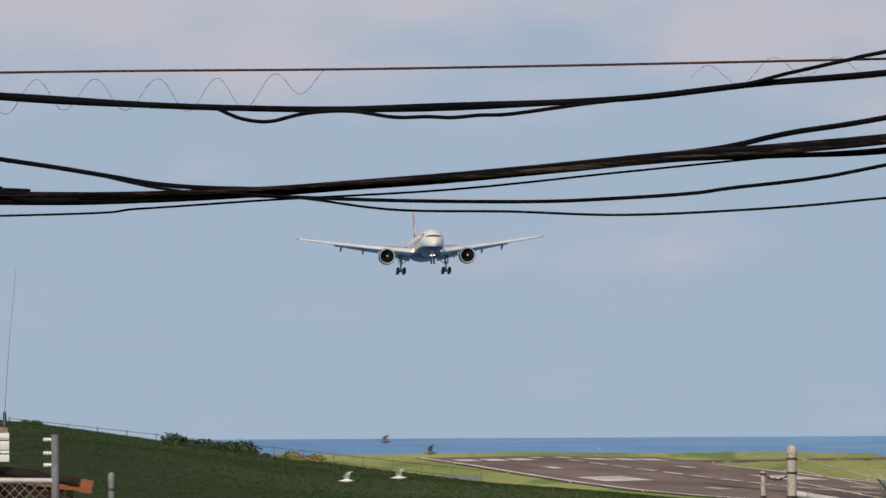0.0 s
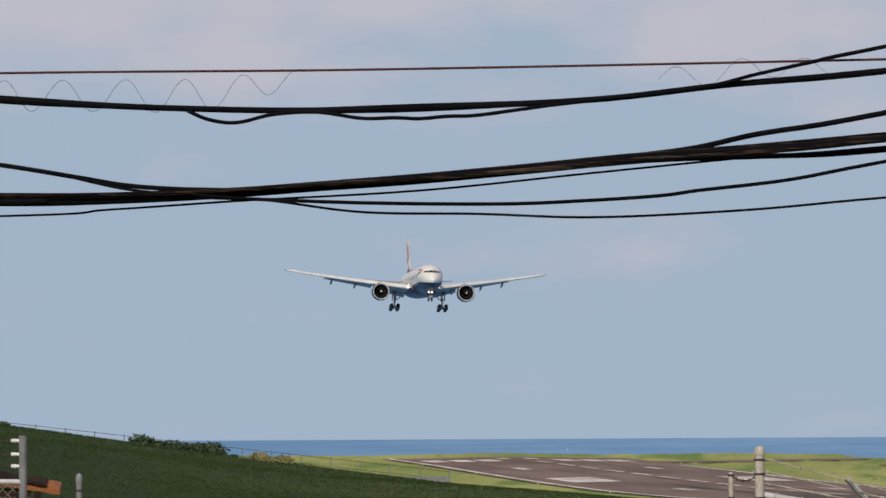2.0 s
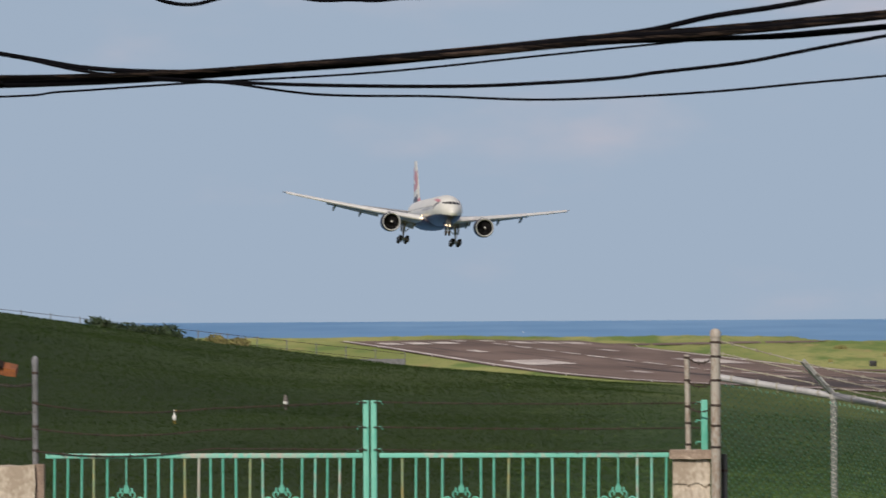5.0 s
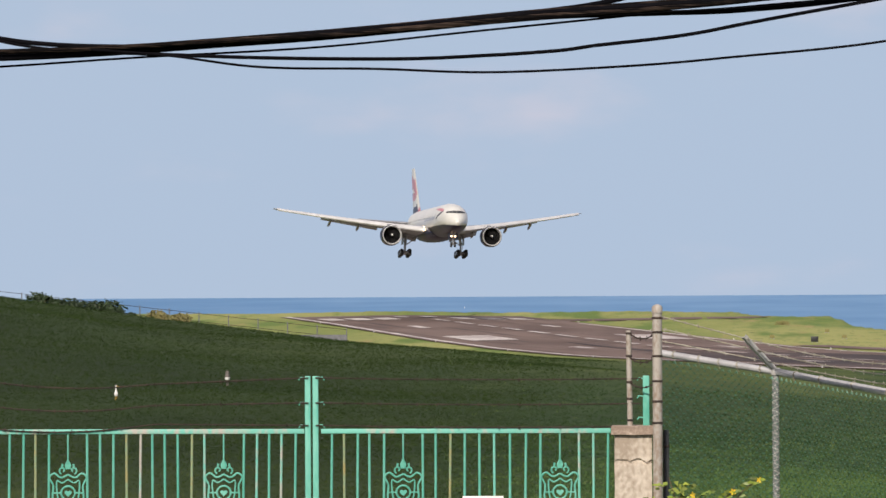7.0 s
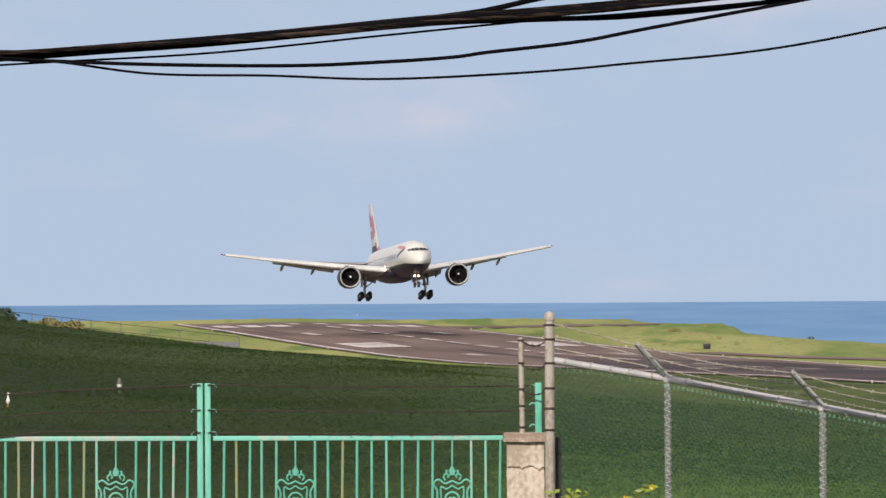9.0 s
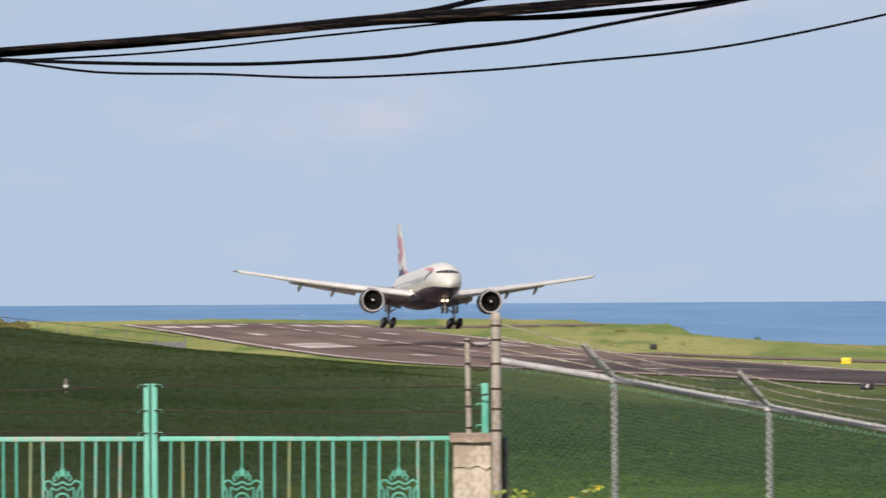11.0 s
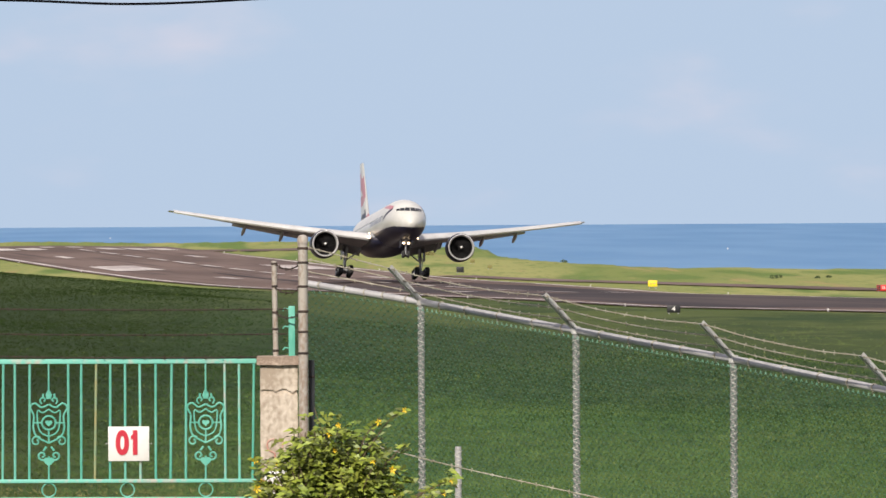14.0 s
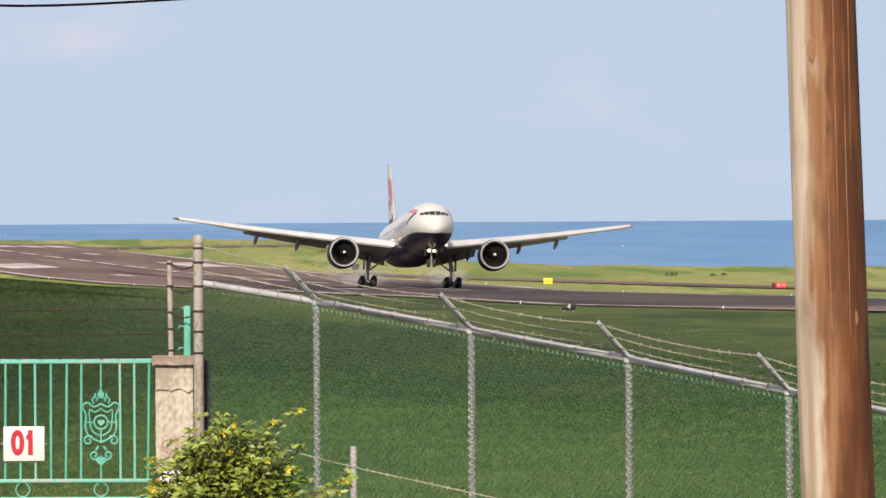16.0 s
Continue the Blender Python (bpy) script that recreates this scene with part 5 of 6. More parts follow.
def barbed(name, pts, mat, label, r=0.0044, step=0.13, group="barbed wires", seed=0):
    """Two twisted strands with barbs."""
    rnd = random.Random(seed)
    line = spline(pts, 16)
    o = line[0].copy()
    bm = bmesh.new()
    ln = 0.0
    strands = [[], []]
    for i, p in enumerate(line):
        if i:
            ln += (p - line[i - 1]).length
        for s in (0, 1):
            a = ln * 60 + s * math.pi
            strands[s].append(p - o + Vector((0, math.cos(a), math.sin(a))) * r * 0.7)
    for s in strands:
        tube(bm, s, r, 5)
    d = 0.0
    for a, b in zip(line, line[1:]):
        d += (b - a).length
        if d > step:
            d = 0.0
            for k in range(2):
                v = Vector((rnd.uniform(-0.4, 0.4), rnd.uniform(-1, 1), rnd.uniform(-1, 1))).normalized() * 0.020
                tube(bm, [a - o - v, a - o + v], r * 0.8, 4)
    ob = link(name, bm, mat)
    ob.location = o
    return tagged(ob, label, "barbed wire", group)


def sag(a, b, d, n=4):
    a, b = Vector(a), Vector(b)
    return [a + (b - a) * (k / n) + Vector((0, 0, -4 * d * (k / n) * (1 - k / n))) for k in range(n + 1)]


for i, z in enumerate((2.50, 2.29, 2.10)):
    barbed("barbed_wire", sag((-2.6, GATE_Y - 0.03, z), (0.14, GATE_Y - 0.03, z - 0.02), 0.012), BARB, "rusty barbed wire strung above the gate", seed=i)
    barbed("barbed_wire", sag((-5.45, GATE_Y - 0.03, z + 0.0), (-4.0, GATE_Y - 0.03, z - 0.05 + 0.03 * i), 0.05) + sag((-3.9, GATE_Y - 0.03, z - 0.045 + 0.03 * i), (-2.66, GATE_Y - 0.03, z), 0.0), BARB, "sagging rusty barbed wire above the gate", seed=10 + i)
    barbed("barbed_wire", sag((-5.45, GATE_Y - 0.03, z + 0.17 - 0.03 * i), (-6.2, 80.0, 2.67 - 0.22 * i), 0.04), BARB, "rusty barbed wire above a wall end", seed=20 + i)
for i, z in enumerate((2.86, 2.66, 2.45)):
    barbed("barbed_wire", sag((0.04, GATE_Y - 0.05, z), (0.27, GATE_Y - 0.20, z + 0.01), 0.05), BARB, "short rusty wire tied between two posts", step=0.06, seed=30 + i)

for i, z in enumerate((3.165, 3.045, 2.94)):
    barbed("barbed_wire", sag((-6.33, 80.0, z), (-9.5, 80.1, z + 0.03), 0.02), BARB, "dark barbed wire on porcelain insulators", seed=60 + i)


# ---- chain-link fence along the field ----
FENCE = [Vector((0.29, 80.5, 2.65)), Vector((1.335, 80.0, 2.48)), Vector((2.644, 78.2, 2.25)), Vector((3.92, 76.5, 2.025)), Vector((5.16, 74.8, 1.78)), Vector((6.375, 73.1, 1.536)), Vector((7.6, 71.4, 1.29))]
ARM = Vector((-0.285, -0.19, 0.315))


def wrap_mesh(parent, x, y, z0, z1, r):
    """Mesh wire drawn tight round a post, two crossing spirals."""
    bm = bmesh.new()
    n = int((z1 - z0) / 0.010)
    for s in (-1, 1):
        pts = []
        for i in range(n + 1):
            a = s * math.tau * i * 0.010 / 0.066
            pts.append((x + r * math.cos(a), y + r * math.sin(a), z0 + (z1 - z0) * i / n))
        tube(bm, pts, 0.0052, 4, False)
    part("mesh_wrap", bm, MESHDULL, parent, "pale mesh wire wound round the post")


def build_fence():
    fence = thing("chain_link_fence", pose(0, 0, 0), "galvanised pipe fence with green mesh and barbed wire arms", "fence")
    for i, p in enumerate(FENCE):
        if i:
            bm = bmesh.new()
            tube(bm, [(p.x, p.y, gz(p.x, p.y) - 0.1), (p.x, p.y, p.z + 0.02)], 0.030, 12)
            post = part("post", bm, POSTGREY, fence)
            # angle-iron arm, its two flanges meeting along the lower edge
            bm = bmesh.new()
            along = ARM.normalized()
            side = along.cross(Vector((0, 0, 1))).normalized()
            over = side.cross(along)
            for d0, d1 in ((side, over), (over, side)):
                q = [Vector((0, 0, 0)), d0 * 0.040, d0 * 0.040 + d1 * 0.006, d1 * 0.006]
                loft(bm, [[p - side * 0.02 - over * 0.015 + v for v in q], [p + ARM - side * 0.02 - over * 0.015 + v for v in q]])
            part("arm", bm, ARMGALV, post, "slanted galvanised arm for barbed wire")
            bm = bmesh.new()
            lathe(bm, [(-0.03, 0.030), (-0.028, 0.042), (0.03, 0.042), (0.034, 0.030)], p, "Z", 12, True)
            part("rail_band", bm, ARMGALV, post)
            wrap_mesh(post, p.x, p.y, max(gz(p.x, p.y), -0.6), p.z - 0.05, 0.031)
    for a, b in zip(FENCE, FENCE[1:]):
        bm = bmesh.new()
        tube(bm, [a, b], 0.031, 12)
        rail = part("top_rail", bm, GALV, fence)
        for f in (0.14, 0.33, 0.52, 0.71, 0.9):
            bm = bmesh.new()
            c = a.lerp(b, f + 0.03 * math.sin(f * 40 + a.x * 3))
            lie = (b - a).normalized()
            acr = lie.cross(Vector((0, 0, 1))).normalized()
            top = acr.cross(lie)
            ring = [c + lie * 0.010 * (k / 10 - 0.5) + (acr * math.cos(k * math.tau / 10) + top * math.sin(k * math.tau / 10)) * 0.035 for k in range(11)]
            tube(bm, ring + [ring[-1] + Vector((0.01, -0.01, -0.05))], 0.0065, 5)
            part("rail_tie", bm, BARBPALE, rail)
        # mesh: two crossing sets of wires, in front of the posts
        bm = bmesh.new()
        h = min(a.z, b.z) - 0.1
        d = Vector((b.x - a.x, b.y - a.y, b.z - a.z))
        n = d.length
        off = Vector((-0.81, -0.6, 0)) * 0.045

        def at(s, t):
            return a + d * (s / n) + Vector((0, 0, -t - 0.055)) + off
        step = 0.068
        ends = bmesh.new()
        k = -h
        while k < n:
            s0, s1 = max(k, 0), min(k + h, n)
            for flip in (0, 1):
                q = [(s0, s0 - k), (s1, s1 - k)] if not flip else [(s0, h - (s0 - k)), (s1, h - (s1 - k))]
                tube(bm, [at(*q[0]), at(*q[1])], 0.0010, 3, False)
            k += step
        knots = bmesh.new()
        for i in range(int((h + n) / step) + 1):
            for j in range(int((h + n) / step) + 1):
                u, w = -h / 2 + (i + j) * step / 2, h / 2 + (j - i) * step / 2
                if 0 < u < n and 0 < w < h:
                    tube(knots, [at(u - 0.011, w), at(u + 0.011, w)], 0.0042, 3, False)
        tagged(part("mesh_twist", knots, KNOTGREEN, fence, "green-coated twists where the mesh wires hook together"), kind="stuff")
        s = 0.0
        while s < n:
            tube(ends, [at(s, 0.012), at(s + 0.012, -0.012), at(s + 0.024, 0.012)], 0.0032, 3, False)
            s += step
        tagged(part("mesh_edge", ends, MINTWIRE, fence, "mint-green twisted wire ends below the rail"), kind="stuff")
        tagged(part("mesh", bm, MESHGREEN, fence, "green-coated chain-link mesh"), kind="stuff")
    for i, f in enumerate((0.95, 0.62, 0.30)):
        pts = []
        for a, b in zip(FENCE[1:], FENCE[2:]):
            pts += sag(a + ARM * f, b + ARM * f, 0.035 - 0.008 * i, 4)[:-1]
        pts = [FENCE[0] + Vector((0, 0, 0.33 - 0.11 * i))] + pts + [FENCE[-1] + ARM * f]
        barbed("barbed_wire", pts, BARBPALE, "pale galvanised barbed wire on fence arms", 0.0042, 0.12, "barbed wires", 40 + i)


build_fence()

low_post = pipe_post(1.565, 75.6, -0.1, 1.325, 0.027, GALV, "low_fence_post", "short grey metal fence post in grass", "post")
wrap_mesh(low_post, 0.0, 0.0, 0.1, 1.31, 0.028)
barbed("barbed_wire", [(0.3, 75.6, 1.46), (0.79, 75.6, 1.353), (1.565, 75.57, 1.153), (2.56, 75.5, 0.93), (3.885, 75.4, 0.635), (5.46, 75.2, 0.30)], BARBPALE, "pale barbed wire on a short post", 0.0042, 0.12, "barbed wires", 51)


# ---- guard hut, camera mast and clutter beside the gate ----
def build_hut():
    h = thing("guard_hut", pose(0, 0, 0), "small cream hut with white fascia and flat grey roof", "hut")
    bm = bmesh.new()
    box(bm, -10.0, -7.51, 88.0, 90.5, gz(-8, 89) - 0.2, 2.95, 0.01)
    part("wall", bm, PLASTER, h)
    h.matrix_basis = pose(-7.285, 87.75, 0, 0, 0, 4.9) @ pose(7.285, -87.75, 0)
    for k, (z0, z1) in enumerate(((2.92, 3.03), (3.035, 3.14), (3.145, 3.20))):
        bm = bmesh.new()
        box(bm, -10.2, -7.285, 87.75 - 0.01 * k, 90.7, z0, z1, 0.006)
        part("fascia_board", bm, FASCIA, h, "white painted board with peeling edges")
    bm = bmesh.new()
    box(bm, -10.2, -7.30, 87.8, 90.7, 3.205, 3.25, 0.006)
    part("roof", bm, CONCRETEDARK, h)
    bm = bmesh.new()
    for x in (-9.6, -8.6):
        box(bm, x, x + 0.6, 87.97, 88.0, 1.3, 2.3)
    part("window", bm, GLASS, h)
    a = thing("whip_antenna", pose(-7.45, 89.2, 3.25), "hair-thin whip antenna on a black base", "antenna")
    bm = bmesh.new()
    lathe(bm, [(0, 0.035), (0.05, 0.035), (0.07, 0.02), (0.14, 0.016), (0.16, 0.006)], (0, 0, 0), "Z", 10)
    part("base", bm, SIGNBLACK, a)
    bm = bmesh.new()
    tube(bm, [(0, 0, 0.15), (0.05, 0, 0.85), (0.12, 0, 1.58)], [0.0032, 0.0024, 0.0016], 5)
    part("whip", bm, THINGREY, a)
    c = thing("security_camera", pose(-7.235, 82.0, 0), "white dome security camera on a grey mast", "security camera")
    bm = bmesh.new()
    tube(bm, [(0, 0, gz(-7, 82) - 0.1), (0, 0, 4.80)], 0.031, 12)
    part("mast", bm, DARKMETAL, c)
    bm = bmesh.new()
    tube(bm, [(0.05, 0.03, 2.6), (0.045, 0.03, 4.7)], 0.010, 8)
    part("conduit", bm, SIGNWHITE, c)
    bm = bmesh.new()
    lathe(bm, [(-0.02, 0.02), (0.0, 0.25), (0.03, 0.243), (0.10, 0.21), (0.15, 0.14), (0.17, 0.03)], (0.03, 0, 4.75), "Z", 28)
    hood = part("hood", bm, DOME, c, "white domed hood")
    bm = bmesh.new()
    lathe(bm, [(-0.05, 0.10), (0.0, 0.13)], (0.12, 0, 4.74), "Z", 20)
    part("collar", bm, DOME, hood)
    bm = bmesh.new()
    bmesh.ops.create_uvsphere(bm, u_segments=16, v_segments=10, radius=0.06, matrix=Matrix.Translation((0.135, -0.01, 4.685)))
    part("lens_dome", bm, SMOKED, hood, "smoked lens dome")
    bm = bmesh.new()
    box(bm, -0.06, 0.06, -0.05, 0.05, 4.90, 4.95, 0.01)
    part("top_cap", bm, RUSTROOF, c, "rust-red cap")


build_hut()


def build_left_clutter():
    p = thing("insulator_post", pose(-6.235, 80.0, 0), "grey post carrying white porcelain insulators", "post")
    bm = bmesh.new()
    tube(bm, [(0, 0, gz(-6, 80) - 0.1), (0, 0, 3.21)], 0.036, 14)
    part("pipe", bm, GREYPIPE, p)
    for z in (3.165, 3.045, 2.94, 2.80):
        bm = bmesh.new()
        lathe(bm, [(-0.105, 0.012), (-0.10, 0.02), (-0.085, 0.014), (-0.07, 0.022), (-0.055, 0.014), (-0.03, 0.018)], (0, 0, z), "X", 10)
        part("insulator", bm, PORCELAIN, p)
    f = thing("yard_fence", pose(0, 0, 0), "galvanised pipe rail with chain-link mesh below", "fence")
    bm = bmesh.new()
    tube(bm, [(-9.5, 80.1, 2.84), (-6.24, 80.0, 2.80)], 0.026, 10)
    part("top_rail", bm, GALV, f)
    bm = bmesh.new()
    h, k = 2.2, -2.2
    while k < 3.2:
        s0, s1 = max(k, 0), min(k + h, 3.2)
        for flip in (0, 1):
            q = [(s0, s0 - k), (s1, s1 - k)] if not flip else [(s0, h - (s0 - k)), (s1, h - (s1 - k))]
            tube(bm, [(-9.5 + q[0][0], 79.98, 2.8 - q[0][1]), (-9.5 + q[1][0], 79.98, 2.8 - q[1][1])], 0.0028, 3, False)
        k += 0.09
    tagged(part("mesh", bm, OLDPIPE, f, "rusty grey chain-link mesh"), kind="stuff")
    s = thing("lean_to_roof", pose(0, 0, 0), "rusty orange sheet lean-to, shade between its sheets as dark boards", "shed")
    def plank(nm, mat, label, x0, x1, lo0, hi0, lo1, hi1, y0, y1):
        bm = bmesh.new()
        loft(bm, [[Vector((x0 + (x1 - x0) * k / 12, y, z)) for y, z in ((y0, l), (y1, l + 0.05), (y1, h + 0.05), (y0, h))]
                  for k in range(13) for l, h in ((lo0 + (lo1 - lo0) * k / 12 + 0.006 * math.sin(k * 2.1), hi0 + (hi1 - hi0) * k / 12 + 0.008 * math.sin(k * 1.3)),)])
        part(nm, bm, mat, s, label)
    plank("roof_sheet", RUSTROOF, "rusty orange sheet", -7.14, -6.13, 2.81, 2.865, 2.655, 2.715, 83.0, 83.3)
    plank("lower_sheet", RUSTROOF, "rusty orange sheet", -7.14, -6.50, 2.42, 2.48, 2.575, 2.61, 83.05, 83.3)
    plank("board", DARKWOOD, "", -7.14, -6.25, 2.86, 2.895, 2.735, 2.75, 82.97, 83.2)
    # dark gap between the sheets, its shade built as near-black boards
    plank("board", DARKWOOD, "", -7.14, -6.40, 2.66, 2.71, 2.63, 2.655, 82.95, 83.1)
    plank("board", DARKWOOD, "", -7.14, -6.75, 2.52, 2.58, 2.60, 2.64, 82.95, 83.1)
    for x in (-7.05, -6.4):
        bm = bmesh.new()
        box(bm, x - 0.03, x + 0.03, 83.8, 83.86, gz(x, 83.8) - 0.1, 2.7)
        part("prop", bm, DARKWOOD, s)


build_left_clutter()


# ---- signs on the airfield ----
def board_sign(x, y, w, h, legs, face, name, label, bars=(), text=None, textmat=None, faces=()):
    g = gz(x, y) + 0.02
    p = thing(name, pose(x, y, g), label, "sign")
    bm = bmesh.new()
    box(bm, -w / 2, w / 2, -0.1, 0.1, legs, legs + h, 0.03)
    part("cabinet", bm, face, p)
    for s in (-0.35, 0.35):
        bm = bmesh.new()
        tube(bm, [(s * w, 0, -0.2), (s * w, 0, legs + 0.02)], 0.05, 8)
        part("leg", bm, GALV, p)
    for x0, x1, m in faces:
        bm = bmesh.new()
        box(bm, x0, x1, -0.112, -0.102, legs + 0.05, legs + h - 0.05)
        part("panel", bm, m, p)
    for cx, cz, bw, bh, m in bars:
        bm = bmesh.new()
        box(bm, cx - bw / 2, cx + bw / 2, -0.125, -0.118, legs + cz - bh / 2, legs + cz + bh / 2)
        part("bar", bm, m, p)
    if text:
        for tx, body, size, m in text:
            lettering(body, size, pose(tx, -0.13, legs + h / 2, 90), m, p)
    return p


board_sign(52.5, 1240.0, 1.25, 0.85, 0.25, SIGNYELLOW, "taxiway_sign", "yellow airfield sign with dark marks", [(-0.22, 0.42, 0.22, 0.12, CAPSTONE), (0.20, 0.46, 0.26, 0.12, CAPSTONE)])
board_sign(34.6, 775.0, 1.15, 0.62, 0.12, SIGNBLACK, "distance_marker", "black distance marker board with a white digit", text=[(0.0, "4", 0.62, SIGNWHITE)])
board_sign(78.5, 1155.0, 1.9, 0.75, 0.15, SIGNREDFACE, "runway_sign", "red and black runway holding sign", faces=[(-0.93, -0.45, SIGNBLACK)], text=[(-0.69, "C", 0.5, SIGNREDFACE), (0.24, "07-25", 0.45, SIGNWHITE)])
board_sign(30.6, 1455.0, 1.2, 0.9, 0.1, SIGNBLACK, "back_of_sign", "dark back of an airfield marker board")
for x, y in ((24.5, 1500.0), (34.5, 1540.0), (36.0, 1480.0)):
    board_sign(x, y, 0.75, 0.55, 0.15, STRAW, "marker_board", "small pale straw-coloured airfield marker board")


# ---- fence and shrubs on the hill crest ----
def build_crest_fence():
    f = thing("crest_fence", pose(0, 0, 0), "thin old post and wire fence behind the hill crest", "fence")
    a, b = Vector((-46.5, 560, 2.50)), Vector((-17.2, 560, -0.90))
    n = 16
    for k in range(n + 1):
        p = a.lerp(b, k / n)
        bm = bmesh.new()
        tube(bm, [(p.x, p.y, gz(p.x, p.y) - 0.2), (p.x, p.y, p.z + 0.1)], 0.032, 6)
        part("post", bm, GREYPIPE, f)
    for dz in (0.0, -0.5):
        bm = bmesh.new()
        tube(bm, [a + Vector((0, 0, dz)), b + Vector((0, 0, dz))], 0.016, 5)
        part("wire", bm, BARB, f)
    bm = bmesh.new()
    box(bm, -20.2, -17.2, 559.9, 560.1, -1.75, -1.2)
    part("dark_panel", bm, GREYPIPE, f)


build_crest_fence()


def leaf_cloud(rnd, centre, radii, count, size, verts, faces, flat=0.5):
    """Small folded leaves scattered in a lumpy shell."""
    for _ in range(count):
        d = Vector((rnd.gauss(0, 1), rnd.gauss(0, 1), rnd.gauss(0, 1))).normalized()
        k = 0.55 + 0.45 * rnd.random() ** 0.5
        k *= 1 + 0.35 * noise.noise(d * 2.2 + centre * 0.7)
        p = centre + Vector((d.x * radii[0], d.y * radii[1], d.z * radii[2])) * k
        a = Vector((rnd.gauss(0, 1), rnd.gauss(0, 1), rnd.gauss(0, flat))).normalized()
        b = a.cross(Vector((rnd.gauss(0, 1), rnd.gauss(0, 1), rnd.gauss(0, 1)))).normalized()
        s = size * rnd.uniform(0.6, 1.3)
        i = len(verts)
        up = a.cross(b) * s * 0.12
        verts += [p - a * s, p - b * s * 0.42 + up, p + a * s, p + b * s * 0.42 + up]
        faces += [(i, i + 1, i + 2), (i, i + 2, i + 3)]


def build_crest_shrubs():
    rnd = random.Random(11)
    for x0, x1, n, r in ((-29.6, -25.5, 13, 0.50), (-25.4, -24.4, 4, 0.30), (-42, -38.5, 8, 0.55), (-37.4, -36, 3, 0.28), (-26.4, -25.6, 3, 0.85), (-24.2, -21.8, 7, 0.42)):
        for k in range(n):
            x = x0 + (x1 - x0) * (k + rnd.random()) / n
            y = 452 + rnd.uniform(-5, 5)
            rr = r * rnd.uniform(0.35, 0.95)
            vs, fs = [], []
            c = Vector((0, 0, rr * 0.45))
            leaf_cloud(rnd, c, (rr * 1.5, rr * 1.2, rr * 0.8), 330, 0.075 + rr * 0.05, vs, fs)
            t = thing("shrub", pose(x, y, gz(x, y) - 0.05), "dark scrubby shrub on the hill crest", "shrub", "shrubs on the crest")
            bm = bmesh.new()
            tube(bm, [(0, 0, -0.2), (0.05, 0, rr * 0.6)], [0.04, 0.02], 5)
            part("stem", bm, TWIG, t)
            ob = raw("crown", vs, fs, STRAW if x > -24.3 else SHRUB, "", "", "", t)
            ob.pop("kind", None)


build_crest_shrubs()


def build_field_tufts():
    rnd = random.Random(31)
    for x, y, r, mat, lab in [((74.2, 75.1, 80.5, 82.6)[k] + rnd.uniform(-0.3, 0.3), 1330 + rnd.uniform(-6, 6), (0.5, 0.42, 0.3, 0.3)[k], SHRUBPALE, "low dark shrub on the airfield grass") for k in range(4)] \
            + [(29 + rnd.uniform(-1, 1), 1650 + rnd.uniform(-4, 4), 0.6, STRAW, "tuft of straw-coloured grass on the airfield") for k in range(4)] \
            + [(51 + rnd.uniform(-1, 1), 1545 + rnd.uniform(-3, 3), 0.4, SHRUBPALE, "low dark shrub on the airfield grass") for k in range(2)]:
        vs, fs = [], []
        leaf_cloud(rnd, Vector((0, 0, r * 0.4)), (r * 1.4, r, r * 0.7), 90, 0.10 + 0.1 * r, vs, fs, 1.5)
        t = thing("shrub" if mat is SHRUBPALE else "grass_tuft", pose(x, y, gz(x, y)), lab, "shrub" if mat is SHRUBPALE else "grass tuft", "field tufts")
        ob = raw("leaves", vs, fs, mat, "", "", "", t)
        ob.name = "foliage"
        ob.pop("kind", None)


build_field_tufts()


def build_sea_specks():
    # white specks at sea, taken for far boats, built as small floats
    for x, y in ((150.0, 2960.0), (-67.0, 3800.0), (228.0, 3150.0)):
        b = thing("sea_speck", pose(x, y, -17.5), "tiny white speck far out on the sea", "buoy", "buoys at sea")
        bm = bmesh.new()
        lathe(bm, [(-0.25, 0.12), (-0.1, 0.30), (0.12, 0.32), (0.2, 0.22), (0.24, 0.06)], (0, 0, 0), "Z", 12)
        part("float", bm, SIGNWHITE, b)
        bm = bmesh.new()
        tube(bm, [(0, 0, 0.2), (0, 0, 0.6)], 0.05, 6)
        part("mast", bm, SIGNWHITE, b)


build_sea_specks()


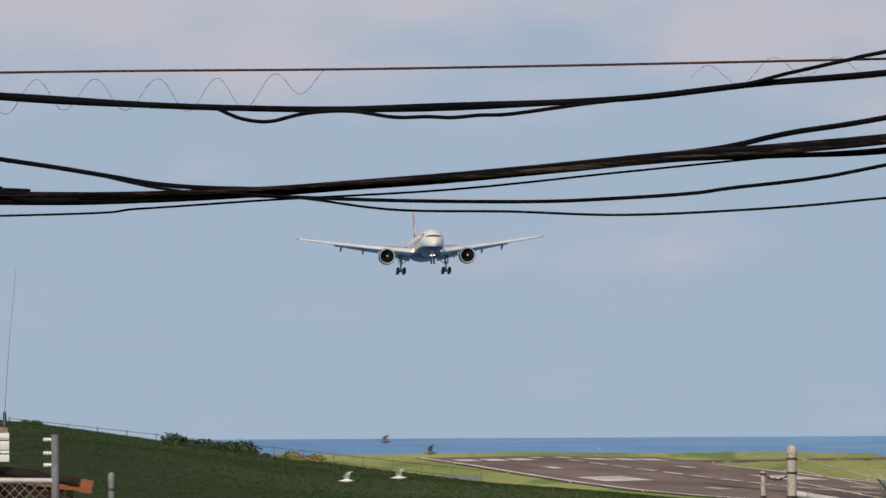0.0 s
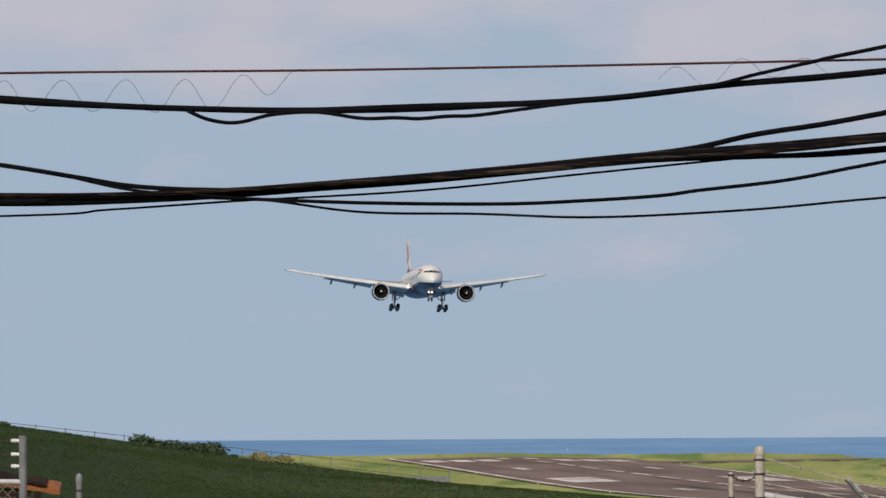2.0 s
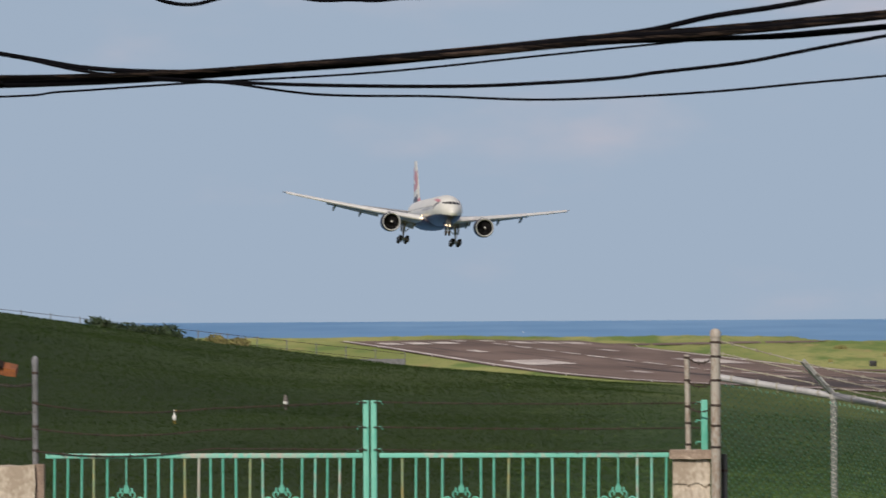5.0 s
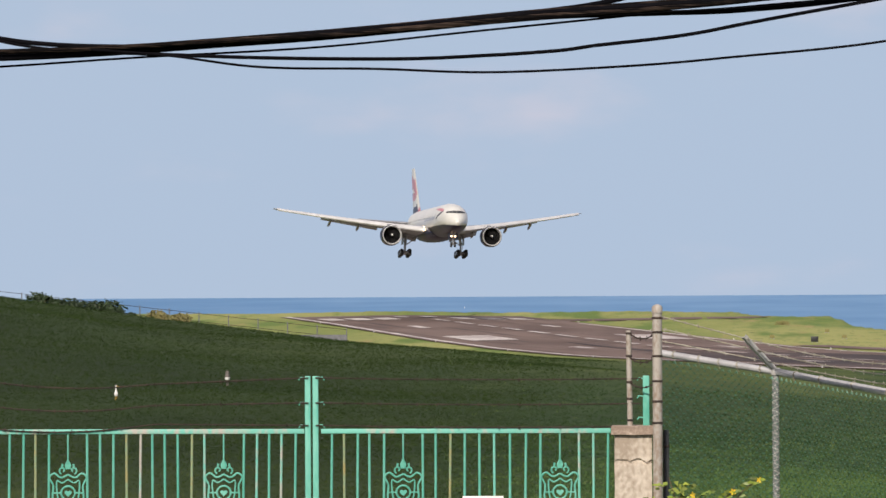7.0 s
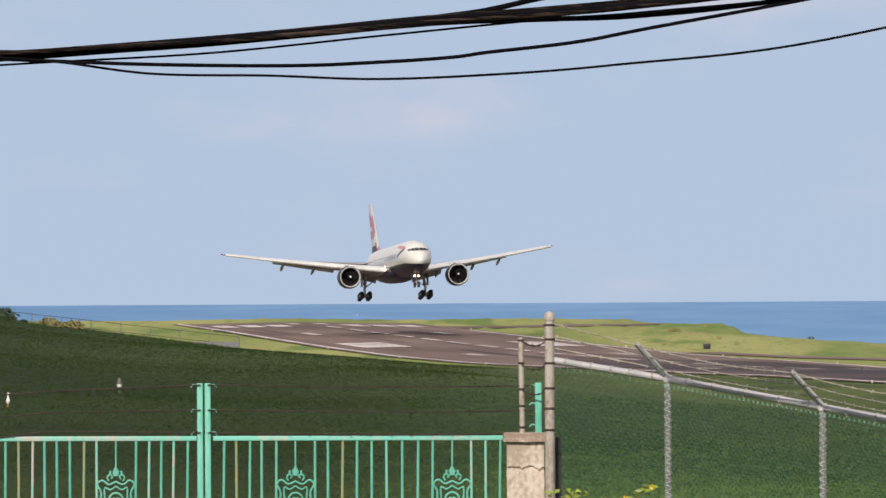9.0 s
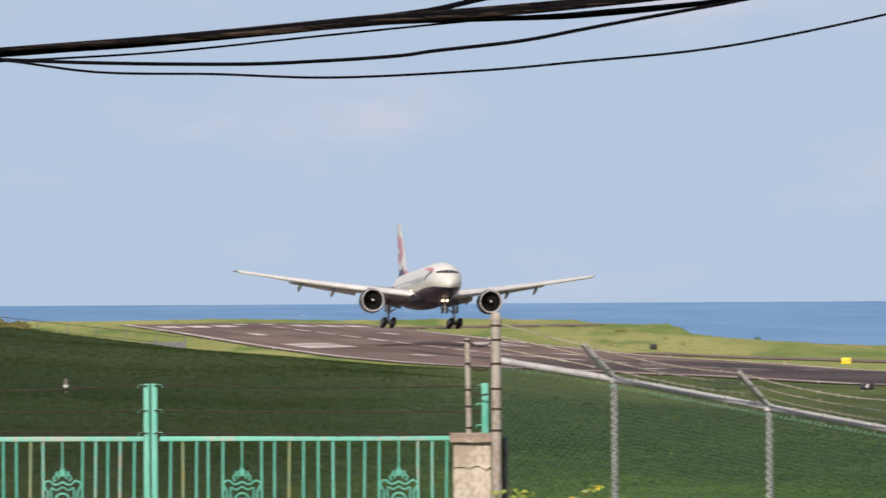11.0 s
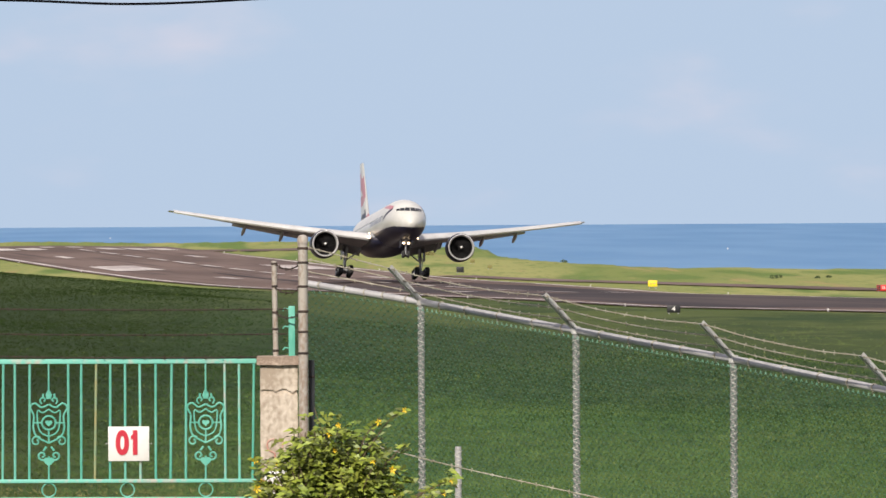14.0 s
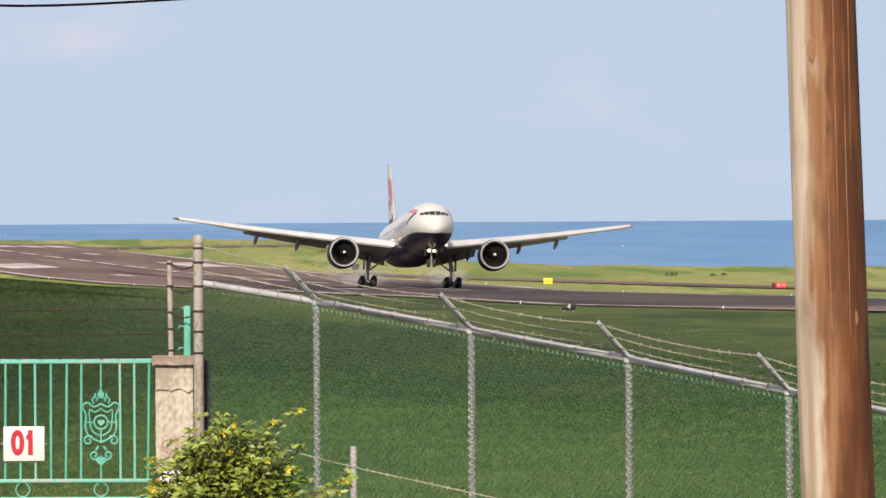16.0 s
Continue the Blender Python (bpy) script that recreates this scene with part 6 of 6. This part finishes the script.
# ---- flowering bush before the pillar ----
def build_bush():
    rnd = random.Random(4)
    y0 = 74.4
    t = thing("flowering_bush", pose(0.48, y0, gz(0.48, y0)), "yellow-green leafy bush with small yellow flowers", "bush")
    vs, fs = [], []
    stems = bmesh.new()
    tips = []
    for k in range(105):
        a = rnd.uniform(0, math.tau)
        reach = rnd.uniform(0.15, 0.72) * (1.22 if math.cos(a) > 0.3 else 1.0)
        top = Vector((math.cos(a) * reach, math.sin(a) * reach * 0.7, 1.58 - 0.9 * (reach / 0.72) ** 2 * rnd.uniform(0.5, 1.0) - rnd.uniform(0, 0.35)))
        if k < 5:
            top = Vector(((-0.30, -0.12, 0.42, 0.62, 0.98)[k], 0.0, (1.50, 1.66, 1.58, 1.36, 1.05)[k]))
        base = Vector((rnd.uniform(-0.15, 0.15), rnd.uniform(-0.1, 0.1), 0))
        mid = base.lerp(top, 0.55) + Vector((math.cos(a) * 0.05, 0, 0.18))
        line = spline([base, mid, top], 6)
        tube(stems, line, [0.012 * (1 - 0.7 * i / len(line)) for i in range(len(line))], 5)
        tips.append(top)
        # compound leaves along the upper part
        for i in range(15):
            f = 0.30 + 0.70 * i / 14
            p = line[min(int(f * (len(line) - 1)), len(line) - 1)] + Vector((rnd.gauss(0, 0.06), rnd.gauss(0, 0.06), rnd.gauss(0, 0.05)))
            d = Vector((rnd.gauss(0, 1), rnd.gauss(0, 1) - 0.3, rnd.gauss(-0.1, 0.5))).normalized()
            side = d.cross(Vector((0, 0, 1))).normalized()
            L = rnd.uniform(0.10, 0.17)
            for j in range(4):
                q = p + d * L * (0.25 + 0.25 * j) + Vector((0, 0, -0.02 * j * j * 0.4))
                for s in ((-1, 1) if j < 3 else (0,)):
                    e = (d * 0.6 + side * s).normalized() if s else d
                    w = e.cross(Vector((rnd.gauss(-0.3, 0.5), rnd.gauss(-0.7, 0.5), 0.8))).normalized() * rnd.uniform(0.014, 0.024)
                    m = len(vs)
                    ll = rnd.uniform(0.055, 0.100)
                    fold = Vector((0, 0, rnd.uniform(-0.004, 0.012)))
                    vs += [q, q + e * ll * 0.5 + w + fold, q + e * ll + Vector((0, 0, rnd.uniform(-0.030, 0.012))), q + e * ll * 0.5 - w + fold]
                    fs += [(m, m + 1, m + 2), (m, m + 2, m + 3)]
    # thin shoots that carry the outermost flowers
    shoots = [Vector((x, -0.2, z)) for x, z in ((0.62, 1.64), (0.40, 1.54), (-0.62, 1.24), (-0.60, 1.0), (-0.64, 0.76), (0.95, 0.96), (1.0, 1.06), (0.35, 1.22))]
    for tip in shoots:
        foot = Vector((tip.x * 0.45, -0.1, tip.z - 0.38))
        line = spline([foot, foot.lerp(tip, 0.6) + Vector((0, 0, 0.06)), tip], 5)
        tube(stems, line, [0.006 - 0.003 * i / len(line) for i in range(len(line))], 5)
        for i in range(2, len(line)):
            for sd in (-1, 1):
                e = Vector((sd * rnd.uniform(0.5, 1.0), rnd.uniform(-0.6, 0.2), rnd.uniform(0.0, 0.6))).normalized()
                w = e.cross(Vector((0, -1, 0.3))).normalized() * 0.016
                m = len(vs)
                vs += [line[i], line[i] + e * 0.035 + w, line[i] + e * 0.075 + Vector((0, 0, -0.01)), line[i] + e * 0.035 - w]
                fs += [(m, m + 1, m + 2), (m, m + 2, m + 3)]
    part("branchwork", stems, TWIG, t)
    crown = raw("foliage", vs, fs, LEAF, "narrow yellow-green leaves", "", "", t)
    crown.pop("kind", None)
    first = None
    for k in range(22):
        p = rnd.choice(tips) + Vector((rnd.gauss(0, 0.06), -0.05 + rnd.gauss(0, 0.05), rnd.gauss(0.0, 0.06)))
        if k < 8:
            p = shoots[k]
        if first is None:
            bm = bmesh.new()
            for i in range(5):
                a = i * math.tau / 5
                for s in (0, 1):
                    vv = [bm.verts.new((0, 0, 0)), bm.verts.new((0.018 * math.cos(a - 0.4), -0.012, 0.018 * math.sin(a - 0.4))), bm.verts.new((0.026 * math.cos(a), -0.016, 0.026 * math.sin(a))), bm.verts.new((0.018 * math.cos(a + 0.4), -0.012, 0.018 * math.sin(a + 0.4)))]
                    bm.faces.new(vv)
                    break
            first = part("flower", bm, FLOWER, t)
            first.location = p
        else:
            o = new("flower", first.data)
            o.parent, o.location = t, p
            o.rotation_euler = (rnd.uniform(-0.6, 0.6), rnd.uniform(0, 6), rnd.uniform(-0.6, 0.6))
            o.scale = (rnd.uniform(0.8, 1.5),) * 3


build_bush()


# ---- birds ----
def build_bird(name, m, label, mat, span, wingmat=None):
    b = thing(name, m, label, "bird", "flying birds")
    k = span / 0.9
    bm = bmesh.new()
    lathe(bm, [(-0.26 * k, 0.005), (-0.22 * k, 0.02 * k), (-0.17 * k, 0.035 * k), (-0.12 * k, 0.03 * k), (-0.05 * k, 0.06 * k), (0.06 * k, 0.06 * k), (0.15 * k, 0.03 * k), (0.24 * k, 0.006)], (0, 0, 0), "X", 10)
    body = part("body", bm, mat, b)
    bm = bmesh.new()
    lathe(bm, [(-0.32 * k, 0.002), (-0.25 * k, 0.012 * k)], (0, 0, 0), "X", 6)
    part("beak", bm, BEAK, body)
    wings = []
    for s in (-1, 1):
        bm = bmesh.new()
        rows = []
        for f, fr, back, dz in ((0, -0.06, 0.07, 0), (0.35, -0.09, 0.05, 0.06), (0.7, -0.03, 0.08, 0.03), (1.0, 0.10, 0.12, -0.06)):
            yy = s * f * span * 0.5
            rows.append([Vector((fr * k, yy, dz * k + 0.012)), Vector((back * k, yy, dz * k + 0.004)), Vector((back * k, yy, dz * k - 0.004)), Vector((fr * k, yy, dz * k - 0.008))])
        loft(bm, rows)
        w = part("wing", bm, wingmat or mat, b)
        wings.append((w, s))
    return b, wings


def bird_line(rows, d):
    """Bearing and drop in thousandths to places d metres off."""
    return [(t, a * d / 1000, d, 3.5 + e * d / 1000) for t, a, e in rows]


BIRD_ROWS = [
    ("brown_bird", BROWNBIRD, "grey-brown bird flying low with raised wings", 0.72, 250, [(0, -36.3, -5.9), (0.2, -40.2, -6.0), (0.5, -48.1, -5.3), (0.7, -52.9, -4.2), (1.0, -60.8, -2.0), (1.2, -66.4, -0.9), (1.4, -72.4, 0.4), (1.6, -79.7, 0.3), (2.0, -95, 1.0), (16, -400, 30)]),
    ("brown_bird", BROWNBIRD, "grey-brown bird flying low beyond a hill", 0.66, 262, [(0, -41.3, -4.6), (0.1, -44.0, -4.7), (0.3, -48.0, -4.8), (0.5, -53.8, -4.7), (0.7, -58.1, -4.7), (1.0, -66.4, -3.2), (1.2, -71.6, -2.8), (1.4, -77.0, -1.6), (1.8, -90, -0.5), (16, -420, 24)]),
    ("white_egret", EGRET, "white egret gliding over the field", 0.68, 240, [(0, -39.8, -8.6), (0.3, -47.4, -8.9), (0.5, -52.7, -9.0), (0.7, -58.1, -9.6), (1.0, -66.5, -9.1), (1.3, -75.0, -8.1), (1.8, -90, -7.0), (16, -420, 20)]),
    ("white_egret", EGRET, "white egret gliding low over grass", 0.68, 235, [(0, -45.6, -8.9), (0.1, -47.8, -9.4), (0.2, -49.9, -9.8), (0.3, -51.5, -10.3), (0.6, -58, -11.5), (1.0, -67, -12.0), (2.0, -92, -10), (16, -430, 15)]),
]
birds = []
for nm, mat, lab, span, dist, rows in BIRD_ROWS:
    b, wings = build_bird(nm, pose(0, dist, 3.5), lab, mat, span)
    birds.append((b, wings, bird_line(rows, dist)))


def build_standing_birds():
    x, y = -14.75, 262.0
    e = thing("white_egret", pose(x, y, gz(x, y)), "white egret standing in the field", "bird")
    bm = bmesh.new()
    lathe(bm, [(0.10, 0.01), (0.13, 0.045), (0.19, 0.06), (0.25, 0.04), (0.29, 0.02), (0.36, 0.018), (0.40, 0.028), (0.43, 0.01)], (0, 0, 0), "Z", 10)
    part("body", bm, EGRET, e)
    for s in (-1, 1):
        bm = bmesh.new()
        tube(bm, [(s * 0.02, 0, -0.02), (s * 0.02, 0, 0.13)], 0.008, 5)
        part("leg", bm, BEAK, e)
    bm = bmesh.new()
    tube(bm, [(0.02, 0, 0.405), (0.10, 0, 0.395)], [0.012, 0.003], 5)
    part("beak", bm, BEAK, e)
    k = thing("perched_bird", pose(-3.34, GATE_Y - 0.03, 2.475) @ Matrix.Diagonal((0.75, 0.75, 0.75, 1)), "small dark bird with pale belly perched on wire", "bird")
    bm = bmesh.new()
    lathe(bm, [(0.0, 0.006), (0.015, 0.022), (0.045, 0.030), (0.075, 0.022), (0.088, 0.02), (0.105, 0.022), (0.120, 0.008)], (0, 0, 0), "Z", 12)
    for f in bm.faces:
        f.material_index = 1 if f.calc_center_median().z > 0.05 or f.calc_center_median().z < 0.02 else 0
    part("body", bm, [EGRET, BROWNBIRD], k)
    bm = bmesh.new()
    loft(bm, [[Vector((a, 0.022 + b, z)) for a, b in ((-w, 0), (w, 0), (w, 0.012), (-w, 0.012))] for z, w in ((-0.05, 0.010), (0.02, 0.02), (0.075, 0.024))])
    part("folded_wings", bm, BROWNBIRD, k)
    bm = bmesh.new()
    tube(bm, [(0.015, -0.005, 0.104), (0.04, -0.01, 0.100)], [0.006, 0.002], 5)
    part("beak", bm, SIGNBLACK, k)


build_standing_birds()


# ---- touchdown smoke: soft rigid puffs behind the wheels ----
def build_puffs():
    rnd = random.Random(21)
    out = []
    for s in (-1, 1):
        for k in range(4):
            t = 15.0 + k * 0.26
            x = float(np.interp(t, [15.0, 16.0], [25.35, 32.9])) + s * 5.55 - 1.0 + rnd.uniform(-0.5, 1.5)
            y = 1230.5 - 62.1 * (t - 15) + 14.5
            r = rnd.uniform(1.3, 1.9)
            p = thing("smoke_puff", pose(x, y, -14.5), "thin grey puff of tyre smoke", "smoke", "touchdown smoke")
            bm = bmesh.new()
            bmesh.ops.create_icosphere(bm, subdivisions=3, radius=r)
            for v in bm.verts:
                v.co *= 1 + 0.40 * noise.noise(v.co * 0.9 + Vector((k, s, 0)))
                v.co.x *= 1.9
                v.co.z *= 0.75
            part("puff", bm, SMOKE, p)
            out.append((p, t, x, y, r))
    return out


puffs = build_puffs()


# ---- grass blades of the near field ----
def build_grass(name, label, mat, count, seed, light, hill=0, zone=0):
    g = np.random.default_rng(seed)
    y = np.exp(g.uniform(np.log(86), np.log(455), count * 3))
    a = g.uniform(-0.095, 0.085, count * 3)
    x = a * y
    if light:
        keep = g.random(count * 3) < np.clip(0.25 + 8.0 * a, 0.004, 0.7) * np.clip(1.5 - y / 220, 0.1, 1) * (0.4 + 0.6 * (np.sin(x * 0.9) * np.sin(y * 0.13 + x * 0.2) > -0.1))
    else:
        keep = (g.random(count * 3) < (0.9 if hill else 0.95 * np.clip((330 - y - 2.5 * np.maximum(x, 0)) / 150, 0, 1))) & ((x + g.normal(0, 1.5, count * 3) < -2.0) == (hill > 0))
        if hill == 2:
            y = g.uniform(84, 116, count * 3)
            x = g.uniform(-8.0, 0.3, count * 3)
            keep = g.random(count * 3) < np.clip((118 - y) / 22, 0, 1)
    # zone 1 is the grass close to the fence, zone 2 the grass further up, in cloud-shaded colours
    if zone:
        close = 1 - soft_step(105, 235, y + 18 * np.sin(x * 0.5 + 0.02 * y))
        keep &= g.random(count * 3) < (close if zone == 1 else 1 - close)
    x, y, a = x[keep][:count], y[keep][:count], a[keep][:count]
    n = len(x)
    z = ground_z(x, y)
    size = (0.050 + 0.00042 * y) * g.uniform(0.6, 1.3, n) * (0.34 if hill == 1 else 0.42)
    vs, m = np.zeros((n, 3, 3, 3)), 3
    for k in range(m):
        ang = g.uniform(0, math.tau, n)
        lean = g.uniform(0.5, 1.5, n) * size
        dx, dy = np.cos(ang), np.sin(ang)
        w = size * 0.10
        ox, oy = g.normal(0, 0.35, n) * size, g.normal(0, 0.35, n) * size
        vs[:, k, 0] = np.stack([x + ox - w, y + oy, z - 0.01], -1)
        vs[:, k, 1] = np.stack([x + ox + w, y + oy, z - 0.01], -1)
        vs[:, k, 2] = np.stack([x + ox + dx * lean, y + oy + dy * lean, z + size * g.uniform(0.7, 1.1, n)], -1)
    v = vs.reshape(-1, 3)
    raw(name, v, np.arange(len(v)).reshape(-1, 3), mat, label, "grass", "stuff")


build_grass("field_grass", "bright green blades of field grass near the fence", BLADE, 110000, 1, False, 0, 1)
build_grass("shaded_field_grass", "deep green field grass blades, cloud shade in their colour", SHADEDBLADE, 110000, 6, False, 0, 2)
build_grass("gateside_grass", "olive blades of grass behind the gate", OLIVEBLADE, 70000, 7, False, 1, 1)
build_grass("hill_grass", "rank hill grass blades, dark olive with cloud shade in the colour", SHADEDRANKBLADE, 150000, 3, False, 1, 2)
build_grass("straw_grass", "dry straw-coloured grass inside the gate", STRAW, 9000, 5, False, 2)
build_grass("pale_field_grass", "lighter yellowish grass blades in patches", BLADELIGHT, 60000, 2, True)


# ---- what moves ----
# seconds, x, y, z of the engine line, bank
FLIGHT = [
    (0, -80.1, 2194.0, 38.50, -0.5), (0.5, -77.2, 2162.4, 35.95, -0.3), (1, -74.4, 2130.9, 33.4, 0.1), (1.5, -71.7, 2099.3, 30.85, 0.9),
    (2, -69, 2067.8, 28.35, 1.3), (2.5, -66.3, 2036.2, 25.9, 1.3), (3, -63.6, 2004.7, 23.55, 1.8), (3.5, -60.7, 1973.2, 21.35, 2.9),
    (4, -57.5, 1941.6, 19.3, 3.7), (4.5, -54.2, 1910.0, 17.3, 4.0), (5, -50.6, 1878.5, 15.6, 4.0), (5.2, -49, 1865.9, 14.85, 3.5),
    (6.2, -41.3, 1802.8, 10.9, 2.0), (7.5, -31.4, 1720.0, 6.1, 0.1), (8, -27.7, 1687.2, 4.45, -1.2), (8.5, -23.8, 1653.7, 3.0, -1.5),
    (9.7, -14.8, 1573.9, -0.15, -0.4), (11, -5.05, 1486.9, -2.4, 1.1), (11.5, -1.3, 1453.3, -3.0, 1.4), (12, 2.37, 1419.8, -3.48, 1.8),
    (12.5, 6.1, 1388.2, -3.9, 2.0), (13, 10.0, 1356.7, -4.3, 2.0), (13.5, 13.85, 1325.2, -4.6, 2.0), (14, 17.7, 1293.6, -4.86, 1.9),
    (14.5, 21.5, 1262.0, -5.15, 1.8), (15, 25.35, 1230.5, -5.38, 1.9), (15.5, 29.1, 1199.4, -5.50, 1.7), (16, 32.9, 1168.4, -5.50, 1.3),
]


def motions():
    t_yaw, yaw = [0, 2, 5, 8, 11, 12.5, 14.5, 16], [6.9, 7.6, 9.5, 9.5, 8.3, 7.4, 5.7, 4.3]
    t_pitch, pitch = [0, 1, 2, 3.5, 5, 6.5, 8, 11, 12.5, 14.5, 16], [1.8, 1.9, 1.7, 1.6, 1.3, 1.6, 2.2, 2.8, 3.5, 4.2, 4.2]
    walk(airliner, [(t, pose(x, y, z, -float(np.interp(t, t_pitch, pitch)), bank, float(np.interp(t, t_yaw, yaw)))) for t, x, y, z, bank in FLIGHT])
    # the breeze lifts the cables a little
    for ob in cables:
        o = ob.location.copy()
        if ob in sagging:
            walk(ob, [(t, pose(o.x, o.y, o.z + dz)) for t, dz in ((0, -0.005), (3.5, -0.011), (5.2, -0.009), (8.0, 0.006), (8.5, -0.002), (8.7, 0.0), (11.0, 0.011), (12.0, 0.009), (13.0, 0.004), (14.0, -0.003), (16.0, 0.0))])
            continue
        walk(ob, [(t, pose(o.x, o.y, o.z + dz)) for t, dz in ((0, 0), (5.2, 0.002), (8.0, 0.008), (11.0, 0.014), (16.0, 0.017))])
    for b, wings, line in birds:
        walk(b, [(t, pose(x, y, z, 0, 0, -4)) for t, x, y, z in line])
        ph = line[0][3]
        for w, s in wings:
            walk(w, [(t, pose(0, 0, 0, s * (14 + 34 * math.sin(t * math.tau / 0.42 + ph)))) for t in [0.105 * k for k in range(20)] + [16.0]])
    for p, t, x, y, r in puffs:
        walk(p, [(0, pose(x, y, -14.5)), (t - 0.05, pose(x, y, -14.5)), (t + 0.12, pose(x, y, -9.8)), (t + 0.6, pose(x + 4.2, y - 2.0, -9.7 + 0.35 * r)), (max(16.0, t + 0.61), pose(x + 6.5, y - 2.5, -9.5 + 0.4 * r))])


motions()
